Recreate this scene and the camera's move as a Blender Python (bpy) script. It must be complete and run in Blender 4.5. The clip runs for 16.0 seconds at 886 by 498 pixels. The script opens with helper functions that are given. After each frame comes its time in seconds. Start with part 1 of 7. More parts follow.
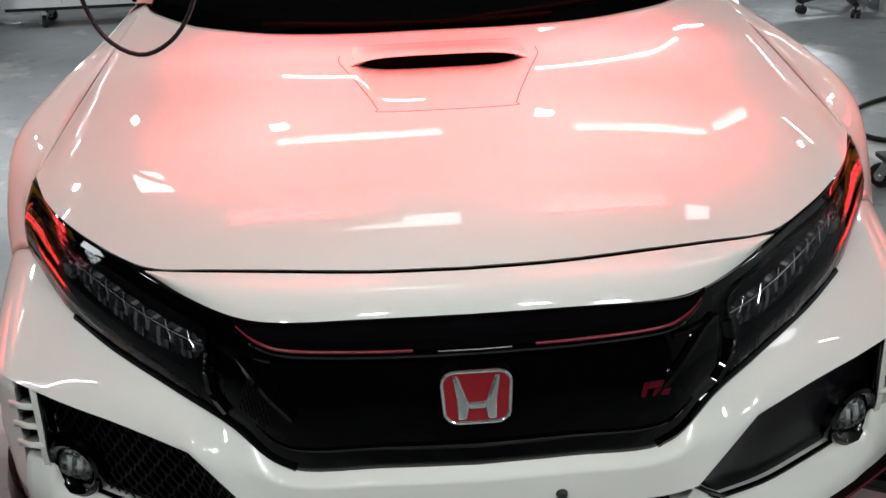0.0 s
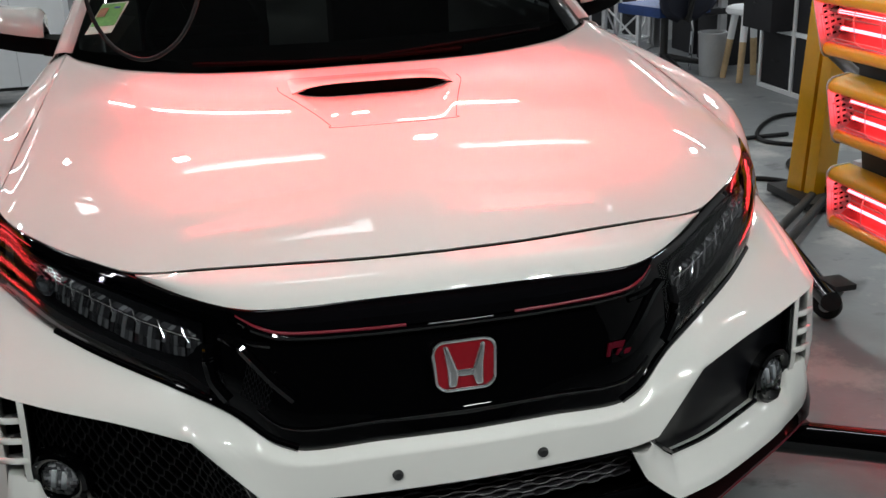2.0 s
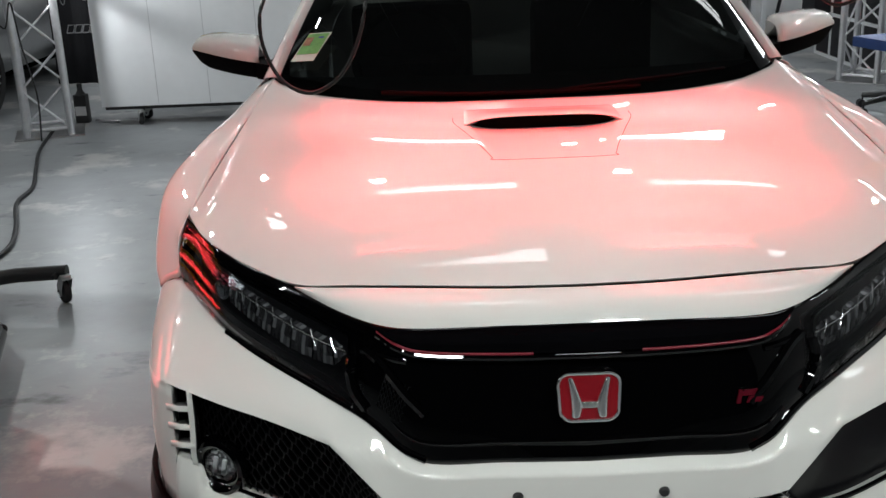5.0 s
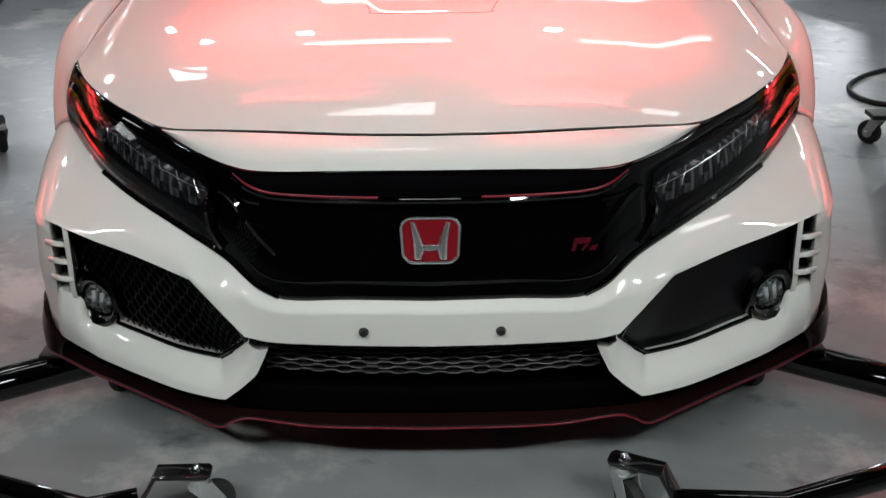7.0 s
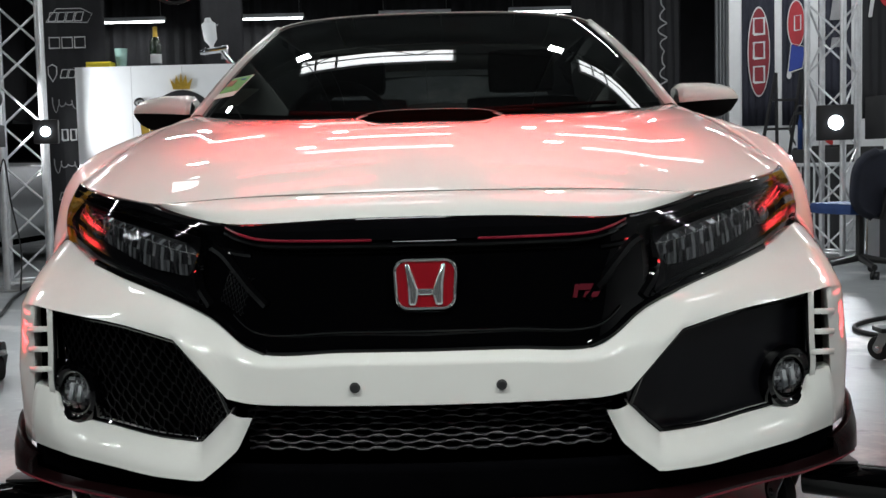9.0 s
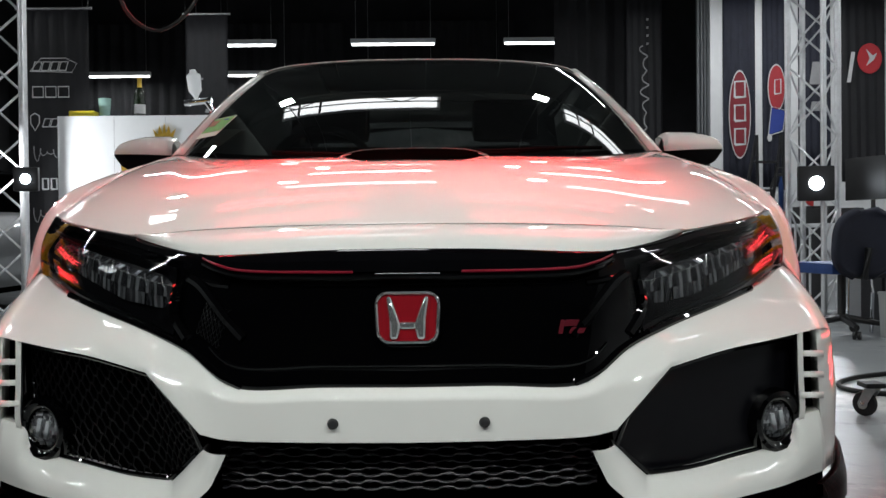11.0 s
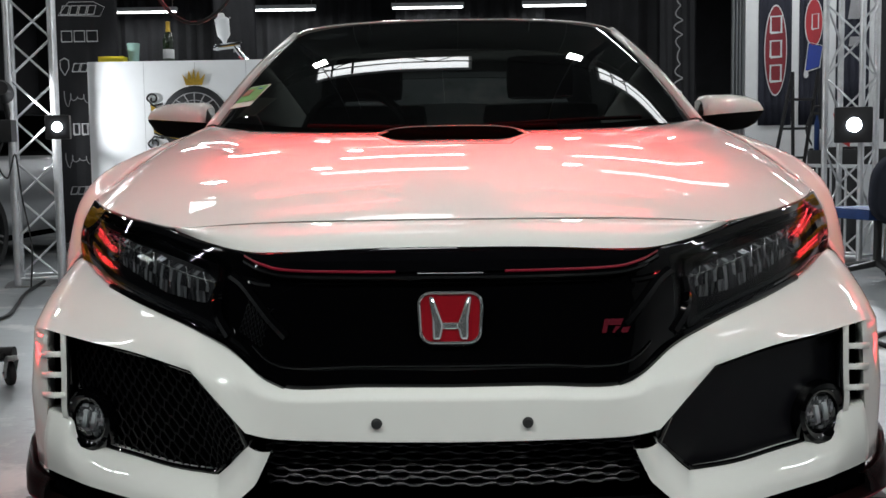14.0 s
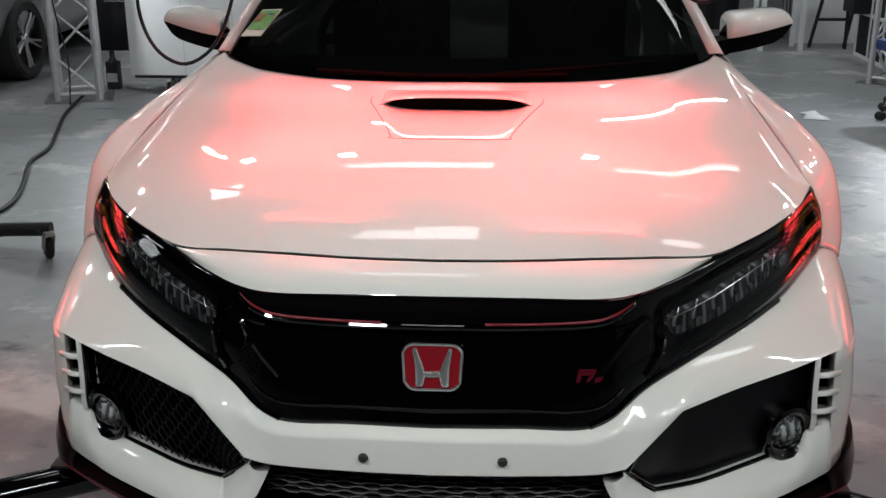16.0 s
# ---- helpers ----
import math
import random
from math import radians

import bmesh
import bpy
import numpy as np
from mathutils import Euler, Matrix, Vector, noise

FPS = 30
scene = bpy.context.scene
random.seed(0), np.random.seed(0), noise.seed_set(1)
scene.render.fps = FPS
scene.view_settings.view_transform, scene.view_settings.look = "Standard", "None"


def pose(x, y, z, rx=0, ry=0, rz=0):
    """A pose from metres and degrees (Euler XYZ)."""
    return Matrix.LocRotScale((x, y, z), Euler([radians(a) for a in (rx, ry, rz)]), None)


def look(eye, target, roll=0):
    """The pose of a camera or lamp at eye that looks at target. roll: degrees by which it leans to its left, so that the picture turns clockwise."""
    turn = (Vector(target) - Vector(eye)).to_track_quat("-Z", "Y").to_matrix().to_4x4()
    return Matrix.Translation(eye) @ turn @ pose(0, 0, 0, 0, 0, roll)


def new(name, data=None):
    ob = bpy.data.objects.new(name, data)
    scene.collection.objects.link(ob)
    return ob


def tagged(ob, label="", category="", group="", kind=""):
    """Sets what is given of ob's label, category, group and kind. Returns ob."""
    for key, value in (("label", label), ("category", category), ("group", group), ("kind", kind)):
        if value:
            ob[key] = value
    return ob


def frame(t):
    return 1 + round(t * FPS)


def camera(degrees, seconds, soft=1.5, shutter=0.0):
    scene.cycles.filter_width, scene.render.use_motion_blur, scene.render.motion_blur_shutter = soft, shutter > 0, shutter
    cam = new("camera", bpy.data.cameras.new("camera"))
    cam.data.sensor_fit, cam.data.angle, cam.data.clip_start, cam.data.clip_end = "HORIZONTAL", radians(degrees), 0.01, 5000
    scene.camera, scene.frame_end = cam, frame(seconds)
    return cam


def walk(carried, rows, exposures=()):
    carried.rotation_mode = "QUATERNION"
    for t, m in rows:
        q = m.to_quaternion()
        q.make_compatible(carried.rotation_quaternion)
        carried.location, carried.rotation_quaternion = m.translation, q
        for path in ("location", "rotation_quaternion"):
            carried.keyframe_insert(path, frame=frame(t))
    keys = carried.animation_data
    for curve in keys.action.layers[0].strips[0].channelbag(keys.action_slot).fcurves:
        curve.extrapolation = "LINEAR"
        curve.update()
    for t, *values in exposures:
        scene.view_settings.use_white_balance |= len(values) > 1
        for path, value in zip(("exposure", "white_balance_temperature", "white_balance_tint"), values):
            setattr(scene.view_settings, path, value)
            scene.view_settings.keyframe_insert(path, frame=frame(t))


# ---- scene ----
cam = camera(45.4, 16.0)
PATH = [
    (0, (-0.114, -1.476, 1.545), (-0.032, 0.346, 0.725), -2.3),
    (0.5, (-0.216, -1.427, 1.502), (0.018, 0.415, 0.757), -1.1),
    (1, (-0.32, -1.449, 1.451), (0.085, 0.384, 0.762), -1.1),
    (1.5, (-0.367, -1.564, 1.45), (0.083, 0.261, 0.765), -1.6),
    (2, (-0.419, -1.666, 1.436), (0.001, 0.172, 0.77), -2.1),
    (2.5, (-0.487, -1.756, 1.437), (-0.104, 0.107, 0.817), -2.1),
    (3, (-0.562, -1.826, 1.469), (-0.22, 0.08, 0.969), -1.5),
    (3.2, (-0.596, -1.846, 1.489), (-0.27, 0.074, 1.034), -1.2),
    (5.3, (-0.175, -1.766, 1.478), (-0.198, 0.127, 0.834), -2.5),
    (5.5, (-0.126, -1.768, 1.498), (-0.133, 0.119, 0.837), -2.2),
    (6, (-0.041, -1.793, 1.539), (-0.029, 0.076, 0.829), -0.9),
    (6.5, (-0.007, -1.836, 1.513), (0.003, 0.004, 0.729), -0.3),
    (7, (0.036, -1.881, 1.452), (0.025, -0.063, 0.619), -0.7),
    (7.5, (0.038, -1.953, 1.275), (0.022, -0.084, 0.565), -0.9),
    (8, (0.041, -1.999, 1.002), (0.026, -0.048, 0.564), -1.2),
    (8.5, (0.05, -2.001, 0.873), (0.03, -0.019, 0.601), -1.3),
    (9, (0.055, -1.978, 0.813), (0.035, 0.017, 0.665), -1.4),
    (9.2, (0.045, -1.958, 0.786), (0.034, 0.04, 0.693), -0.5),
    (11.3, (0.053, -1.923, 0.756), (0.079, 0.077, 0.724), -0.8),
    (11.5, (0.065, -1.914, 0.756), (0.097, 0.084, 0.67), -1.1),
    (12, (0.092, -1.917, 0.758), (0.143, 0.075, 0.592), -1.6),
    (12.5, (0.107, -1.933, 0.765), (0.179, 0.059, 0.601), -1.7),
    (13, (0.108, -1.934, 0.778), (0.15, 0.06, 0.622), -1.9),
    (13.5, (0.066, -1.919, 0.805), (0.059, 0.076, 0.657), -1.4),
    (14, (0.023, -1.911, 0.889), (-0.013, 0.081, 0.721), -0.8),
    (14.5, (0.002, -1.91, 1.112), (-0.04, 0.074, 0.859), -1.3),
    (15, (0.003, -1.911, 1.328), (-0.046, 0.057, 0.972), -1.5),
    (15.5, (0.024, -1.926, 1.428), (-0.041, 0.012, 0.935), -0.5),
    (16, (0.149, -1.858, 1.478), (0.021, 0.033, 0.839), -0.2),
]
EXPOSURES = [(0.0, 0.04), (3.0, 0.03), (5.5, 0.0), (6.5, -0.06), (7.0, -0.02), (9.0, 0.2), (12.5, 0.13), (13.5, 0.13), (14.5, 0.06), (15.0, 0.06), (16.0, -0.08)]
walk(cam, [(t, look(eye, target, roll)) for t, eye, target, roll in PATH], EXPOSURES)

# ---- light and exposure ----
world = bpy.data.worlds.new("world")
scene.world = world
world.use_nodes = True
world.node_tree.nodes["Background"].inputs[0].default_value = (0.5, 0.55, 0.6, 1)
world.node_tree.nodes["Background"].inputs[1].default_value = 0.02


def area_lamp(name, m, sx, sy, watts, colour=(1, 1, 1), spread=180):
    d = bpy.data.lights.new(name, "AREA")
    d.shape, d.size, d.size_y, d.energy, d.color, d.spread = "RECTANGLE", sx, sy, watts, colour, radians(spread)
    ob = new(name, d)
    ob.matrix_world = m
    return ob


def spot_lamp(name, eye, target, watts, angle, colour=(1, 1, 1), radius=0.04):
    d = bpy.data.lights.new(name, "SPOT")
    d.energy, d.spot_size, d.spot_blend, d.color, d.shadow_soft_size = watts, radians(angle), 0.5, colour, radius
    ob = new(name, d)
    ob.matrix_world = look(eye, target)
    return ob


# ceiling battens in three columns under the roof; unseen outer ones added as fill
TUBE_Z = 3.3
TUBES = [(-0.47, 5.4), (1.58, 5.4)] + [(x, y) for y in (8.4, 12.3) for x in (-2.6, -0.47, 1.58)] + [(-5.0, 15.0), (-2.8, 15.0), (-0.47, 15.0), (1.58, 15.0), (-4.7, 8.4), (-4.7, 5.0), (-4.7, 6.6), (3.63, 8.4), (4.3, 6.3), (4.0, 3.6), (-4.7, 2.6), (-3.9, 0.2), (3.9, 0.2)]
TUBE_WATTS = 13.0
for tx, ty in TUBES:
    area_lamp("batten_and_fill_light", pose(tx, ty, TUBE_Z - 0.045), 1.1, 0.05, TUBE_WATTS, (0.95, 0.985, 1.0))

# bright panels stand for rooflights known from reflections, past a lattice beam
PANEL_Z = 3.75
PANELS = [(-0.53, 3.84, 1.30), (1.97, 3.84, 1.40), (-0.46, 0.84, 1.15), (1.95, 0.92, 1.20)]
PANEL_WATTS = 8
for tx, ty, w in PANELS:
    area_lamp("panel_light", pose(tx, ty, PANEL_Z), w, 0.28, PANEL_WATTS, (0.95, 0.985, 1.0))

# flat LED work panels over the car's flanks
WORK_PANELS = [(-1.60, 1.72, 0.22, 0.32), (1.33, 1.70, 0.26, 0.09)]
WORK_Z = 2.5
for tx, ty, w, h in WORK_PANELS:
    area_lamp("work_panel_light", pose(tx, ty, WORK_Z), w, h, 36 * w * h, (0.95, 0.985, 1.0))

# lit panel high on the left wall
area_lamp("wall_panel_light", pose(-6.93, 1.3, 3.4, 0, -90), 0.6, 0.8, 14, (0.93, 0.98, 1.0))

# LED floods: on the truss towers, and hung from the roof
FLOOD_L, FLOOD_R = (-2.81, 5.54, 1.155), (3.115, 6.53, 1.117)
spot_lamp("flood_light", (FLOOD_L[0] + 0.01, FLOOD_L[1] - 0.09, FLOOD_L[2]), (-0.6, 0.4, 0.8), 30, 120, (0.9, 0.95, 1.0))
spot_lamp("flood_light", (FLOOD_R[0] - 0.01, FLOOD_R[1] - 0.09, FLOOD_R[2]), (0.6, 0.4, 0.8), 40, 120, (0.9, 0.95, 1.0))
# a work lamp on the left tower throws a pool of light on the display panel
spot_lamp("work_light", (-3.12, 5.62, 1.30), (-2.3, 6.12, 1.12), 42, 125, (0.95, 0.98, 1.0))
# the pair at x -3.4 and 3.4 is added to brighten floor and flanks
HUNG = [(-0.95, 3.35, 2.95), (0.82, 3.35, 2.95), (-1.9, -2.4, 3.1), (1.9, -2.4, 3.1), (-3.4, 2.7, 2.9), (3.4, 2.7, 2.9),
        (-0.93, 6.3, 2.95), (0.79, 6.3, 2.95), (-1.86, 3.4, 2.95), (-0.9, -2.6, 3.1), (0.9, -2.6, 3.1)]
HUNG_WATTS = (3.5, 3.5, 5.6, 5.6, 50, 38, 4, 4, 3, 2.5, 2.5)
HUNG_SPREAD = (180, 180, 64, 64, 180, 180, 180, 180, 180, 64, 64)
HUNG_AIM = (0, -0.1, 0.4)
HUNG_WIDE = (0.12, 0.12, 0.36, 0.36, 0.12, 0.12, 0.12, 0.12, 0.12, 0.36, 0.36)
for at, watts, wide_, long_ in zip(HUNG, HUNG_WATTS, HUNG_SPREAD, HUNG_WIDE):
    area_lamp("hung_flood_and_fill_light", look(at, HUNG_AIM if at[1] < 0 else (0, 0.6, 0.7)), long_, 0.09, watts, (0.95, 1.0, 0.97), wide_)

# ---- materials ----


def mat(name, col, rough=0.5, metal=0.0, var=0.12, scale=8.0, bump=0.0, bscale=60.0, coat=0.0, col2=None, spec=0.5, rvar=0.0):
    """A principled material with two scales of mottling, optional fine relief and clear coat."""
    m = bpy.data.materials.new(name)
    m.use_nodes = True
    n, l = m.node_tree.nodes, m.node_tree.links
    b = n["Principled BSDF"]
    b.inputs["Roughness"].default_value, b.inputs["Metallic"].default_value = rough, metal
    b.inputs["Specular IOR Level"].default_value = spec
    if coat:
        b.inputs["Coat Weight"].default_value, b.inputs["Coat Roughness"].default_value = coat, 0.02
    co = n.new("ShaderNodeTexCoord")
    n1, n2 = n.new("ShaderNodeTexNoise"), n.new("ShaderNodeTexNoise")
    n1.inputs["Scale"].default_value, n1.inputs["Detail"].default_value = scale, 4
    n2.inputs["Scale"].default_value, n2.inputs["Detail"].default_value = scale * 7.3, 3
    for t in (n1, n2):
        l.new(co.outputs["Object"], t.inputs["Vector"])
    mix = n.new("ShaderNodeMix")
    mix.data_type = "FLOAT"
    mix.inputs[0].default_value = 0.35
    l.new(n1.outputs["Fac"], mix.inputs[2])
    l.new(n2.outputs["Fac"], mix.inputs[3])
    ramp = n.new("ShaderNodeValToRGB")
    c2 = col2 or tuple(max(0.0, c * (1 - var)) for c in col)
    c1 = col if col2 else tuple(min(1.0, c * (1 + var)) for c in col)
    ramp.color_ramp.elements[0].color, ramp.color_ramp.elements[1].color = (*c2, 1), (*c1, 1)
    ramp.color_ramp.elements[0].position, ramp.color_ramp.elements[1].position = 0.35, 0.65
    l.new(mix.outputs[0], ramp.inputs[0])
    l.new(ramp.outputs[0], b.inputs["Base Color"])
    if rvar:
        mr = n.new("ShaderNodeMapRange")
        mr.inputs[3].default_value, mr.inputs[4].default_value = max(0.0, rough - rvar), min(1.0, rough + rvar)
        l.new(mix.outputs[0], mr.inputs[0])
        l.new(mr.outputs[0], b.inputs["Roughness"])
    if bump:
        n3, bp = n.new("ShaderNodeTexNoise"), n.new("ShaderNodeBump")
        n3.inputs["Scale"].default_value, n3.inputs["Detail"].default_value = bscale, 3
        bp.inputs["Strength"].default_value, bp.inputs["Distance"].default_value = bump, 0.002
        l.new(co.outputs["Object"], n3.inputs["Vector"])
        l.new(n3.outputs["Fac"], bp.inputs["Height"])
        l.new(bp.outputs[0], b.inputs["Normal"])
    return m


def glow(name, col, strength):
    m = bpy.data.materials.new(name)
    m.use_nodes = True
    n, l = m.node_tree.nodes, m.node_tree.links
    n.remove(n["Principled BSDF"])
    e = n.new("ShaderNodeEmission")
    e.inputs[0].default_value, e.inputs[1].default_value = (*col, 1), strength
    l.new(e.outputs[0], n["Material Output"].inputs[0])
    return m


def pane_mat(name, tint, ior=1.5, rough=0.0):
    """Thin glass: a tinted see-through sheet with a Fresnel mirror on it."""
    m = bpy.data.materials.new(name)
    m.use_nodes = True
    n, l = m.node_tree.nodes, m.node_tree.links
    n.remove(n["Principled BSDF"])
    tr, gl, fr, mx = n.new("ShaderNodeBsdfTransparent"), n.new("ShaderNodeBsdfGlossy"), n.new("ShaderNodeFresnel"), n.new("ShaderNodeMixShader")
    tr.inputs[0].default_value, gl.inputs["Roughness"].default_value, fr.inputs[0].default_value = (*tint, 1), rough, ior
    l.new(fr.outputs[0], mx.inputs[0])
    l.new(tr.outputs[0], mx.inputs[1])
    l.new(gl.outputs[0], mx.inputs[2])
    l.new(mx.outputs[0], n["Material Output"].inputs[0])
    return m


def weave_mat(name, c1, c2, scale):
    """Lacquered carbon cloth: a fine twill under clear coat."""
    m = mat(name, c1, 0.3, 0.0, coat=0.3, spec=0.2)
    n, l = m.node_tree.nodes, m.node_tree.links
    w, co, rp = n.new("ShaderNodeTexChecker"), n.new("ShaderNodeTexCoord"), n.new("ShaderNodeMapping")
    rp.inputs["Rotation"].default_value = (0.3, 0.2, 0.785)
    w.inputs["Scale"].default_value = scale
    w.inputs["Color1"].default_value, w.inputs["Color2"].default_value = (*c1, 1), (*c2, 1)
    l.new(co.outputs["Object"], rp.inputs[0])
    l.new(rp.outputs[0], w.inputs["Vector"])
    l.new(w.outputs[0], n["Principled BSDF"].inputs["Base Color"])
    return m


def floor_mat():
    m = mat("painted_concrete", (0.25, 0.265, 0.275), 0.42, 0.0, var=0.2, scale=0.9, bump=0.5, bscale=24, rvar=0.14, spec=0.4)
    n, l = m.node_tree.nodes, m.node_tree.links
    b = n["Principled BSDF"]
    base = b.inputs["Base Color"].links[0].from_socket
    co = n.new("ShaderNodeTexCoord")
    # worn patches where the grey paint has rubbed to pale cement, and dark scuffs
    pn, pr = n.new("ShaderNodeTexNoise"), n.new("ShaderNodeValToRGB")
    pn.inputs["Scale"].default_value, pn.inputs["Detail"].default_value, pn.inputs["Roughness"].default_value = 1.7, 9, 0.66
    pr.color_ramp.elements[0].position, pr.color_ramp.elements[1].position = 0.54, 0.63
    mx = n.new("ShaderNodeMix")
    mx.data_type = "RGBA"
    mx.inputs[7].default_value = (0.46, 0.46, 0.45, 1)
    l.new(co.outputs["Object"], pn.inputs["Vector"])
    l.new(pn.outputs["Fac"], pr.inputs[0])
    l.new(pr.outputs[0], mx.inputs[0])
    l.new(base, mx.inputs[6])
    sn, sr, mp = n.new("ShaderNodeTexNoise"), n.new("ShaderNodeValToRGB"), n.new("ShaderNodeMapping")
    mp.inputs["Scale"].default_value = (1.5, 2.6, 1)
    mp.inputs["Rotation"].default_value = (0, 0, 0.5)
    sn.inputs["Scale"].default_value, sn.inputs["Detail"].default_value, sn.inputs["Roughness"].default_value = 2.2, 8, 0.6
    sr.color_ramp.elements[0].position, sr.color_ramp.elements[1].position = 0.60, 0.72
    m2 = n.new("ShaderNodeMix")
    m2.data_type = "RGBA"
    m2.inputs[7].default_value = (0.07, 0.075, 0.08, 1)
    l.new(co.outputs["Object"], mp.inputs[0])
    l.new(mp.outputs[0], sn.inputs["Vector"])
    l.new(sn.outputs["Fac"], sr.inputs[0])
    l.new(sr.outputs[0], m2.inputs[0])
    l.new(mx.outputs[2], m2.inputs[6])
    l.new(m2.outputs[2], b.inputs["Base Color"])
    return m


PAINT = mat("white_paint", (0.705, 0.70, 0.675), 0.6, 0.0, var=0.012, scale=3, coat=1.0, spec=0.0)
GLOSS = mat("piano_black", (0.0007, 0.0007, 0.0009), 0.5, 0.0, var=0.1, coat=1.0, spec=0.0)
MATTE = mat("black_plastic", (0.012, 0.012, 0.013), 0.5, 0.0, var=0.2, bump=0.15, bscale=400)
EDGE = mat("polished_black_edge", (0.004, 0.004, 0.005), 0.4, 0.0, var=0.1, coat=1.0, spec=0.1)
DASH = mat("dash_plastic", (0.05, 0.052, 0.054), 0.7, 0.0, var=0.3, scale=5, bump=0.2, bscale=300)
MESH = mat("mesh_plastic", (0.0022, 0.0022, 0.0028), 0.45, 0.0, var=0.2, spec=0.15)
SLATM = mat("grille_plastic", (0.018, 0.017, 0.020), 0.45, 0.0, var=0.25, spec=0.4)
APRON = mat("apron_plastic", (0.0012, 0.0012, 0.0015), 0.7, 0.0, var=0.2, spec=0.03)
WINGM = mat("wing_plastic", (0.002, 0.002, 0.0025), 0.9, 0.0, var=0.2, spec=0.0)
BADGECHROME = mat("badge_chrome", (0.82, 0.83, 0.84), 0.09, 0.9, var=0.02)
BRIGHT = mat("bright_metal", (0.8, 0.81, 0.82), 0.16, 0.75, var=0.03)
# near-black colour that stands for shade inside openings, gaps and holes
VOID = mat("cavity_shade", (0.0015, 0.0015, 0.0015), 0.9, spec=0.0)
HOSE = mat("black_hose", (0.006, 0.006, 0.0065), 0.42, 0.0, var=0.2, scale=30, spec=0.3)
RUBBER = mat("rubber", (0.02, 0.02, 0.021), 0.75, 0.0, var=0.25, bump=0.2, bscale=200)
CHROME = mat("chrome", (0.72, 0.73, 0.75), 0.08, 1.0, var=0.05)
DSTEEL = mat("dark_steel", (0.02, 0.02, 0.022), 0.5, 0.4, var=0.25, scale=20)
CHAIRCLOTH = mat("navy_cloth_padded", (0.008, 0.010, 0.022), 0.8, var=0.2, bump=0.25, bscale=500)
STEEL = mat("brushed_steel", (0.5, 0.5, 0.51), 0.3, 1.0, var=0.12, scale=20)
ALU = mat("aluminium", (0.72, 0.73, 0.75), 0.36, 0.75, var=0.12, scale=14, bump=0.05, bscale=120)
REDEN = mat("red_enamel", (0.20, 0.004, 0.009), 0.25, 0.0, var=0.06, coat=1.0)
EMBLEM = mat("dark_red_print", (0.07, 0.002, 0.008), 0.5, 0.0, spec=0.1)
REDLINE = mat("red_trim", (0.15, 0.002, 0.013), 0.4, 0.0, spec=0.3)
# reddish threads carry the heaters' red light in their colour
CARBON = weave_mat("carbon_red_glow_tint", (0.003, 0.002, 0.002), (0.020, 0.005, 0.006), 200)
GLASS = pane_mat("tinted_glass", (0.10, 0.115, 0.112))
CLEAR = pane_mat("clear_lens", (0.92, 0.93, 0.94), 1.33)
FOGGLASS = pane_mat("fog_glass", (0.92, 0.93, 0.94), 1.45)
FLOOR = floor_mat()
YELLOW = mat("yellow_paint", (0.82, 0.42, 0.008), 0.3, 0.0, var=0.06, scale=6, coat=0.4, bump=0.03, bscale=200)
WHITE = mat("white_board", (0.79, 0.81, 0.83), 0.4, 0.0, var=0.03, scale=2)
WALLW = mat("wall_paint", (0.76, 0.77, 0.78), 0.7, 0.0, var=0.05, scale=1.5, bump=0.2, bscale=90)
DARKW = mat("black_curtain", (0.010, 0.010, 0.012), 0.9, 0.0, var=0.3, scale=4)
FABRIC = mat("black_banner", (0.008, 0.008, 0.011), 0.7, 0.0, var=0.2, bump=0.2, bscale=500)
INK = mat("white_ink", (0.62, 0.62, 0.63), 0.6, 0.0, var=0.05)
GREY = mat("grey_print", (0.3, 0.3, 0.31), 0.6)
WOOD = mat("pale_wood", (0.5, 0.36, 0.2), 0.5, 0.0, var=0.2, scale=6)
BLUE = mat("blue_fabric", (0.012, 0.04, 0.15), 0.8, 0.0, var=0.2, bump=0.3, bscale=500)
GOLD = mat("gold_print", (0.55, 0.36, 0.06), 0.3, 0.6, var=0.25, scale=9)
GREEN = mat("green_plate", (0.008, 0.11, 0.05), 0.3, 0.0, var=0.15, coat=0.4)
REDMAT = mat("red_plastic", (0.5, 0.03, 0.03), 0.4)
BLUEP = mat("blue_print", (0.02, 0.05, 0.3), 0.5)
LENSMAT = mat("lens_plastic", (0.26, 0.27, 0.29), 0.06, 0.8, var=0.6, scale=60)
RUNMAT = mat("running_lens", (0.48, 0.48, 0.50), 0.2, 0.3, var=0.2, scale=40)
# lamp-end red: the heaters' reflection is put into this colour
MARKER = mat("marker_heater_red", (0.13, 0.006, 0.010), 0.12, 0.0, var=0.2, scale=50, coat=1.0)


def facet_mat(name, dark, light, rough, metal):
    """Cut glass: every facet takes its own tone between dark and light, as painted sparkle."""
    m = mat(name, light, rough, metal, coat=0.6)
    n, l = m.node_tree.nodes, m.node_tree.links
    g, r = n.new("ShaderNodeNewGeometry"), n.new("ShaderNodeValToRGB")
    r.color_ramp.elements[0].color, r.color_ramp.elements[1].color = (*dark, 1), (*light, 1)
    r.color_ramp.elements[0].position, r.color_ramp.elements[1].position = 0.35, 1.0
    l.new(g.outputs["Random Per Island"], r.inputs[0])
    l.new(r.outputs[0], n["Principled BSDF"].inputs["Base Color"])
    return m


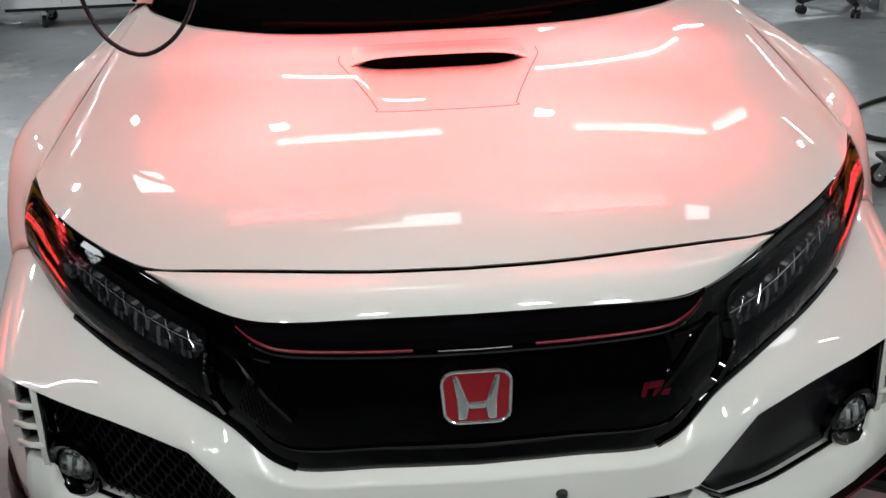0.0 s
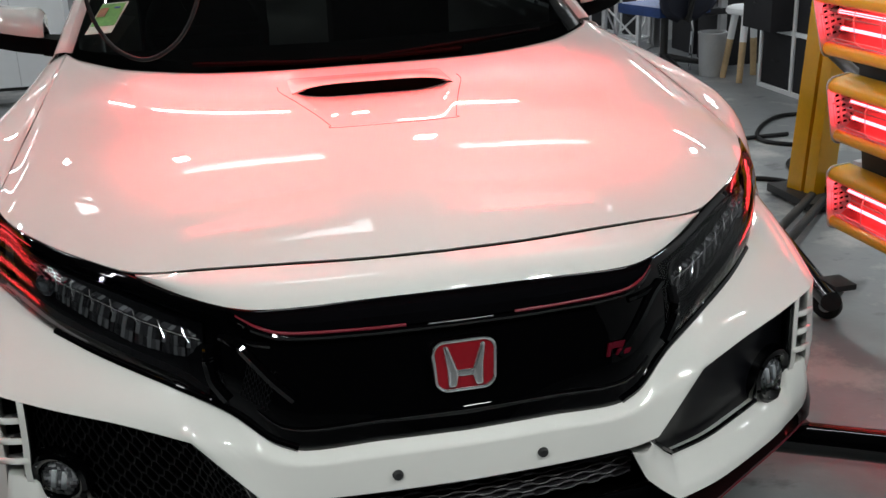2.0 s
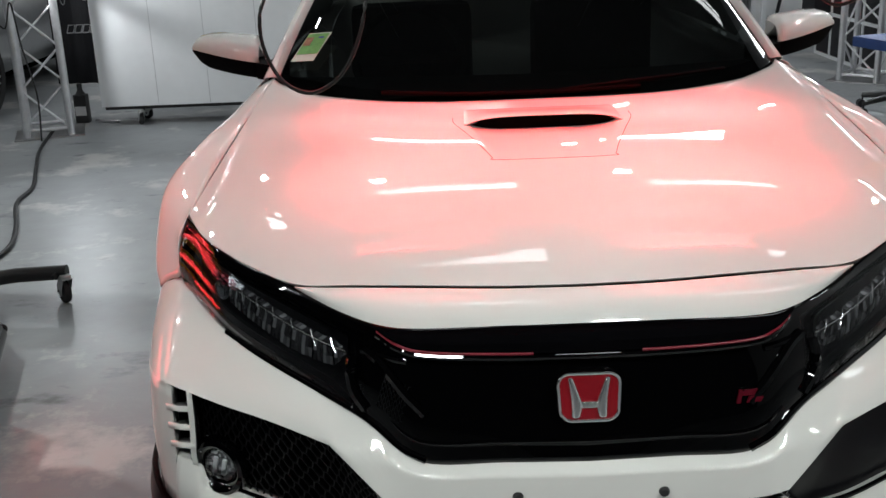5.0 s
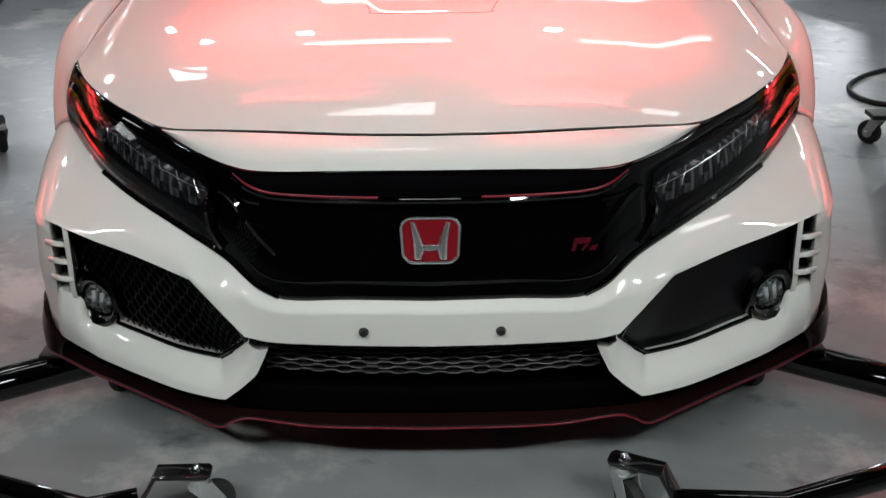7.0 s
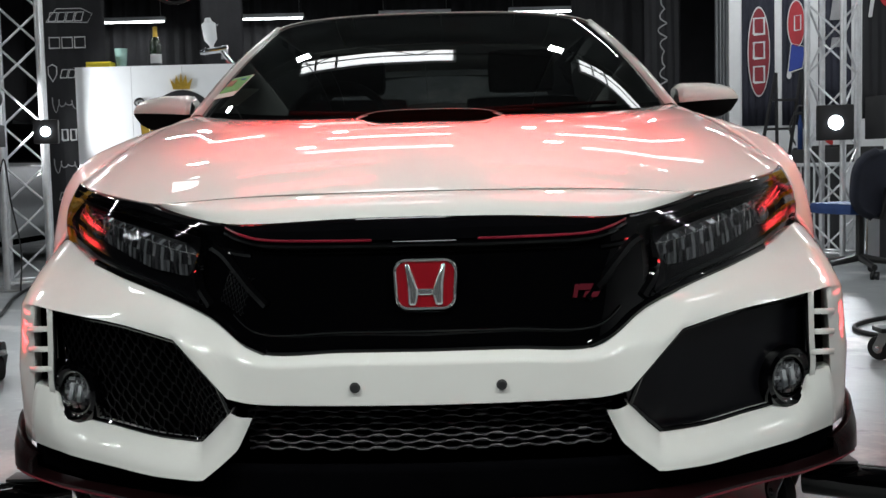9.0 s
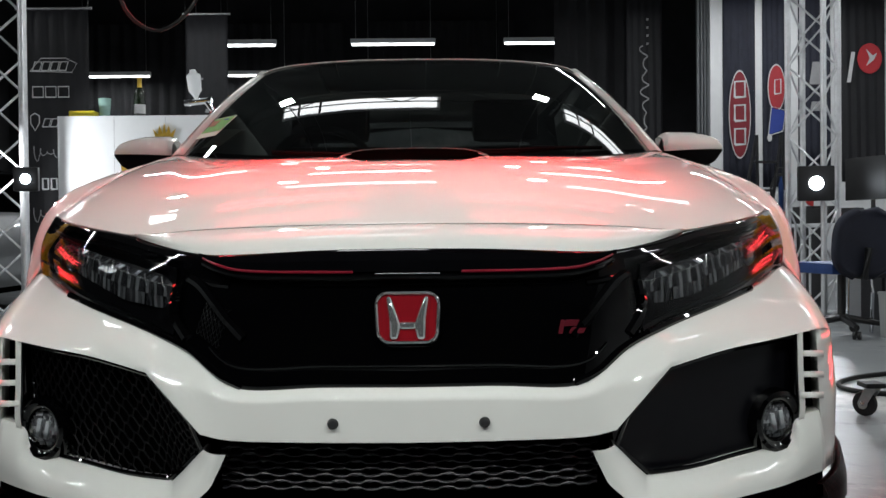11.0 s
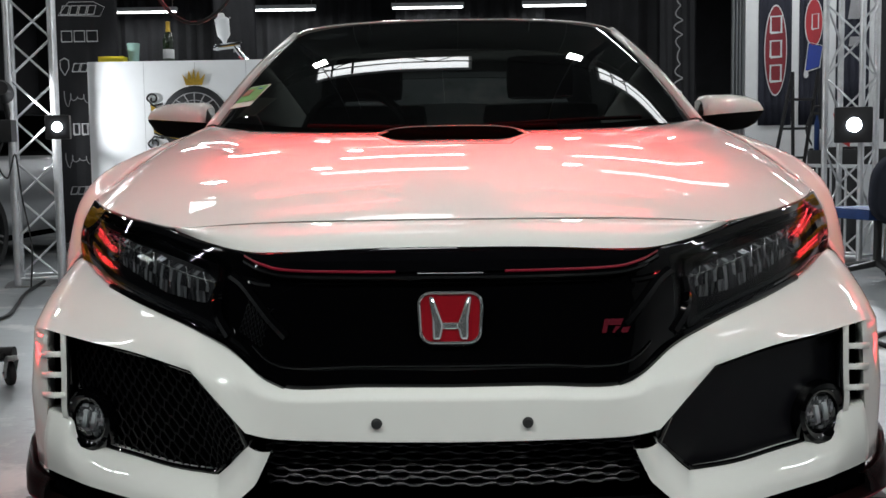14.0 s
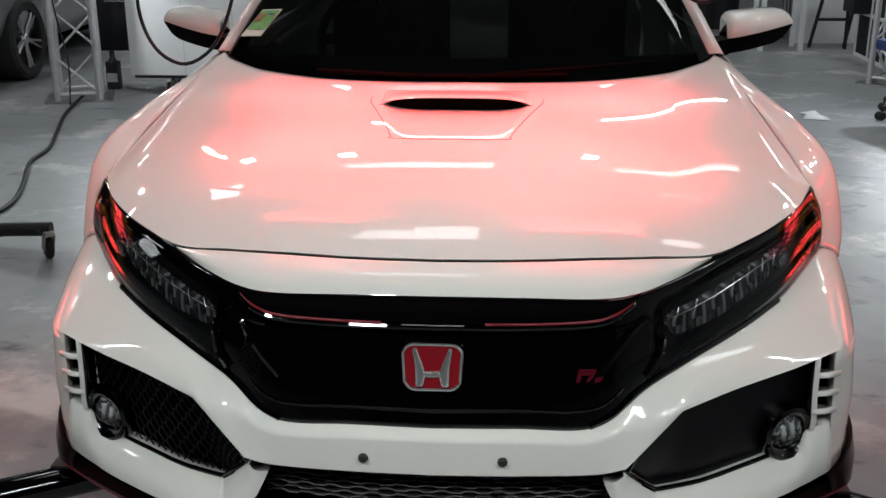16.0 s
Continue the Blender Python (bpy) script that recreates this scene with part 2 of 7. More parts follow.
CUT = facet_mat("lens_sparkle", (0.05, 0.05, 0.056), (0.40, 0.41, 0.43), 0.16, 0.35)
# red tones paint the heaters' reflection into the facets
REDCUT = facet_mat("heater_red_facets", (0.08, 0.004, 0.012), (0.75, 0.16, 0.22), 0.12, 0.1)
FOGCUT = facet_mat("fog_sparkle", (0.16, 0.16, 0.17), (0.80, 0.80, 0.82), 0.15, 0.2)
ZINC = mat("zinc_plate", (0.52, 0.54, 0.54), 0.38, 0.7, var=0.1, scale=25)
HOUSING = mat("lamp_housing", (0.004, 0.004, 0.005), 0.35, 0.0, var=0.2, spec=0.15)
PLATE = mat("satin_plate", (0.003, 0.003, 0.0045), 0.3, 0.0, var=0.15, spec=0.25, bump=0.04, bscale=300)
ELEMENT = glow("heater_element", (1.0, 0.08, 0.10), 13)
# plain metal reflectors; the elements' red glow is mixed into both colours
SIDEREFL = mat("side_reflector_red_tint", (0.75, 0.20, 0.20), 0.30, 0.85, var=0.15, scale=30)
REFL = mat("reflector_red_tint", (0.9, 0.36, 0.32), 0.35, 0.7, var=0.08)
LED = glow("led", (0.85, 0.93, 1.0), 90)
TUBEG = glow("tube_glow", (0.94, 0.98, 1.0), 7)

# ---- builders ----


def vec(a):
    return [Vector(p) for p in a]


def spline(pts, n, sharp=()):
    """n points, evenly by knot, on a Catmull-Rom curve through pts; knots named in sharp keep a tight corner."""
    p = np.array([tuple(q) for q in pts], float)
    p = np.vstack([2 * p[0] - p[1], p, 2 * p[-1] - p[-2]])
    out = []
    for s in np.linspace(0, len(p) - 3, n):
        i = min(int(s), len(p) - 4)
        f = s - i
        a, b, c, d = p[i : i + 4]
        m0, m1 = (c - a) * 0.5, (d - b) * 0.5
        if i in sharp:
            m0 = (c - b) * 0.8
        if i + 1 in sharp:
            m1 = (c - b) * 0.8
        out.append((2 * f**3 - 3 * f * f + 1) * b + (f**3 - 2 * f * f + f) * m0 + (3 * f * f - 2 * f**3) * c + (f**3 - f * f) * m1)
    return np.array(out)


def both(c):
    """A half curve that starts on the centre line, run out over both sides."""
    m = c[:0:-1].copy()
    m[:, 0] *= -1
    return np.vstack([m, c])


def flip(a):
    """The mirror image of a grid or curve."""
    b = np.array(a, float).copy()
    b[..., 0] *= -1
    return b


def sheet(grid, bm=None):
    """A quad sheet through rows of points."""
    bm = bm or bmesh.new()
    v = [[bm.verts.new(p) for p in row] for row in grid]
    for r in range(len(v) - 1):
        for c in range(len(v[0]) - 1):
            bm.faces.new((v[r][c], v[r][c + 1], v[r + 1][c + 1], v[r + 1][c]))
    return bm


def between(a, b, n, bulge=(0, 0, 0)):
    """Rows from curve a to curve b, swelling by bulge half-way."""
    return [a + (b - a) * s + np.array(bulge) * math.sin(math.pi * s) for s in np.linspace(0, 1, n)]


def box(bm, x0, y0, z0, x1, y1, z1, bevel=0.0, m=None):
    vs = [bm.verts.new(p) for p in ((x0, y0, z0), (x1, y0, z0), (x1, y1, z0), (x0, y1, z0), (x0, y0, z1), (x1, y0, z1), (x1, y1, z1), (x0, y1, z1))]
    fs = [bm.faces.new([vs[i] for i in f]) for f in ((3, 2, 1, 0), (4, 5, 6, 7), (0, 1, 5, 4), (1, 2, 6, 5), (2, 3, 7, 6), (3, 0, 4, 7))]
    if bevel:
        es = list({e for f in fs for e in f.edges})
        r = bmesh.ops.bevel(bm, geom=es, offset=bevel, segments=2, profile=0.7, affect="EDGES")
        vs = list({v for f in r["faces"] for v in f.verts} | {v for v in vs if v.is_valid})
    if m is not None:
        bmesh.ops.transform(bm, matrix=m, verts=vs)
    return vs


def rod(bm, a, b, r, n=10, r2=None, cap=True):
    a, b = Vector(a), Vector(b)
    d = b - a
    q = d.to_track_quat("Z", "Y").to_matrix()
    ra, rb = [], []
    for i in range(n):
        t = 2 * math.pi * i / n
        o = Vector((math.cos(t), math.sin(t), 0))
        ra.append(bm.verts.new(a + q @ (o * r)))
        rb.append(bm.verts.new(b + q @ (o * (r if r2 is None else r2))))
    for i in range(n):
        bm.faces.new((ra[i], ra[(i + 1) % n], rb[(i + 1) % n], rb[i]))
    if cap:
        bm.faces.new(ra[::-1])
        bm.faces.new(rb)
    return bm


def tube(bm, pts, r, n=8):
    """A round tube along a polyline."""
    pts = vec(pts)
    rings = []
    for i, p in enumerate(pts):
        d = (pts[min(i + 1, len(pts) - 1)] - pts[max(i - 1, 0)]).normalized()
        s = d.cross(Vector((0.13, 0.21, 0.97)))
        s = s.normalized() if s.length > 1e-4 else Vector((1, 0, 0))
        u = s.cross(d)
        rings.append([bm.verts.new(p + r * (math.cos(2 * math.pi * k / n) * s + math.sin(2 * math.pi * k / n) * u)) for k in range(n)])
    for a, b in zip(rings, rings[1:]):
        for k in range(n):
            bm.faces.new((a[k], a[(k + 1) % n], b[(k + 1) % n], b[k]))
    bm.faces.new(rings[0][::-1])
    bm.faces.new(rings[-1])
    return bm


def lathe(bm, prof, n=24, m=None):
    """Turns a profile of (radius, height) about z."""
    vs, rows = [], []
    for r, z in prof:
        row = [bm.verts.new((r * math.cos(2 * math.pi * k / n), r * math.sin(2 * math.pi * k / n), z)) for k in range(n)] if r > 1e-6 else [bm.verts.new((0, 0, z))]
        rows.append(row)
        vs += row
    for a, b in zip(rows, rows[1:]):
        for k in range(n):
            q = [a[k % len(a)], a[(k + 1) % len(a)], b[(k + 1) % len(b)], b[k % len(b)]]
            q = list(dict.fromkeys(q))
            if len(q) > 2:
                bm.faces.new(q)
    if m is not None:
        bmesh.ops.transform(bm, matrix=m, verts=vs)
    return bm


def prism(bm, outline, thick, m=None):
    """An outline in x, z pushed back along y by thick."""
    a = [bm.verts.new((x, 0, z)) for x, z in outline]
    b = [bm.verts.new((x, thick, z)) for x, z in outline]
    n = len(outline)
    bm.faces.new(a)
    bm.faces.new(b[::-1])
    for i in range(n):
        bm.faces.new((a[(i + 1) % n], a[i], b[i], b[(i + 1) % n]))
    if m is not None:
        bmesh.ops.transform(bm, matrix=m, verts=a + b)
    return bm


def part(name, bm, material, parent=None, label="", solid=0.0, angle=38, bevel=0.0):
    """Links a bmesh as one mesh object, under a thing or a part."""
    me = bpy.data.meshes.new(name)
    bmesh.ops.recalc_face_normals(bm, faces=bm.faces[:])
    bm.to_mesh(me)
    bm.free()
    me.materials.append(material)
    me.polygons.foreach_set("use_smooth", [True] * len(me.polygons))
    me.set_sharp_from_angle(angle=radians(angle))
    ob = new(name, me)
    if parent is not None:
        ob.parent = parent
    if label:
        ob["label"] = label
    if solid:
        s = ob.modifiers.new("Solidify", "SOLIDIFY")
        s.thickness, s.offset = solid, 0
    if bevel:
        b = ob.modifiers.new("Bevel", "BEVEL")
        b.width, b.segments, b.limit_method, b.angle_limit = bevel, 2, "ANGLE", radians(40)
    return ob


def thing(name, label, category, group="", at=(0, 0, 0)):
    ob = new(name)
    ob.location = at
    ob.empty_display_size = 0.1
    return tagged(ob, label, category, group)


def solo(name, bm, material, label, category, group="", kind="", **k):
    return tagged(part(name, bm, material, **k), label, category, group, kind)

# ---- the garage ----
bm = bmesh.new()
box(bm, -7, -7, -0.1, 5.2, 16, 0)
solo("floor", bm, FLOOR, "grey painted concrete floor, worn and scuffed", "floor", kind="structure")
bm = bmesh.new()
box(bm, -7.2, 15.8, 0, 5.2, 16, 5.0)
solo("wall_back", bm, DARKW, "back wall hung with black cloth", "wall", kind="structure")
bm = bmesh.new()
box(bm, 5.0, -7, 0, 5.2, 15.8, 5.0)
solo("wall_right", bm, WALLW, "white painted side wall", "wall", kind="structure")
bm = bmesh.new()
box(bm, -7.2, -7, 0, -7.0, 15.8, 5.0)
solo("wall_left", bm, DARKW, "dark side wall hung with black cloth", "wall", kind="structure")
bm = bmesh.new()
box(bm, -7.2, -7.2, 0, 5.2, -7, 5.0)
solo("wall_front", bm, DARKW, "dark wall hung with black cloth", "wall", kind="structure")
bm = bmesh.new()
box(bm, -7.2, -7.2, 5.0, 5.2, 16, 5.1)
solo("ceiling", bm, mat("dark_roof", (0.075, 0.078, 0.082), 0.8, var=0.2), "dark sheet roof", "ceiling", kind="structure")

# ---- the white hatchback ----
car = thing("car", "white hot hatchback with black grille, red badge and carbon lip", "car")

LOW = [(0, 0.012, 0.469), (0.16, 0.02, 0.469), (0.32, 0.037, 0.467), (0.40, 0.078, 0.522), (0.51, 0.15, 0.566), (0.645, 0.26, 0.602),
       (0.74, 0.36, 0.626), (0.80, 0.45, 0.642), (0.874, 0.573, 0.665)]
LOW_OUT = [(0.925, 0.64, 0.645), (0.962, 0.70, 0.61), (0.97, 0.77, 0.58)]
DUCT = [(0, 0.008, 0.371), (0.16, 0.012, 0.372), (0.32, 0.022, 0.375), (0.385, 0.028, 0.386), (0.496, 0.068, 0.497), (0.62, 0.13, 0.522),
        (0.72, 0.185, 0.533), (0.80, 0.235, 0.542), (0.855, 0.275, 0.548)]
DUCT_OUT = [(0.905, 0.35, 0.54), (0.95, 0.50, 0.52), (0.968, 0.66, 0.50)]
FACE = [(0, 0.078, 0.724), (0.16, 0.085, 0.722), (0.32, 0.105, 0.715), (0.40, 0.135, 0.716), (0.50, 0.205, 0.733), (0.60, 0.295, 0.757),
        (0.70, 0.39, 0.772), (0.78, 0.49, 0.786), (0.865, 0.645, 0.803)]
SEAM = [(0, 0.148, 0.771), (0.16, 0.158, 0.770), (0.32, 0.188, 0.767), (0.42, 0.213, 0.763), (0.50, 0.236, 0.758), (0.565, 0.261, 0.7535)]
STRIP = [(0, 0.078, 0.726), (0.16, 0.085, 0.724), (0.32, 0.105, 0.717), (0.40, 0.135, 0.718), (0.48, 0.188, 0.731), (0.565, 0.259, 0.752)]
HOOD_F = [(0, 0.156, 0.7735), (0.16, 0.166, 0.7725), (0.32, 0.196, 0.7695), (0.44, 0.226, 0.764), (0.565, 0.268, 0.756), (0.66, 0.345, 0.767),
          (0.74, 0.43, 0.780), (0.81, 0.53, 0.793), (0.862, 0.65, 0.806)]
HOOD_R = [(0, 1.11, 0.970), (0.16, 1.114, 0.970), (0.30, 1.13, 0.972), (0.42, 1.157, 0.977), (0.53, 1.202, 0.985), (0.61, 1.247, 0.993),
          (0.67, 1.298, 0.998), (0.72, 1.352, 1.002), (0.752, 1.42, 1.005)]

low, duct, face = spline(LOW, 49), spline(DUCT, 49, (3, 4)), spline(FACE, 49)
low_all, duct_all = spline(LOW + LOW_OUT, 67), spline(DUCT + DUCT_OUT, 67, (3, 4))


def rolled(a, b, n, bulge, lip_a, lip_b):
    """A skin from a to b with edges turned in at both rims."""
    rows = between(a, b, n, bulge)
    return [rows[0] + np.array(lip_a)] + rows + [rows[-1] + np.array(lip_b)]


# bumper cover: bar under the grille, cheeks and corners in one skin
cover = []
CREASE = [(0.0, 0.20), (0.33, 0.22), (0.40, 0.42), (0.47, 0.85), (0.52, 1.0)]
for s in np.linspace(0, 1, 25):
    r = low_all + (duct_all - low_all) * s
    for p in r:
        peak = float(np.interp(p[0], [q[0] for q in CREASE], [q[1] for q in CREASE]))
        w = 1 - min(1.0, max(0.0, (p[0] - 0.42) / 0.10))
        q = s / peak if s < peak else 1 - 0.8 * (s - peak) / (1.0001 - peak)
        h = 0.019 * (1.1 * q - 0.1 * q**3) * w + 0.016 * math.sin(math.pi * s) * (1 - w)
        p += np.array((0, -h, 0.15 * h))
    cover.append(r)
cover = [cover[0] + np.array((0, 0.025, 0.004))] + cover + [cover[-1] + np.array((0, 0.03, -0.002))]
part("bumper_cover", sheet([both(r) for r in cover]), PAINT, car, solid=0.004, angle=50)

# outer pillar of each bumper corner, behind the slatted vent
CORNER_T = [(0.848, 0.272, 0.549), (0.905, 0.35, 0.541), (0.95, 0.50, 0.521), (0.968, 0.66, 0.501)]
CORNER_B = [(0.868, 0.282, 0.25), (0.92, 0.37, 0.25), (0.955, 0.50, 0.25), (0.968, 0.64, 0.25)]
CORNER_M = [(0.853, 0.268, 0.40), (0.915, 0.345, 0.40), (0.957, 0.49, 0.40), (0.972, 0.65, 0.40)]
FANG_T = [(0.386, 0.055, 0.349), (0.407, 0.078, 0.329), (0.433, 0.094, 0.302), (0.461, 0.110, 0.275), (0.55, 0.14, 0.279), (0.65, 0.19, 0.292), (0.745, 0.243, 0.302), (0.788, 0.254, 0.322), (0.806, 0.258, 0.362), (0.852, 0.270, 0.374)]
FANG_B = [(0.346, 0.050, 0.341), (0.375, 0.045, 0.281), (0.410, 0.042, 0.25), (0.447, 0.044, 0.221), (0.55, 0.085, 0.222), (0.65, 0.135, 0.231), (0.745, 0.192, 0.237), (0.79, 0.225, 0.241), (0.82, 0.246, 0.244), (0.868, 0.282, 0.25)]
for side in (1, -1):
    k = (lambda g: g) if side == 1 else flip
    t, m_, b_ = spline(CORNER_T, 13), spline(CORNER_M, 13), spline(CORNER_B, 13)
    rows = [t + (m_ - t) * s for s in np.linspace(0, 1, 5)] + [m_ + (b_ - m_) * s for s in np.linspace(0.25, 1, 4)]
    rows = [np.vstack([r[:1] + np.array([(-0.004, 0.05, 0)]), r]) for r in rows]
    part("bumper_corner", sheet([k(r) for r in rows]), PAINT, car, solid=0.004)
    rows = rolled(spline(FANG_T, 41, (3,)), spline(FANG_B, 41, (1, 3)), 7, (0.0, -0.014, 0.0), (0, 0.035, 0.006), (0, 0.05, 0.002))
    rows = [np.vstack([r[:1] + np.array([(0.004, 0.045, -0.012)]), r]) for r in rows]
    part("lower_blade", sheet([k(r) for r in rows]), PAINT, car, "white L-shaped bumper blade", solid=0.004)
    # slatted vent over a near-black sheet that stands for its shaded depth
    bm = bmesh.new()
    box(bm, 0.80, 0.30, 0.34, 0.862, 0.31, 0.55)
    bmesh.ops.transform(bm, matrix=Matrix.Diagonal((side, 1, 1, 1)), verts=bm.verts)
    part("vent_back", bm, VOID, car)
    for i in range(3):
        z = 0.50 - 0.043 * i
        bm = bmesh.new()
        g = [[(0.806, 0.245, z + 0.004), (0.83, 0.252, z + 0.003), (0.862, 0.272, z)], [(0.806, 0.243, z - 0.006), (0.83, 0.25, z - 0.007), (0.862, 0.27, z - 0.011)],
             [(0.806, 0.285, z - 0.008), (0.83, 0.29, z - 0.009), (0.862, 0.30, z - 0.013)]]
        part("vent_slat", sheet([k(np.array(r)) for r in g], bm), PAINT, car, solid=0.005)
    g = [spline([(0.797, 0.236, 0.543), (0.80, 0.24, 0.45), (0.806, 0.248, 0.39), (0.806, 0.256, 0.355)], 9)]
    g.append(g[0] + np.array((0.010, 0.003, 0)))
    part("vent_divider", sheet([k(r) for r in [g[0] + np.array((0.001, 0.004, 0)), *g, g[1] + np.array((0, 0.04, 0))]]), PAINT, car, solid=0.003)
    part("duct_end", sheet([k(r) for r in (g[0] + np.array((-0.002, 0.004, 0)), g[0] + np.array((-0.004, 0.06, 0)))]), GLOSS, car, solid=0.002)

# painted nose strip and the black face below it
seam, strip = spline(SEAM, 41), spline(STRIP, 41)
part("nose_strip", sheet([both(r) for r in rolled(seam, strip, 7, (0, -0.010, 0.006), (0, 0.002, -0.004), (0, 0.03, -0.003))]), PAINT, car, solid=0.002)


def face_at(s, v, out=0.0):
    """A place on the black face: s 0..1 from the middle to the lamp's tip, v 0..1 from top to bottom, out: metres proud."""
    i = s * 48
    a = min(int(i), 47)
    f = i - a
    p = (face[a] * (1 - f) + face[a + 1] * f) * (1 - v) + (low[a] * (1 - f) + low[a + 1] * f) * v
    swell = 0.02 * min(1, s * 1.6) * math.sin(math.pi * v)
    return p + np.array((0.5 * swell, -swell, 0.0)) + out * np.array((0.35 * s, -0.9, 0.2))




def step(a, b, t):
    t = max(0.0, min(1.0, (t - a) / (b - a)))
    return t * t * (3 - 2 * t)


def lamp_well(s, v):
    """How far the lamp's well is sunk into the face."""
    return 0.06 * step(0.41, 0.50, s) * (1 - step(0.955, 0.985, s)) * step(0.14, 0.28, v) * (1 - step(0.86, 0.95, v))


rows = [np.array([face_at(s, v, -lamp_well(s, v)) for s in np.linspace(0, 1, 97)]) for v in np.linspace(0, 1, 25)]
part("grille_face", sheet([both(r) for r in rows]), GLOSS, car, "gloss black grille and lamp surround", solid=0.003)

# hood
SIDE_IN = 0.018


hf, hr = spline(HOOD_F, 65), spline(HOOD_R, 65)


CREASE_COL, COLS = 80, 110


# slope of the hood along its centre line, steep at the nose and flat at the cowl
RUN_V = np.linspace(0, 1, 101)
RUN_S = np.interp(RUN_V, (0, 0.072, 0.163, 0.276, 0.389, 0.502, 0.638, 0.774, 1), (0.76, 0.655, 0.455, 0.28, 0.20, 0.165, 0.12, 0.075, 0.03))
RUN_Z = np.concatenate([[0], np.cumsum((RUN_S[1:] + RUN_S[:-1]) / 2)])
RUN_BULGE = (RUN_Z / RUN_Z[-1] - RUN_V) * (HOOD_R[0][2] - HOOD_F[0][2])


RAMP_V = 0.445


def ramp_depth(x, v):
    """How far the air scoop's ramp sinks below the hood: a trapezoid that deepens towards the slot."""
    if v < RAMP_V or v >= SLOT_V:
        return 0.0
    f = (v - RAMP_V) / (SLOT_V - RAMP_V)
    q = abs(x) / (0.126 + 0.070 * f)
    return 0.020 * f ** 1.3 * (1 - min(1.0, q) ** (10 - 5 * f))


SLOT_V, LIP_V = 0.752, 0.717


def hood_row(v, drop=0.0, ramp=False):
    """One row of the hood; a sharp crease runs along column CREASE_COL, with a shallow valley on it."""
    base = hf + (hr - hf) * v
    grid = np.linspace(0, 1, 65)
    uc = float(np.interp(0.50 + 0.10 * v, base[:, 0], grid))
    u = np.concatenate([np.linspace(0, uc, CREASE_COL + 1), np.linspace(uc, 1, COLS - CREASE_COL)[1:]])
    r = np.column_stack([np.interp(u, grid, base[:, i]) for i in range(3)])
    b = 4 * v * (1 - v)
    r[:, 2] += float(np.interp(v, RUN_V, RUN_BULGE)) * (1 - u**2.5) + b * 0.030 * u**2.5 - drop
    r[:, 0] -= b * SIDE_IN * u**3
    w = max(0.0, min(1.0, (v - 0.10) / 0.45))
    k = np.arange(COLS)
    r[:, 2] -= 0.012 * w * np.where(k <= CREASE_COL, (k / CREASE_COL) ** 1.6, (COLS - 1 - k) / (COLS - 1 - CREASE_COL))
    if ramp:
        r[:, 2] -= np.array([ramp_depth(x, v) for x in r[:, 0]])
    return r


HOOD_V = sorted(list(np.linspace(0, 0.43, 20)) + list(np.linspace(0.445, SLOT_V - 0.0005, 22)) + list(np.linspace(SLOT_V + 0.0005, 1, 12)))
rows = [hood_row(v, ramp=True) for v in HOOD_V]
rows[0] = rows[0] + np.array((0, 0.004, 0.0006))
rows = [rows[0] + np.array((0, 0.002, -0.004))] + rows
rows = [np.vstack([r, r[-1:] + np.array([(-0.004, 0, -0.02)])]) for r in rows]
hood = part("hood", sheet([both(r) for r in rows]), PAINT, car, solid=0.002)
wide = 2 * (COLS + 1) - 1
for e in hood.data.edges:
    a, b = e.vertices
    if abs(a - b) == wide and abs(a % wide - COLS) == CREASE_COL and min(a, b) // wide > 8:
        e.use_edge_sharp = True
part("hood_gap_strip", sheet([both(hf[:33] + np.array(o)) for o in ((0, -0.013, -0.006), (0, -0.004, -0.0028), (0, 0.006, -0.003))]), VOID, car, "near-black strip under the hood gap")
part("hood_gap", sheet([both(hood_row(v, 0.028) * np.array((0.985, 1, 1)) + np.array((0, -0.03 * (1 - v), 0))) for v in np.linspace(0, 1, 9)]), VOID, car)


def hood_at(x, v):
    r = hood_row(v)
    return Vector((x, float(np.interp(abs(x), r[:, 0], r[:, 1])), float(np.interp(abs(x), r[:, 0], r[:, 2]))))


# hood scoop: a low raised lip behind a ramp that dives under it, and the slot's shade as a black sheet between them
def lip_v(x, s):
    return LIP_V + (0.90 - LIP_V) * s


def lip_h(x, s):
    e = 1 - min(1.0, abs(x) / 0.2) ** 5
    return 0.019 * e * (1 - step(0.0, 1.0, s))


grid = []
for j in range(13):
    s = j / 12
    row = []
    for x in np.linspace(-0.215, 0.215, 61):
        p = hood_at(x, lip_v(x, s))
        h = lip_h(x, s)
        row.append((p.x, p.y, p.z + h + 0.0012 - 0.005 * step(0.188, 0.212, abs(x)) - 0.003 * step(0.85, 1.0, s)))
    grid.append(row)
grid.insert(0, [(x, y + 0.005, z - 0.004) for x, y, z in grid[0]])
scoop = part("hood_scoop", sheet(grid), PAINT, car, "raised hood scoop lip", solid=0.002)
top, bot = [], []
for x in np.linspace(-0.198, 0.198, 81):
    p, q = hood_at(x, lip_v(x, 0)), hood_at(x, SLOT_V - 0.002)
    top.append((x, p.y - 0.0015, p.z + lip_h(x, 0) + 0.0005))
    bot.append((x, q.y - 0.004, q.z - ramp_depth(x, SLOT_V - 0.002) * 0.98 + 0.0008))
part("slot", sheet([bot, top]), VOID, scoop, "near-black sheet for the shade in the air slot")
SEAM_V = [(-0.226, 0.80), (-0.224, 0.745), (-0.195, 0.65), (-0.156, 0.52), (-0.142, 0.468), (-0.122, 0.45), (0.122, 0.45), (0.142, 0.468), (0.156, 0.52), (0.195, 0.65), (0.224, 0.745), (0.226, 0.80)]
bm = bmesh.new()
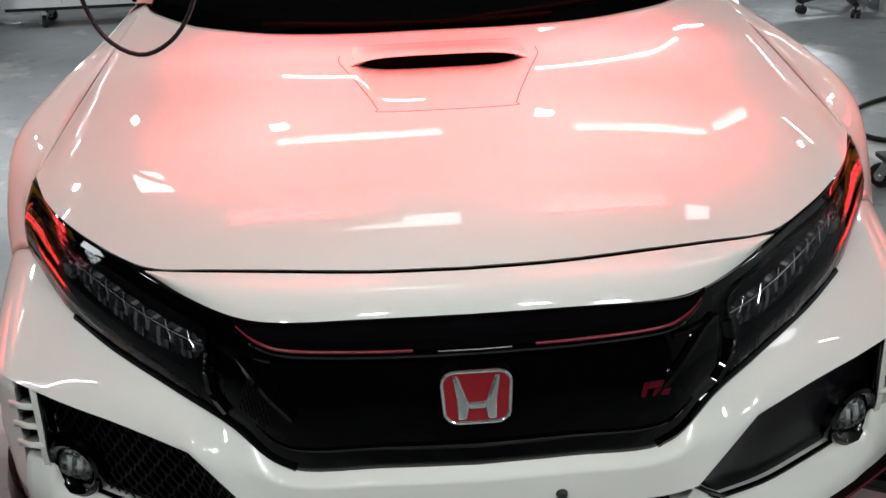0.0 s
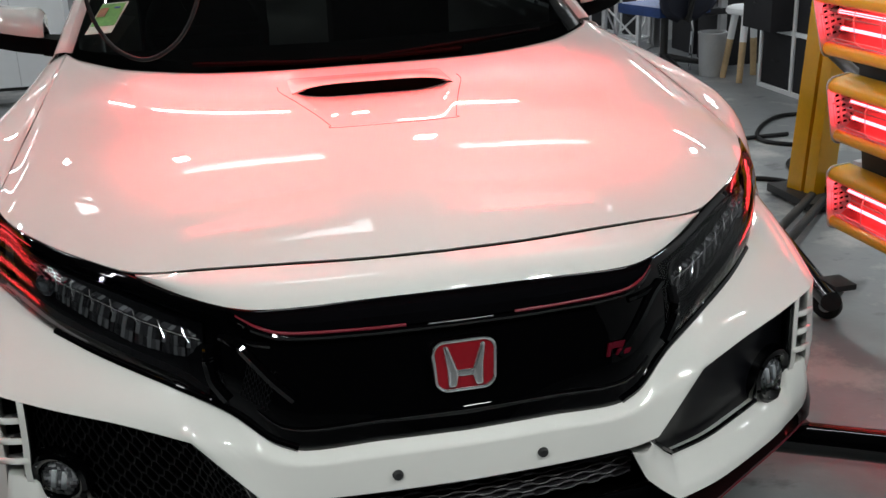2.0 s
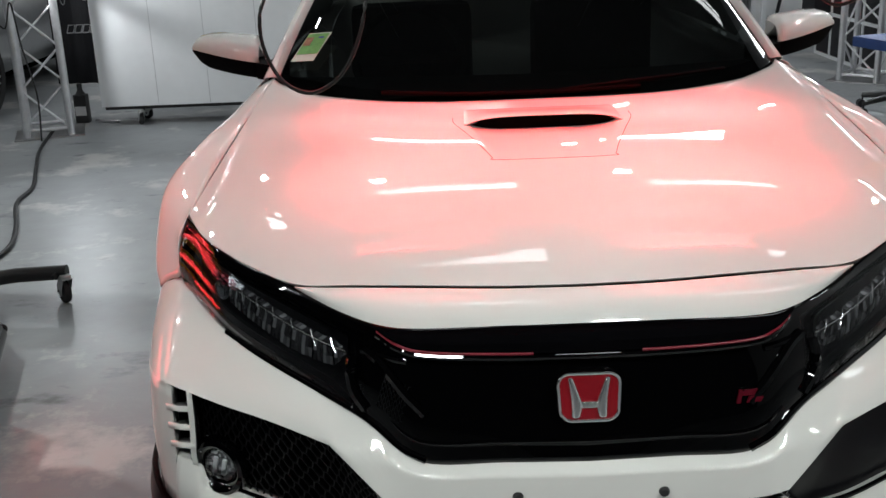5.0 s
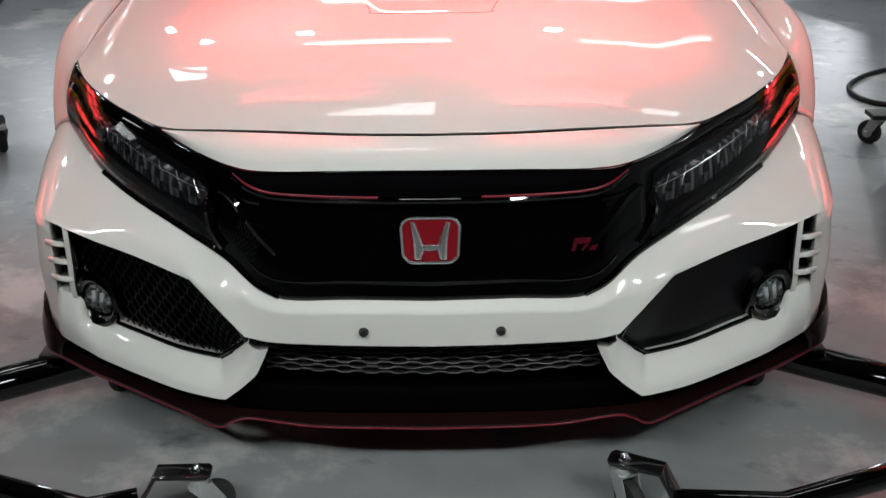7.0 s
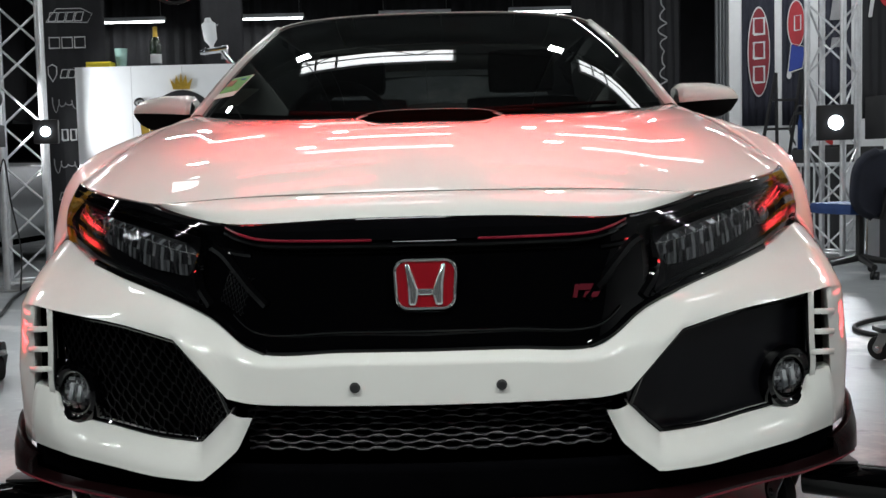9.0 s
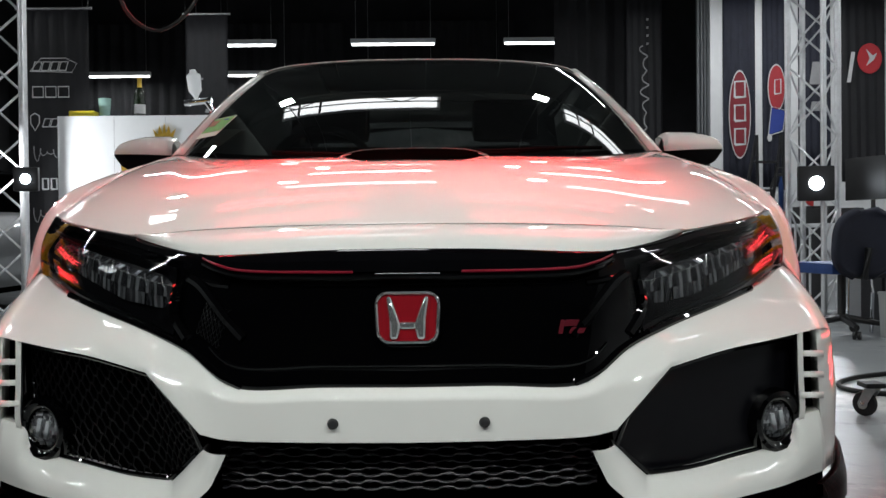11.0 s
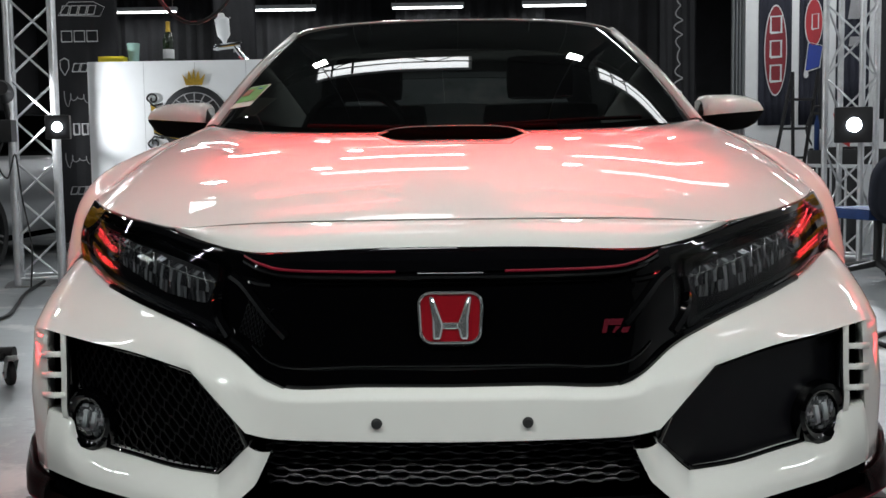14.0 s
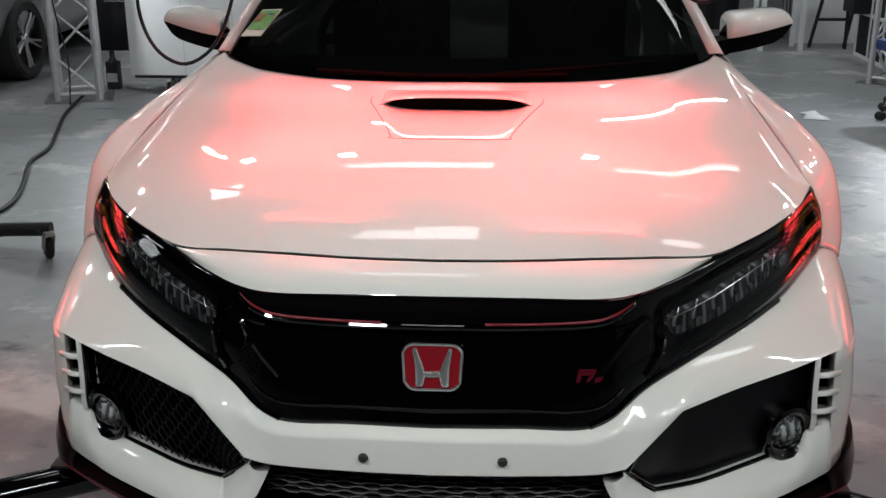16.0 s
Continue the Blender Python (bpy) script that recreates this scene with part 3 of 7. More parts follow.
tube(bm, [hood_at(x, v) + Vector((0, 0, 0.0008 - ramp_depth(x, v))) for x, v in spline([(a, b, 0) for a, b in SEAM_V], 90)[:, :2]], 0.0009, 5)
part("scoop_seam", bm, VOID, scoop)

# fenders
E0 = [(0.867, 0.652, 0.803), (0.890, 0.628, 0.742), (0.880, 0.583, 0.684), (0.927, 0.645, 0.649), (0.966, 0.705, 0.612), (0.972, 0.775, 0.583)]
E1 = [(0.825, 0.84, 0.878), (0.912, 0.84, 0.856), (0.968, 0.84, 0.80), (0.994, 0.84, 0.72), (1.004, 0.84, 0.65), (1.002, 0.84, 0.60)]
E2 = [(0.792, 1.03, 0.936), (0.884, 1.03, 0.910), (0.950, 1.03, 0.85), (0.986, 1.03, 0.77), (0.998, 1.03, 0.69), (1.0, 1.03, 0.63)]
E3 = [(0.7665, 1.24, 0.977), (0.838, 1.24, 0.948), (0.90, 1.24, 0.88), (0.943, 1.24, 0.78), (0.960, 1.24, 0.69), (0.965, 1.24, 0.60)]
E4 = [(0.757, 1.45, 1.004), (0.82, 1.45, 0.968), (0.885, 1.45, 0.89), (0.925, 1.45, 0.77), (0.94, 1.45, 0.60), (0.94, 1.45, 0.40)]
cols = np.array([spline(e, 21) for e in (E0, E1, E2, E3, E4)])
fender = np.array([spline(cols[:, i], 33) for i in range(21)])
for side in (1, -1):
    part("fender", sheet(fender if side == 1 else flip(fender)), PAINT, car, solid=0.003)

# body sides, cabin and tail
D0 = [(0.80, 0.99), (0.90, 0.86), (0.935, 0.70), (0.935, 0.45), (0.90, 0.24)]
sides = []
for y, wide, belt in ((1.45, 1.0, 1.0), (2.2, 0.99, 1.0), (3.2, 1.0, 1.02), (3.9, 1.0, 1.04), (4.35, 0.93, 1.02)):
    sides.append(spline([(x * wide, y, z * belt) for x, z in D0], 15))
sides = np.array([spline(np.array(sides)[:, i], 25) for i in range(15)])
for side in (1, -1):
    part("body_side", sheet(sides if side == 1 else flip(sides)), PAINT, car, solid=0.003)
WS_B = [(0, 1.125, 0.962), (0.30, 1.147, 0.966), (0.53, 1.218, 0.980), (0.67, 1.314, 0.993), (0.748, 1.43, 1.003)]
WS_T = [(0, 1.97, 1.391), (0.22, 1.977, 1.389), (0.40, 1.995, 1.383), (0.52, 2.03, 1.373), (0.58, 2.075, 1.360)]
wb, wt = spline(WS_B, 25), spline(WS_T, 25)
part("windscreen", sheet([both(r) for r in between(wb, wt, 13, (0, -0.010, 0.018))]), GLASS, car, "dark tinted windscreen")
ROOF = ((1.97, -0.003, 0.58), (2.16, 0.022, 0.62), (2.6, 0.055, 0.64), (3.2, 0.04, 0.62), (3.9, -0.06, 0.56))
roof = []
for y, up, half in ROOF:
    roof.append(spline([(0, y, 1.395 + up), (half * 0.4, y + 0.005, 1.393 + up), (half * 0.75, y + 0.02, 1.382 + up), (half * 0.93, y + 0.045, 1.368 + up * 0.8), (half, y + 0.065, 1.352 + up * 0.5)], 17))
roof = np.array([spline(np.array(roof)[:, i], 21) for i in range(17)])
part("roof", sheet([both(roof[:, j]) for j in range(21)]), PAINT, car, solid=0.004)
for side in (1, -1):
    k = (lambda g: g) if side == 1 else flip
    a = np.array([wb[-1] + (wt[-1] - wb[-1]) * s + np.array((0, -0.010, 0.018)) * math.sin(math.pi * s) for s in np.linspace(0, 1, 13)])
    o = a + np.array([(0.045 - 0.012 * s, 0.05, -0.004) for s in np.linspace(0, 1, 13)])
    i_ = a + np.array((-0.012, 0.0, 0.004))
    part("pillar", sheet([k(r) for r in (i_, a + np.array((0.012, 0.002, 0.008)), (a + o) / 2 + np.array((0.01, -0.002, 0.006)), o, o + np.array((-0.004, 0.03, -0.01)))]), PAINT, car, solid=0.003)
    g = []
    for y in np.linspace(1.56, 3.7, 15):
        h = min(1.0, max(0.0, (y - 1.50) / 0.62))
        g.append(np.array([(0.80 - 0.165 * q * h, y, 1.0 + 0.345 * q * h) for q in (0, 0.4, 0.75, 1)]))
    part("side_glass", sheet([k(r) for r in g]), GLASS, car)
    # door mirror
    mir = new("door_mirror")
    mir.parent = car
    up, dn = [], []
    for s in np.linspace(0, 1, 19):
        h = float(np.interp(s, (0, 0.04, 0.1, 0.5, 0.75, 0.9, 0.97, 1), (0.054, 0.066, 0.071, 0.066, 0.055, 0.042, 0.027, 0.009)))
        d = float(np.interp(s, (0, 0.05, 0.7, 0.92, 1), (0.14, 0.17, 0.135, 0.08, 0.03)))
        hb = float(np.interp(s, (0, 0.4, 0.75, 0.9, 1), (0.062, 0.062, 0.060, 0.045, 0.012)))
        x, y0, z0 = 0.836 + 0.262 * s, 1.66 + 0.235 * s**1.4, 1.026 + 0.024 * s
        if s < 0.04:
            y0 += 0.008
        up.append([(x, y0 + d, z0), (x, y0 + d, z0 + h * 0.92), (x, y0 + d * 0.85, z0 + h), (x, y0 + d * 0.5, z0 + h * 0.96), (x, y0 + d * 0.22, z0 + h * 0.84), (x, y0 + d * 0.08, z0 + h * 0.64), (x, y0 + d * 0.02, z0 + h * 0.38), (x, y0, z0 + h * 0.14), (x, y0 + d * 0.03, z0 - 0.002)])
        dn.append([(x, y0 + d * 0.05, z0 - 0.003), (x, y0 + d * 0.12, z0 - hb * 0.5), (x, y0 + d * 0.3, z0 - hb * 0.94), (x, y0 + d * 0.6, z0 - hb), (x, y0 + d, z0 - hb * 0.8), (x, y0 + d, z0 - 0.001)])
    for nm, rows, mt in (("mirror_cap", up, PAINT), ("mirror_base", dn, APRON)):
        bm = bmesh.new()
        sheet([k(np.array(r)) for r in rows], bm)
        ends = [e for e in bm.edges if e.is_boundary]
        bmesh.ops.holes_fill(bm, edges=ends, sides=0)
        part(nm, bm, mt, mir)
    bm = bmesh.new()
    g = [k(np.array([(0.75 + 0.095 * s, 1.60 + 0.07 * s, 0.966 + 0.006 * s), (0.75 + 0.095 * s, 1.59 + 0.07 * s, 1.018 + 0.006 * s), (0.75 + 0.095 * s, 1.74, 1.020 + 0.006 * s), (0.75 + 0.095 * s, 1.74, 0.966 + 0.006 * s), (0.75 + 0.095 * s, 1.60 + 0.07 * s, 0.966 + 0.006 * s)])) for s in (0, 0.5, 1)]
    part("mirror_arm", sheet(g, bm), APRON, mir)
bm = bmesh.new()
sheet([both(np.array(r)) for r in ([(0, 3.9, 1.33), (0.3, 3.9, 1.325), (0.55, 3.93, 1.30)], [(0, 4.35, 1.05), (0.4, 4.33, 1.05), (0.74, 4.25, 1.05)])], bm)
part("rear_glass", bm, GLASS, car)
bm = bmesh.new()
sheet([both(np.array(r)) for r in ([(0, 4.36, 1.05), (0.4, 4.34, 1.05), (0.76, 4.30, 1.03)], [(0, 4.46, 0.8), (0.5, 4.43, 0.8), (0.87, 4.34, 0.8)], [(0, 4.48, 0.3), (0.5, 4.45, 0.3), (0.86, 4.34, 0.3)])], bm)
part("tailgate", bm, PAINT, car, solid=0.004)
bm = bmesh.new()
box(bm, -0.86, 0.75, 0.2, 0.86, 4.3, 0.24)
part("underbody", bm, VOID, car)
bm = bmesh.new()
sheet([both(np.array(r)) for r in ([(0, 1.16, 0.950), (0.4, 1.20, 0.955), (0.74, 1.45, 0.985)], [(0, 1.6, 0.965), (0.4, 1.62, 0.968), (0.74, 1.66, 0.975)], [(0, 1.8, 0.93), (0.4, 1.8, 0.93), (0.76, 1.8, 0.93)])], bm)
part("dashboard", bm, DASH, car)

# ---- headlamps ----
def along(knots, s):
    return float(np.interp(s, [p[0] for p in knots], [p[1] for p in knots]))


CELL_T = [(0.43, 0.37), (0.50, 0.405), (0.58, 0.41), (0.68, 0.375), (0.78, 0.34)]
CELL_B = [(0.43, 0.53), (0.455, 0.60), (0.50, 0.68), (0.58, 0.745), (0.68, 0.68), (0.78, 0.62)]


def facets(s0, s1, va, vb, nu, nv, deep, rough, rng, k, tilt=0.0):
    """A cut-glass panel on the lamp, of separate small facets that tilt unevenly; va, vb give its upper and lower edge."""
    bm = bmesh.new()
    for j in range(nv):
        for i in range(nu):
            q = []
            for di, dj in ((0, 0), (1, 0), (1, 1), (0, 1)):
                s = s0 + (s1 - s0) * (i + di) / nu + 0.010 * ((j + dj) / nv - 0.5)
                t, b = va(s), vb(s)
                q.append(bm.verts.new(k(np.array([face_at(s, t + (b - t) * (j + dj) / nv, deep - tilt * (j + dj) / nv + rng.uniform(-rough, rough))]))[0]))
            bm.faces.new(q)
    return bm


for side in (1, -1):
    k = (lambda g: g) if side == 1 else flip
    rng = random.Random(5)
    lamp = new("headlamp")
    lamp.parent = car
    part("lens_cover", sheet([k(np.array([face_at(s, v, 0.003) for s in np.linspace(0.40, 0.995, 37)])) for v in np.linspace(0.10, 0.975, 13)]), CLEAR, lamp, "clear lamp cover")
    part("lamp_housing", sheet([k(np.array([face_at(s, v, 0.006 - lamp_well(s, v)) for s in np.linspace(0.44, 0.965, 33)])) for v in np.linspace(0.19, 0.91, 15)]), HOUSING, lamp)
    top_, bot_ = (lambda s: along(CELL_T, s)), (lambda s: along(CELL_B, s))
    # row of cut-glass cells from the grille to the reflector
    cells = np.linspace(0.432, 0.765, 8)
    for i in range(7):
        s0, s1 = cells[i] + 0.002, cells[i + 1] - 0.002
        part("lens_cell", facets(s0, s1, lambda s: top_(s) + 0.012, bot_, 6, 2, -0.016, 0.0035, rng, k, 0.030), CUT, lamp, "faceted clear lens", angle=4)
        part("upper_cell", facets(s0, s1, lambda s: top_(s) - 0.075 + 0.03 * (s < 0.47), lambda s: top_(s) - 0.012, 5, 1, -0.024, 0.003, rng, k), CUT, lamp, "clear ribbed light guide", angle=4)
        bm = bmesh.new()
        tube(bm, [k(np.array([face_at(s1 + d, top_(s1) + v, -0.018)]))[0] for d, v in ((0.006, -0.075), (0.0, 0.0), (-0.008, 0.05 + 0.03 * (i % 2)))], 0.0013, 5)
        part("cell_rib", bm, BRIGHT, lamp)
    bm = bmesh.new()
    tube(bm, [k(np.array([face_at(s, top_(s), -0.019)]))[0] for s in np.linspace(0.43, 0.77, 18)], 0.0014, 5)
    part("light_guide", bm, BRIGHT, lamp)
    # reflector box and the strip over it, the heaters' red reflection painted in
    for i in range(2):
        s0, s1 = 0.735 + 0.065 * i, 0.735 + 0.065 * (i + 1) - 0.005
        part("reflector", facets(s0, s1, lambda s: 0.275 - 0.02 * (s - 0.73), lambda s: 0.40 + 0.02 * (s - 0.73), 5, 6, -0.024, 0.004, rng, k), REDCUT, lamp, "faceted reflector, heater red in its colour", angle=4)
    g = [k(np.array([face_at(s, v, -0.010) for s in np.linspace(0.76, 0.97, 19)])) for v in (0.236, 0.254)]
    part("red_reflection_strip", sheet(g), MARKER, lamp, "thin strip coloured as the heaters' red reflection")
    bm = bmesh.new()
    p = Vector(k(np.array([face_at(0.80, 0.50, -0.035)]))[0])
    lathe(bm, [(0.0, 0.012), (0.012, 0.009), (0.018, -0.002), (0.022, 0.004), (0.024, 0.0)], 20, Matrix.Translation(p) @ pose(0, 0, 0, 90, 0, 35 * side))
    part("projector", bm, LENSMAT, lamp)
    # side marker round the outer end, heater red in its colour, with an amber core
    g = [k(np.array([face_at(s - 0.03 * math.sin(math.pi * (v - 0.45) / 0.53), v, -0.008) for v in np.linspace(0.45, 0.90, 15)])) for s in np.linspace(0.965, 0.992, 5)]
    part("side_marker", sheet(g), MARKER, lamp, "side marker with heater red in its colour")
    g = [k(np.array([face_at(s - 0.03 * math.sin(math.pi * (v - 0.45) / 0.53), v, -0.005) for v in np.linspace(0.50, 0.80, 11)])) for s in (0.966, 0.972)]
    part("marker_core", sheet(g), mat("amber_plastic", (0.16, 0.022, 0.012), 0.15, coat=1.0), lamp, "amber core of the marker")
    # running light along the lower edge
    g = [k(np.array([face_at(s, 0.925 + d * (0.15 + 0.85 * step(0.66, 0.82, s)) - 0.03 * step(0.7, 0.9, s), -0.008) for s in np.linspace(0.66, 0.955, 25)])) for d in (-0.08, -0.03, 0.02)]
    part("running_light", sheet(g), RUNMAT, lamp, "clear running light strip")

def mesh_panel(rows, cols, place, thick):
    """Staggered six-sided mesh laid over place(u, v)."""
    bm = bmesh.new()
    for r in range(rows + 1):
        v = r / rows
        for c in range(cols):
            u0, u1, u2, u3 = (c / cols, (c + 0.28) / cols, (c + 0.5) / cols, (c + 0.78) / cols)
            up = 0.44 / rows * (1 if r % 2 else -1)
            pts = [place(u0, v + up), place(u1, v + up), place(u2, v - up), place(u3, v - up), place((c + 1) / cols, v + up)]
            tube(bm, pts, thick, 4)
    return bm


# beads added along creases to catch highlights, and mesh wells on the black face
for side in (1, -1):
    k = (lambda g: g) if side == 1 else flip
    for pts, r in (([(0.24, 0.975), (0.30, 0.97), (0.40, 0.97), (0.50, 0.975), (0.62, 0.98), (0.74, 0.98)], 0.008),
                   ([(0.395, 0.25), (0.36, 0.30), (0.31, 0.40), (0.27, 0.50), (0.235, 0.62)], 0.011),
                   ([(0.405, 0.27), (0.36, 0.255), (0.31, 0.245), (0.27, 0.24)], 0.007),
                   ([(0.425, 0.36), (0.43, 0.55), (0.425, 0.72), (0.40, 0.86)], 0.012)):
        bm = bmesh.new()
        tube(bm, k(spline([face_at(s, v, 0.001) for s, v in pts], 26)), r, 7)
        part("face_bead", bm, GLOSS, car)

    def well(u, v):
        return k(np.array([face_at(0.262 + 0.08 * u + 0.03 * v, 0.44 + 0.30 * v, 0.0035)]))[0]

    if side < 0:
        tagged(part("well_mesh", mesh_panel(8, 6, well, 0.0010), MESH, car, "black diamond mesh"), kind="stuff")

# wing across the top of the grille with its red pinstripe
WING_T = [(0, 0.072, 0.722), (0.16, 0.079, 0.720), (0.30, 0.096, 0.714), (0.37, 0.112, 0.712), (0.41, 0.14, 0.716)]
WING_F = [(0, 0.040, 0.704), (0.16, 0.046, 0.703), (0.30, 0.062, 0.702), (0.365, 0.082, 0.706), (0.405, 0.125, 0.714)]
WING_B = [(0, 0.040, 0.684), (0.16, 0.046, 0.684), (0.30, 0.060, 0.687), (0.355, 0.076, 0.697), (0.395, 0.115, 0.711)]
wt_, wf, wb_ = spline(WING_T, 33), spline(WING_F, 33), spline(WING_B, 33)
wing = part("grille_wing", sheet([both(r) for r in (wt_, (wt_ + wf) / 2 + np.array((0, -0.006, 0.004)), wf, wb_, wb_ + np.array((0, 0.03, -0.006)))]), WINGM, car, solid=0.002)
for side in (1, -1):
    bm = bmesh.new()
    pts = wb_[5:] + np.array((0, -0.002, -0.001))
    tube(bm, pts if side == 1 else flip(pts), 0.0028, 8)
    part("pinstripe", bm, REDLINE, wing, "thin red trim line")
bm = bmesh.new()
tube(bm, both(wb_[:4] + np.array((0, -0.002, -0.004))), 0.0010, 6)
part("pinstripe", bm, BRIGHT, wing, "thin bright metal line")

bm = bmesh.new()
tube(bm, both(wb_ + np.array((0, 0.004, -0.011))), 0.007, 9)
part("wing_edge", bm, GLOSS, wing)

# lower ledge of the grille and the mesh wells at its ends
bm = bmesh.new()
sheet([both(low[:17] + np.array(o)) for o in ((0, 0.022, 0.046), (0, 0.008, 0.043), (0, 0.006, 0.036), (0, 0.016, 0.004))], bm)
part("grille_ledge", bm, GLOSS, car, solid=0.002)
bm = bmesh.new()
tube(bm, both(low[:17] + np.array((0, 0.007, 0.041))), 0.005, 9)
part("ledge_edge", bm, GLOSS, car)
bm = bmesh.new()
tube(bm, both(low[:17] + np.array((0, 0.014, 0.007))), 0.004, 9)
part("ledge_edge", bm, GLOSS, car)


def rounded(w, h, r, n=7):
    pts = []
    for cx, cz, a in ((w / 2 - r, h / 2 - r, 0), (-w / 2 + r, h / 2 - r, 90), (-w / 2 + r, -h / 2 + r, 180), (w / 2 - r, -h / 2 + r, 270)):
        for i in range(n):
            t = radians(a + 90 * i / (n - 1))
            pts.append((cx + r * math.cos(t), cz + r * math.sin(t)))
    return pts


# badge: red enamel in a chrome frame
badge = new("badge")
badge.parent = car
badge.matrix_world = pose(0, 0.024, 0.598, -7, 0, 0)
bm = bmesh.new()
prism(bm, [(x * (1 + 0.05 * z / 0.05), z) for x, z in rounded(0.108, 0.086, 0.02)], 0.014)
part("enamel", bm, REDEN, badge, "red enamel plate")
bm = bmesh.new()
tube(bm, [(x * (1 + 0.05 * z / 0.05), -0.002, z) for x, z in rounded(0.113, 0.092, 0.022) + [rounded(0.113, 0.092, 0.022)[0]]], 0.0030, 8)
part("badge_frame", bm, BADGECHROME, badge, "chrome frame")
for side in (1, -1):
    bm = bmesh.new()
    prism(bm, [(side * a, b) for a, b in ((0.040, 0.040), (0.031, 0.040), (0.0135, -0.010), (0.0135, -0.02), (0.018, -0.040), (0.033, -0.040), (0.034, 0.0))], 0.009, Matrix.Translation((0, -0.007, 0)))
    part("chrome_bar", bm, BADGECHROME, badge, bevel=0.0045)
bm = bmesh.new()
prism(bm, [(-0.016, -0.008), (0.016, -0.008), (0.014, -0.021), (-0.014, -0.021)], 0.007, Matrix.Translation((0, -0.005, 0)))
part("chrome_bar", bm, BADGECHROME, badge, bevel=0.003)
emblem = new("grille_emblem")
emblem.parent = car
emblem.matrix_world = pose(0.305, 0.045, 0.576, -10, 0, 7)
for a, b, c, d in ((-0.024, -0.012, -0.016, 0.014), (-0.014, 0.002, 0.012, 0.014), (-0.004, -0.012, 0.006, 0.0), (0.010, -0.012, 0.024, -0.002)):
    bm = bmesh.new()
    prism(bm, [(a, b), (c, b), (c + 0.006, d), (a + 0.006, d)], 0.004)
    part("red_bar", bm, EMBLEM, emblem)

# tow and plate plugs in the bumper bar
for x in (-0.138, 0.14):
    bm = bmesh.new()
    lathe(bm, [(0.0, 0.006), (0.007, 0.005), (0.0095, 0.002), (0.0105, -0.004)], 16, pose(x, -0.0035, 0.407, 90))
    part("plug", bm, MATTE, car, "round black plug")

# lower grille: waved mesh over a black sheet that stands for its shaded depth
PITCH, ROW = 0.058, 0.0132
for i in range(7):
    z = 0.350 - ROW * i
    pts = []
    for j in range(97):
        x = -0.36 + 0.72 * j / 96
        w = math.sin(2 * math.pi * x / PITCH + math.pi * (i % 2))
        pts.append((x, 0.052 + 0.25 * x * x + 0.002 * i, z + ROW * 0.27 * max(-0.6, min(0.6, 1.5 * w))))
    a = np.array(pts)
    rise = np.abs(np.gradient(a[:, 2]))
    th = np.zeros_like(a)
    th[:, 2] = 0.0019 + 0.0014 * (rise < 0.0004) * (a[:, 2] > z)
    dp = np.array((0, 0.016, 0))
    bm = sheet([a + th + dp, a + th, a + np.array((0, -0.0015, 0)), a - th, a - th + dp])
    part("grille_slat", bm, SLATM, car)
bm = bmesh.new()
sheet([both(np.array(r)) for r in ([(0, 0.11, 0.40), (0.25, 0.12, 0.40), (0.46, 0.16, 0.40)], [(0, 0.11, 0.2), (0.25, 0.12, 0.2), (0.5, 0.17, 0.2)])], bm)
part("grille_backing", bm, VOID, car)
# black lower apron, from the mesh down to the lip
AP = [(0, 0.045, 0.245), (0.25, 0.06, 0.245), (0.40, 0.075, 0.245), (0.50, 0.13, 0.225), (0.70, 0.21, 0.235), (0.88, 0.33, 0.25)]
AQ = [(0, 0.075, 0.155), (0.25, 0.08, 0.155), (0.42, 0.10, 0.155), (0.50, 0.12, 0.155), (0.70, 0.24, 0.16), (0.90, 0.38, 0.165)]
part("apron", sheet([both(r) for r in between(spline(AP, 33), spline(AQ, 33), 5)]), WINGM, car, solid=0.004)

# carbon lip with upturned ends and a red edge line
LIP = [(0, 0.035, 0.155), (0.25, 0.045, 0.156), (0.395, 0.073, 0.160), (0.435, 0.066, 0.158), (0.472, 0.050, 0.155), (0.56, 0.108, 0.156), (0.68, 0.190, 0.156), (0.80, 0.275, 0.152), (0.90, 0.342, 0.16), (0.945, 0.372, 0.172)]
lip = spline(LIP, 64)
back = lip * np.array((0.93, 1, 1)) + np.array((0, 0.16, 0.022))
splitter = part("splitter", sheet([both(r) for r in (lip + np.array((0, 0.03, -0.008)), lip + np.array((0, 0.002, -0.006)), lip, (lip * 2 + back) / 3 + np.array((0, 0, 0.006)), back)]), CARBON, car, "gloss carbon front lip", solid=0.004)
bm = bmesh.new()
tube(bm, both(lip + np.array((0, 0.001, -0.0075))), 0.0028, 5)
part("red_edge", bm, REDLINE, splitter, "thin red edge line")
for side in (1, -1):
    k = (lambda g: g) if side == 1 else flip
    lo_ = spline([(0.90, 0.342, 0.160), (0.945, 0.372, 0.168), (0.972, 0.44, 0.17), (0.98, 0.54, 0.17)], 11)
    hi_ = spline([(0.885, 0.335, 0.205), (0.93, 0.365, 0.235), (0.962, 0.44, 0.268), (0.972, 0.54, 0.288)], 11)
    fin = part("lip_fin", sheet([k(r) for r in (lo_ + np.array((-0.01, 0.01, -0.006)), lo_, (lo_ + hi_) / 2 + np.array((0.004, -0.002, 0)), hi_, hi_ + np.array((-0.012, 0.004, 0)))]), CARBON, splitter, solid=0.004)

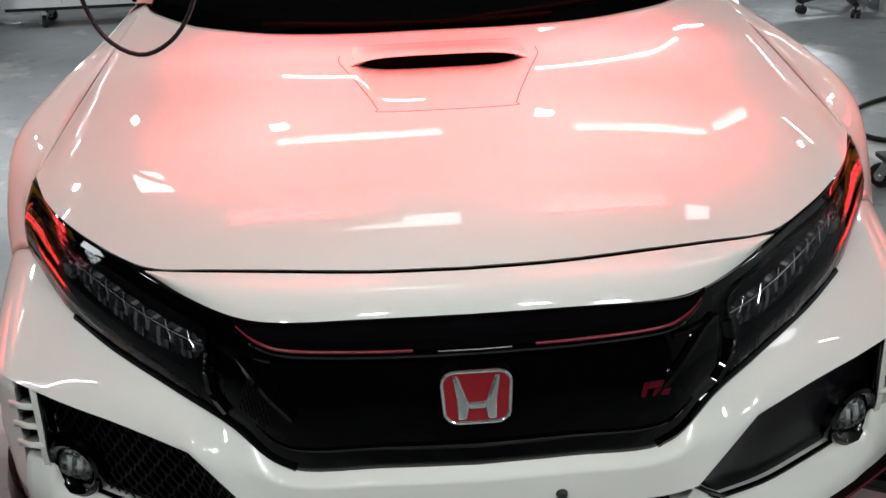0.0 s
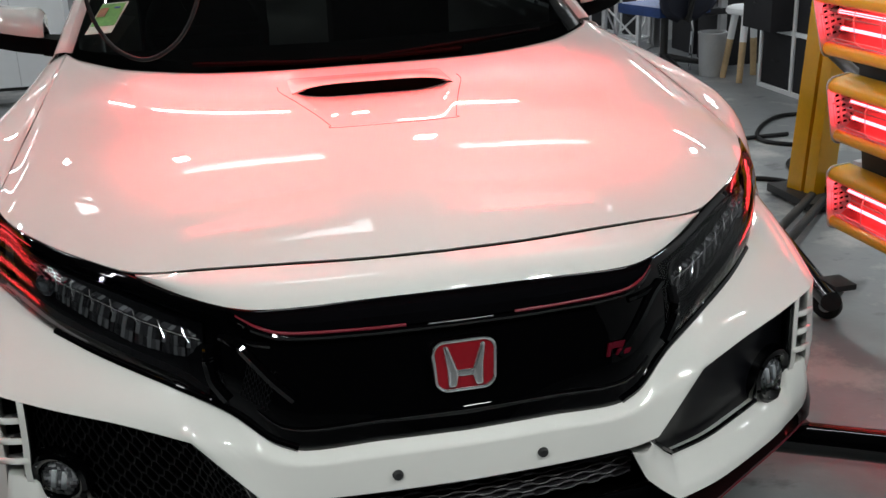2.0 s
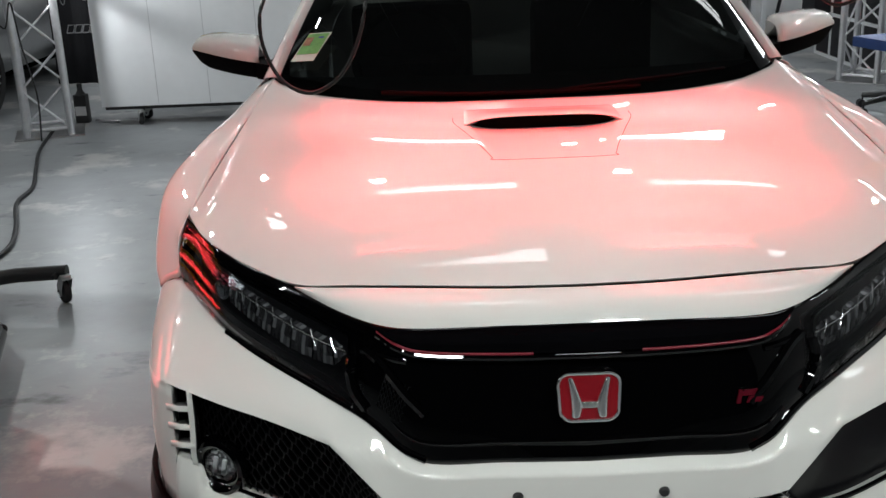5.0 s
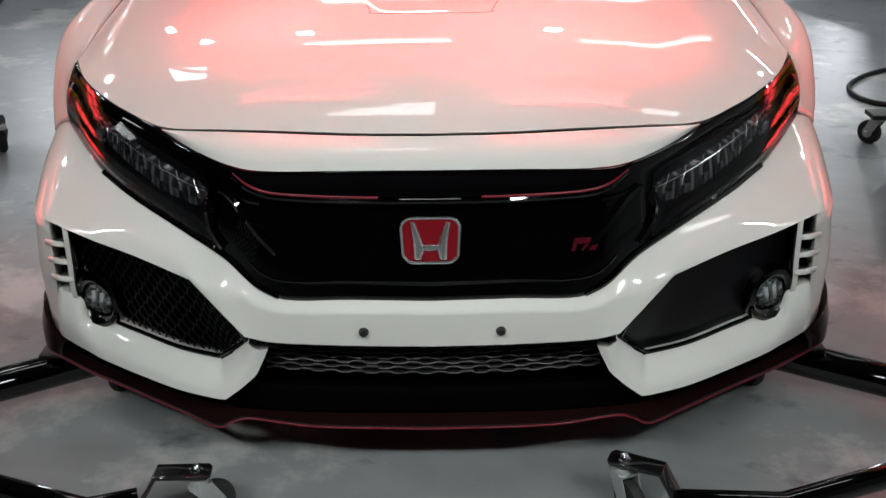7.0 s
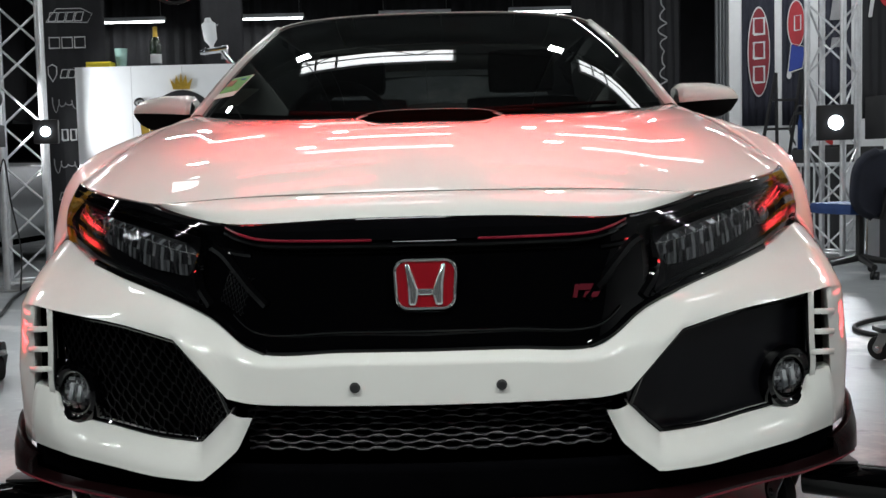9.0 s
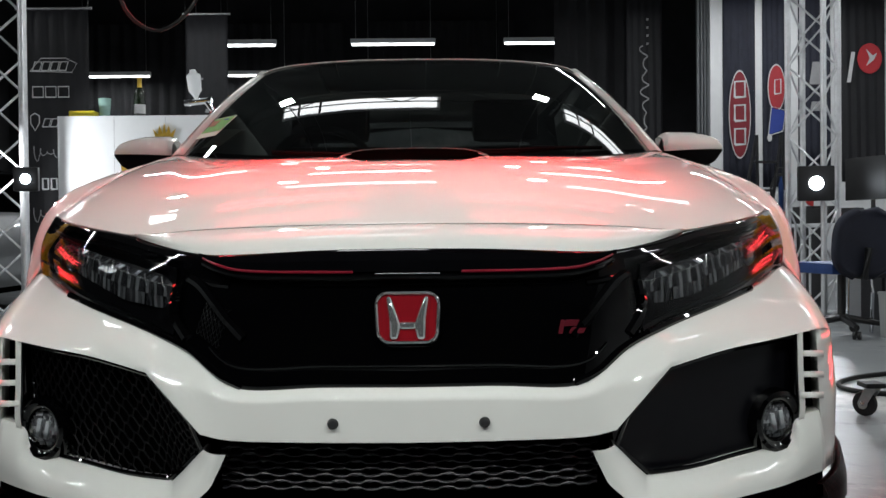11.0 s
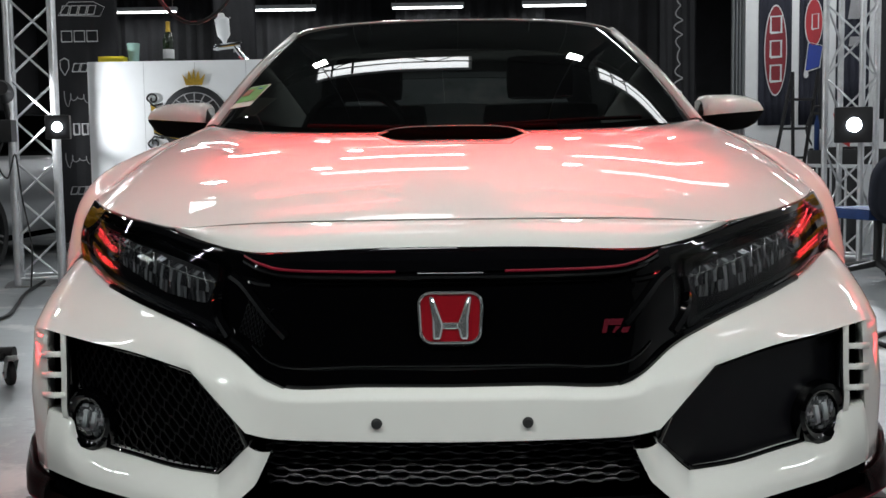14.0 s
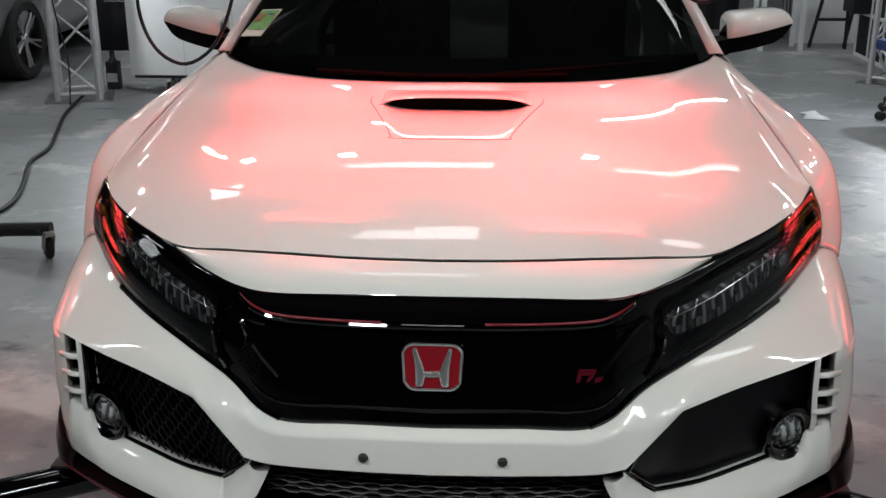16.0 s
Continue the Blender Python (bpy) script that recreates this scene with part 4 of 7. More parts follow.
# bumper ducts: dark wells, mesh or plate, fog lamps
for side in (1, -1):
    k = (lambda g: g) if side == 1 else flip
    top = spline(DUCT[3:8], 33, (0, 1))
    bot = spline([(0.394, 0.062, 0.342), (0.43, 0.085, 0.307), (0.463, 0.11, 0.276), (0.56, 0.145, 0.28), (0.66, 0.195, 0.292), (0.745, 0.243, 0.302), (0.80, 0.256, 0.34)], 33, (2,))
    deep = np.array((0, 0.045, 0))
    part("duct_rim", sheet([k(r) for r in (top + np.array((0, 0.01, -0.001)), top + deep + np.array((0, 0, -0.008)))]), GLOSS, car)
    part("duct_rim", sheet([k(r) for r in (bot + np.array((0, 0.006, 0.001)), bot + deep + np.array((0, -0.01, 0.004)))]), GLOSS, car)
    bm = bmesh.new()
    rim = np.vstack([top[2:] + np.array((0, 0.016, -0.006)), (bot + np.array((0, 0.012, 0.006)))[::-1]])
    tube(bm, [k(np.array([p]))[0] for p in np.vstack([rim, rim[:1]])], 0.0055, 7)
    part("duct_bead", bm, GLOSS, car)
    panel = [top + deep + np.array((0, 0, -0.006)) + (bot + deep * 0.7 - top - deep) * s for s in np.linspace(0, 1, 7)]
    if side == 1:
        part("duct_plate", sheet([k(r) for r in panel]), PLATE, car, "plain black duct plate")
    else:
        # near-black sheet in place of the shade behind the mesh
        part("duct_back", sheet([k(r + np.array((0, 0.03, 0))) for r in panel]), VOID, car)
        tg, bg = panel[0], panel[-1]

        def lay(u, v):
            i = (0.04 + 0.93 * min(max(u, 0.0), 1.0)) * 32
            a = min(int(i), 31)
            f = i - a
            p, q = tg[a] * (1 - f) + tg[a + 1] * f, bg[a] * (1 - f) + bg[a + 1] * f
            return flip(p + (q - p) * min(max(v, 0.0), 1.0))

        tagged(part("duct_mesh", mesh_panel(14, 16, lay, 0.0022), MESH, car, "black honeycomb mesh"), kind="stuff")
    fog = new("fog_lamp")
    fog.parent = car
    fog.matrix_world = pose(0.768 * side, 0.230, 0.358, 90, 0, 22 * side) @ Matrix.Diagonal((1.06, 1.06, 1.0, 1))
    bm = bmesh.new()
    lathe(bm, [(0.066, -0.06), (0.064, -0.022), (0.060, -0.010), (0.052, -0.006), (0.044, -0.010), (0.035, -0.024)], 32)
    part("fog_bezel", bm, GLOSS, fog, "gloss black bezel")
    rng = random.Random(9)
    bm = bmesh.new()
    for i in range(9):
        for j in range(9):
            x, y = -0.032 + 0.0071 * i, -0.032 + 0.0071 * j
            if math.hypot(x + 0.0035, y + 0.0035) < 0.034:
                bm.faces.new([bm.verts.new((x + dx, y + dy, -0.026 + rng.uniform(-0.003, 0.003))) for dx, dy in ((0, 0), (0.0071, 0), (0.0071, 0.0071), (0, 0.0071))])
    part("fog_reflector", bm, FOGCUT, fog, "cut reflector")
    # white colour of the blocks puts in the lens's brightness
    for dx in (-0.010, 0.010):
        bm = bmesh.new()
        box(bm, dx - 0.005, -0.018, -0.027, dx + 0.005, 0.018, -0.020, 0.003, pose(0, 0, 0, 0, 0, 12 * side))
        part("led_block", bm, WHITE, fog)
    # tiny bright blocks stand for sparkle on the bezel
    for n_ in range(6):
        t = 2 * math.pi * (n_ * 1.13 + 0.3) / 7
        bm = bmesh.new()
        box(bm, -0.0012, -0.0012, -0.002, 0.0012, 0.0012, 0.0006, 0.0, pose(0.047 * math.cos(t), 0.047 * math.sin(t), -0.007))
        part("bezel_glint", bm, BRIGHT, fog)
    bm = bmesh.new()
    lathe(bm, [(0.0365, -0.022), (0.030, -0.016), (0.016, -0.012), (0.0, -0.011)], 24)
    part("fog_lens", bm, FOGGLASS, fog, "clear fog lamp lens")

# wiper, sticker and cabin
bm = bmesh.new()
tube(bm, [(-0.42, 1.175, 0.992), (-0.15, 1.15, 0.982), (0.1, 1.148, 0.982), (0.3, 1.168, 0.985)], 0.007, 6)
tube(bm, [(0.02, 1.14, 0.978), (0.12, 1.16, 0.988), (0.35, 1.205, 1.0), (0.56, 1.275, 1.008)], 0.006, 6)
part("wiper", bm, APRON, car)
part("cowl", sheet([both(hr + np.array(o)) for o in ((0, -0.004, -0.012), (0, 0.03, -0.012), (0, 0.09, 0.012))]), APRON, car)
sticker = new("registration_sticker")
sticker.parent = car
sx, sn = Vector((0.835, -0.54, 0.08)), Vector((-0.38, -0.45, 0.81))
sn = (sn - sx * sn.dot(sx) / sx.length_squared).normalized()
sx.normalize()
sticker.matrix_world = Matrix.Translation(Vector((-0.632, 1.440, 1.088)) + 0.010 * sn) @ Matrix((sx, -sn, sx.cross(-sn))).transposed().to_4x4() @ Matrix.Diagonal((1.15, 1, 1.1, 1))
bm = bmesh.new()
prism(bm, [(-0.040, -0.056), (0.036, -0.056), (0.040, 0.056), (-0.036, 0.056)], 0.001)
part("paper", bm, mat("sticker_paper", (0.52, 0.60, 0.52), 0.6, var=0.06), sticker)
for a, b, c, d, mt in ((-0.034, -0.030, 0.035, 0.050, mat("sticker_green", (0.13, 0.40, 0.09), 0.6, var=0.25, scale=30)), (-0.030, 0.002, -0.006, 0.034, mat("sticker_brown", (0.30, 0.16, 0.08), 0.6, var=0.3, scale=60)), (0.010, 0.030, 0.026, 0.036, BLUEP)):
    bm = bmesh.new()
    prism(bm, [(a, b), (c, b), (c, d), (a, d)], 0.001, Matrix.Translation((0, -0.002 if c > 0.03 else -0.004, 0)))
    part("print_bar", bm, mt, sticker)
wheel_s = new("steering_wheel")
wheel_s.parent = car
wheel_s.matrix_world = pose(-0.36, 1.95, 0.98, 62, 0, 0)
bm = bmesh.new()
tube(bm, [(0.185 * math.cos(a), 0.185 * math.sin(a), 0) for a in np.linspace(0, 2 * math.pi, 33)], 0.016, 8)
rod(bm, (-0.18, 0, 0), (0.18, 0, 0), 0.018)
part("rim", bm, DASH, wheel_s)
for x in (-0.36, 0.36):
    bm = bmesh.new()
    box(bm, x - 0.24, 2.5, 0.45, x + 0.24, 2.66, 1.12, 0.05)
    box(bm, x - 0.14, 2.56, 1.14, x + 0.14, 2.66, 1.32, 0.04)
    part("seat", bm, DASH, car)

# wheels
for y, name in ((0.93, "front"), (3.62, "rear")):
    for side in (1, -1):
        wheel = new("wheel")
        wheel.parent = car
        wheel.matrix_world = pose(0.80 * side, y, 0.325, 0, 90 * side, 0)
        bm = bmesh.new()
        lathe(bm, [(0.255, -0.10), (0.30, -0.11), (0.322, -0.095), (0.325, 0.0), (0.322, 0.095), (0.30, 0.11), (0.255, 0.10)], 40)
        part("tyre", bm, RUBBER, wheel)
        bm = bmesh.new()
        lathe(bm, [(0.255, -0.10), (0.245, 0.08), (0.258, 0.10), (0.24, 0.085), (0.06, 0.04), (0.0, 0.045)], 40)
        part("rim", bm, MATTE, wheel)

# ---- infrared drying heads ----
def heater_head(m, label, watts, aim=0.0, lean=0.0, spread=110, group="infrared drying heads"):
    """A yellow cassette 0.59 m long along its x, glowing downwards (-z)."""
    head = thing("infrared_heater_head", label, "heater", group)
    head.matrix_world = m
    w, d, h = 0.295, 0.125, 0.105
    bm = bmesh.new()
    prof = [(-d + 0.012, -0.002), (-d, 0.002), (-d - 0.010, 0.010), (-d - 0.017, 0.021), (-d - 0.020, 0.034), (-d - 0.017, 0.046), (-d - 0.010, 0.056), (-d + 0.004, 0.063), (-d + 0.02, 0.066), (-d + 0.026, 0.063), (-d + 0.002, 0.052), (-d - 0.008, 0.034), (-d, 0.016), (-d + 0.014, 0.006)]
    for s in (1, -1):
        a = [bm.verts.new((-w, s * y, z)) for y, z in prof]
        b = [bm.verts.new((w, s * y, z)) for y, z in prof]
        for i in range(len(prof)):
            q = (i + 1) % len(prof)
            bm.faces.new((a[i], a[q], b[q], b[i]))
        bm.faces.new(a)
        bm.faces.new(b[::-1])
    part("housing", bm, YELLOW, head, "yellow enamelled side rails", angle=75)
    for s in (1, -1):
        bm = bmesh.new()
        prism(bm, [(a, b + 0.033) for a, b in rounded(2 * d + 0.05, 0.098, 0.032)], 0.007, pose(s * (w + 0.006) + 0.0035, 0, 0, 0, 0, 90))
        end = part("end_plate", bm, STEEL, head, "grey perforated end plate")
        # near-black blocks stand for the shaded holes
        bm = bmesh.new()
        for i in range(9):
            for j in range(3):
                y, z = -d + 0.016 + i * 0.026, 0.014 + j * 0.018
                box(bm, s * (w + 0.0105) - 0.0015, y, z, s * (w + 0.0105) + 0.0015, y + 0.014, z + 0.011)
        tagged(part("vent_holes", bm, VOID, end), kind="stuff")
        bm = bmesh.new()
        lathe(bm, [(0.0, 0.030), (0.013, 0.028), (0.017, 0.022), (0.017, 0.006), (0.008, 0.004), (0.008, 0.0)], 16, pose(s * (w + 0.0095), -0.055, 0.062, 0, 90 * s, 0))
        part("knob", bm, MATTE, head, "round black clamp knob")
    bm = bmesh.new()
    sheet([[(-w, -0.105, 0.006), (w, -0.105, 0.006)], [(-w, -0.07, 0.046), (w, -0.07, 0.046)], [(-w, 0.07, 0.046), (w, 0.07, 0.046)], [(-w, 0.105, 0.006), (w, 0.105, 0.006)]], bm)
    part("reflector", bm, REFL, head, solid=0.002)
    for y in (-0.035, 0.035):
        bm = bmesh.new()
        rod(bm, (-w + 0.03, y, 0.028), (w - 0.03, y, 0.028), 0.0065, 8)
        part("element", bm, ELEMENT, head, "glowing red quartz tube")
        for s in (1, -1):
            bm = bmesh.new()
            rod(bm, (s * (w - 0.03), y, 0.028), (s * w, y, 0.028), 0.009, 8)
            part("element_cap", bm, STEEL, head)
    bm = bmesh.new()
    for i in range(9):
        x = -w + 0.02 + i * (2 * w - 0.04) / 8
        rod(bm, (x, -0.11, -0.002), (x, 0.11, -0.002), 0.0012, 5)
    for y in (-0.09, -0.03, 0.03, 0.09):
        rod(bm, (-w, y, -0.002), (w, y, -0.002), 0.0012, 5)
    part("wire_guard", bm, STEEL, head)
    bm = bmesh.new()
    box(bm, -w + 0.004, -0.10, 0.052, w - 0.004, 0.10, 0.058)
    part("top_tray", bm, MATTE, head)
    bm = bmesh.new()
    for i in range(30):
        x = -w + 0.02 + i * (2 * w - 0.04) / 29
        box(bm, x - 0.003, -0.096, 0.058, x + 0.003, 0.096, 0.063)
    for j in range(11):
        y = -0.09 + j * 0.018
        box(bm, -w + 0.01, y - 0.002, 0.0585, w - 0.01, y + 0.002, 0.0625)
    tagged(part("top_mesh", bm, DSTEEL, head, "dark perforated top cover"), kind="stuff")
    sign = new("name_plate")
    sign.parent = head
    sign.matrix_local = pose(0.0, -d - 0.0235, 0.034, 4, 0, 0)
    bm = bmesh.new()
    box(bm, -0.135, -0.003, -0.019, 0.135, 0.003, 0.019, 0.002)
    part("plate", bm, GREEN, sign, "green and black plate")
    bm = bmesh.new()
    box(bm, -0.132, -0.005, -0.017, 0.132, -0.003, 0.002)
    part("black_band", bm, MATTE, sign)
    bm = bmesh.new()
    wave = [(-0.078 + 0.0026 * i, -0.0072, 0.0 + (0.0062 - 0.0022 * min(1.0, i / 14)) * math.sin(i * 0.55) + 0.0035 * math.exp(-((i - 3) / 2.5) ** 2)) for i in range(62)]
    tube(bm, wave, 0.0015, 5)
    part("script_line", bm, INK, sign, "flowing white script line")
    lamp = area_lamp("heater_glow", m @ pose(0, 0, -0.012, aim, lean), 2 * w - 0.20, 0.16, watts, (1.0, 0.05, 0.045), spread)
    lamp.parent = head
    lamp.matrix_world = m @ pose(0, 0, -0.012, aim, lean)
    return head


# two pairs of heads in an arch over the hood
HEAD_WATTS = 2.1
for x, y, z in ((-0.437, 0.50, 1.376), (0.443, 0.455, 1.374)):
    for dy, dz, tilt, load in ((0.0, 0.0, 11, 1.2), (0.28, 0.05, 5, 2.0)):
        heater_head(pose(x, y + dy, z + dz, tilt, 0, 0 if x < 0 else 1), "yellow infrared drying head hung over the hood, glowing red", watts=HEAD_WATTS * load, aim=20 if dy else 2, lean=-24 if x < 0 else 20, spread=66)

# carrying frame above the heads, out to a yellow mast on wheels
def caster(m, r=0.05, name="caster", parent=None):
    """A trailing castor: dark wheel in a bent zinc fork, its swivel over the origin."""
    c = new(name)
    c.parent = parent
    c.matrix_world = m
    ty = 0.032
    bm = bmesh.new()
    lathe(bm, [(r * 0.45, -0.012), (r * 0.8, -0.013), (r * 0.94, -0.012), (r, -0.006), (r, 0.006), (r * 0.94, 0.012), (r * 0.8, 0.013), (r * 0.45, 0.012)], 28, pose(0, ty, r, 0, 90, 0))
    part("tyre", bm, RUBBER, c)
    bm = bmesh.new()
    lathe(bm, [(0.0, -0.014), (r * 0.62, -0.010), (r * 0.62, 0.010), (0.0, 0.014)], 20, pose(0, ty, r, 0, 90, 0))
    part("hub", bm, DSTEEL, c)
    outline = [(-0.024, 2 * r + 0.010), (0.026, 2 * r + 0.010), (0.044, r + 0.022)]
    outline += [(ty + 0.021 * math.cos(a), r + 0.021 * math.sin(a)) for a in np.linspace(0.5, -3.3, 12)]
    for s in (1, -1):
        bm = bmesh.new()
        prism(bm, outline, 0.003, pose(s * 0.020 + 0.0015, 0, 0, 0, 0, 90))
        part("fork_plate", bm, ZINC, c, "bent zinc fork plate", bevel=0.001)
        bm = bmesh.new()
        lathe(bm, [(0.0, 0.007), (0.006, 0.006), (0.0095, 0.003), (0.0095, 0.0)], 12, pose(s * 0.0215, ty, r, 0, 90 * s, 0))
        part("axle_nut", bm, CHROME, c)
    bm = bmesh.new()
    box(bm, -0.0215, -0.024, 2 * r + 0.008, 0.0215, 0.026, 2 * r + 0.013, 0.002)
    part("fork_top", bm, ZINC, c)
    bm = bmesh.new()
    lathe(bm, [(0.0, 2 * r + 0.026), (0.020, 2 * r + 0.025), (0.024, 2 * r + 0.019), (0.024, 2 * r + 0.013), (0.0, 2 * r + 0.012)], 20)
    part("swivel", bm, ZINC, c)
    return c


for side in (1, -1):
    stand = thing("heater_stand", "black tubular heater stand on casters with a yellow mast", "stand", "heater stands")
    x = lambda v: v * side
    px, py = 2.205 + 0.15 * (side < 0), 2.40
    stem = pose((px - 0.055) * side, 2.385, 0.03, 0, 0, 14 * side) @ pose(0, 0, 0, 0, 4.5 * side)
    for y0, y1 in ((0.0, 0.085), (-0.075, -0.018)):
        bm = bmesh.new()
        box(bm, 0.0, y0, 0.0, 0.12 * side, y1, 2.15, 0.006, stem)
        part("mast", bm, YELLOW, stand, "yellow painted mast")
    bm = bmesh.new()
    box(bm, 0.030 * side, -0.0175, 0.0, 0.11 * side, -0.0005, 2.14, 0.0, stem)
    part("mast_channel", bm, mat("red_brown_slot", (0.05, 0.012, 0.010), 0.6), stand, "dark slot in the mast")
    bm = bmesh.new()
    box(bm, x(px + 0.05) - 0.17, py - 0.20, 0.012, x(px + 0.05) + 0.17, py + 0.16, 0.05, 0.008)
    part("foot_box", bm, MATTE, stand)
    # front leg dips to its caster through a cranked bracket
    bm = bmesh.new()
    tube(bm, [(x(0.86), 0.45, 0.085), (x(1.10), 0.31, 0.085), (x(1.40), 0.13, 0.085)], 0.042, 14)
    part("side_leg", bm, GLOSS, stand, "gloss black tube leg")
    bm = bmesh.new()
    box(bm, x(0.88) - 0.10, 0.385, 0.127, x(0.88) + 0.08, 0.445, 0.134, 0.002)
    part("caster_plate", bm, MATTE, stand)
    caster(pose(x(0.81), 0.415, 0.0, 0, 0, 15 * side), 0.05, parent=stand)
    bm = bmesh.new()
    wide_leg = 0.0 if side > 0 else 0.2
    if side < 0:
        tube(bm, [(x(1.40), 0.13, 0.085), (x(1.47 + wide_leg), 1.00, 0.095), (x(1.67 + wide_leg), 1.72, 0.10)], 0.045, 14)
    else:
        tube(bm, [(1.40, 0.13, 0.085), (1.85, 0.55, 0.085), (2.30, 1.30, 0.085), (px + 0.05, py - 0.1, 0.075)], 0.042, 14)
    part("long_leg", bm, GLOSS, stand, "gloss black tube leg")
    if side > 0:
        bm = bmesh.new()
        rod(bm, (1.488, 1.115, 0.10), (1.665, 1.74, 0.10), 0.034, 20)
        part("rear_leg", bm, GLOSS, stand, "polished black tube leg")
    for dy in (0.0, 0.09):
        bm = bmesh.new()
        rod(bm, (x(1.64 + wide_leg), 1.64 + dy, 0.115), (x(px - 0.02), py - 0.15 + dy, 0.045), 0.018, 10)
        part("base_bar", bm, MATTE, stand)
    bm = bmesh.new()
    hx, hy = (0.397, -0.054) if side > 0 else (0.491, -0.082)
    way = Vector((0.91, -0.40, 0)).normalized() if side > 0 else Vector((1.0, -0.02, 0))
    tube(bm, [(x(hx) + side * way.x * 0.128, hy + way.y * 0.128, 0.058), (x(0.72), -0.12, 0.06), (x(1.40), 0.13, 0.07)], 0.027, 14)
    part("front_leg", bm, GLOSS, stand, "gloss black tube leg")
    # flat strap: level over the castor, then bent down to the leg
    across = Vector((-way.y, way.x, 0))
    prof = [(-0.024, 0.126), (0.082, 0.126), (0.132, 0.040)]
    rows = []
    for a, z in prof:
        rows.append([Vector((hx, hy, z)) + way * a + across * b for b in (-0.025, 0.025)])
    rows.insert(0, [Vector((hx, hy, 0.126)) + way * -0.032 + across * b for b in (-0.014, 0.014)])
    bm = sheet([[(p.x * side, p.y, p.z) for p in r] for r in rows])
    part("bracket", bm, EDGE, stand, "cranked black strap", solid=0.009, bevel=0.002)
    bm = bmesh.new()
    lathe(bm, [(0.0, 0.014), (0.006, 0.013), (0.0095, 0.009), (0.0095, 0.003), (0.015, 0.002), (0.015, 0.0)], 16, pose(x(hx), hy, 0.1305))
    part("bolt", bm, CHROME, stand, "chrome bolt head and washer")
    caster(pose(x(hx), hy, 0.0, 0, 0, -58 if side < 0 else 205), 0.045, parent=stand)
    if side < 0:
        bm = bmesh.new()
        tube(bm, [(x(1.80), 2.31, 0.128), (x(2.0), 2.30, 0.125), (x(px), py - 0.05, 0.07)], 0.03, 12)
        part("outrigger", bm, MATTE, stand)
    for cx, cy in ((1.555 + wide_leg, 1.18), (1.80, 2.28)):
        caster(pose(x(cx), cy, 0.0, 0, 0, 40), 0.05, parent=stand)
        bm = bmesh.new()
        box(bm, x(cx) - 0.04, cy - 0.04, 0.118, x(cx) + 0.07 * (side < 0) * side + 0.04, cy + 0.06, 0.138, 0.006)
        part("caster_plate", bm, MATTE, stand)
    bm = bmesh.new()
    rod(bm, (x(px + 0.17), 2.42, 2.14), (x(0.44), 0.75, 2.05), 0.03)
    rod(bm, (x(0.44), 0.75, 2.05), (x(0.44), 0.75, 1.62), 0.02)
    rod(bm, (x(0.44), 0.30, 1.56), (x(0.44), 1.25, 1.66), 0.014)
    part("boom", bm, STEEL, stand)
    bm = bmesh.new()
    rod(bm, (x(0.44), 0.48, 1.42), (x(0.44), 0.48, 1.60), 0.009)
    part("hanger", bm, STEEL, stand)

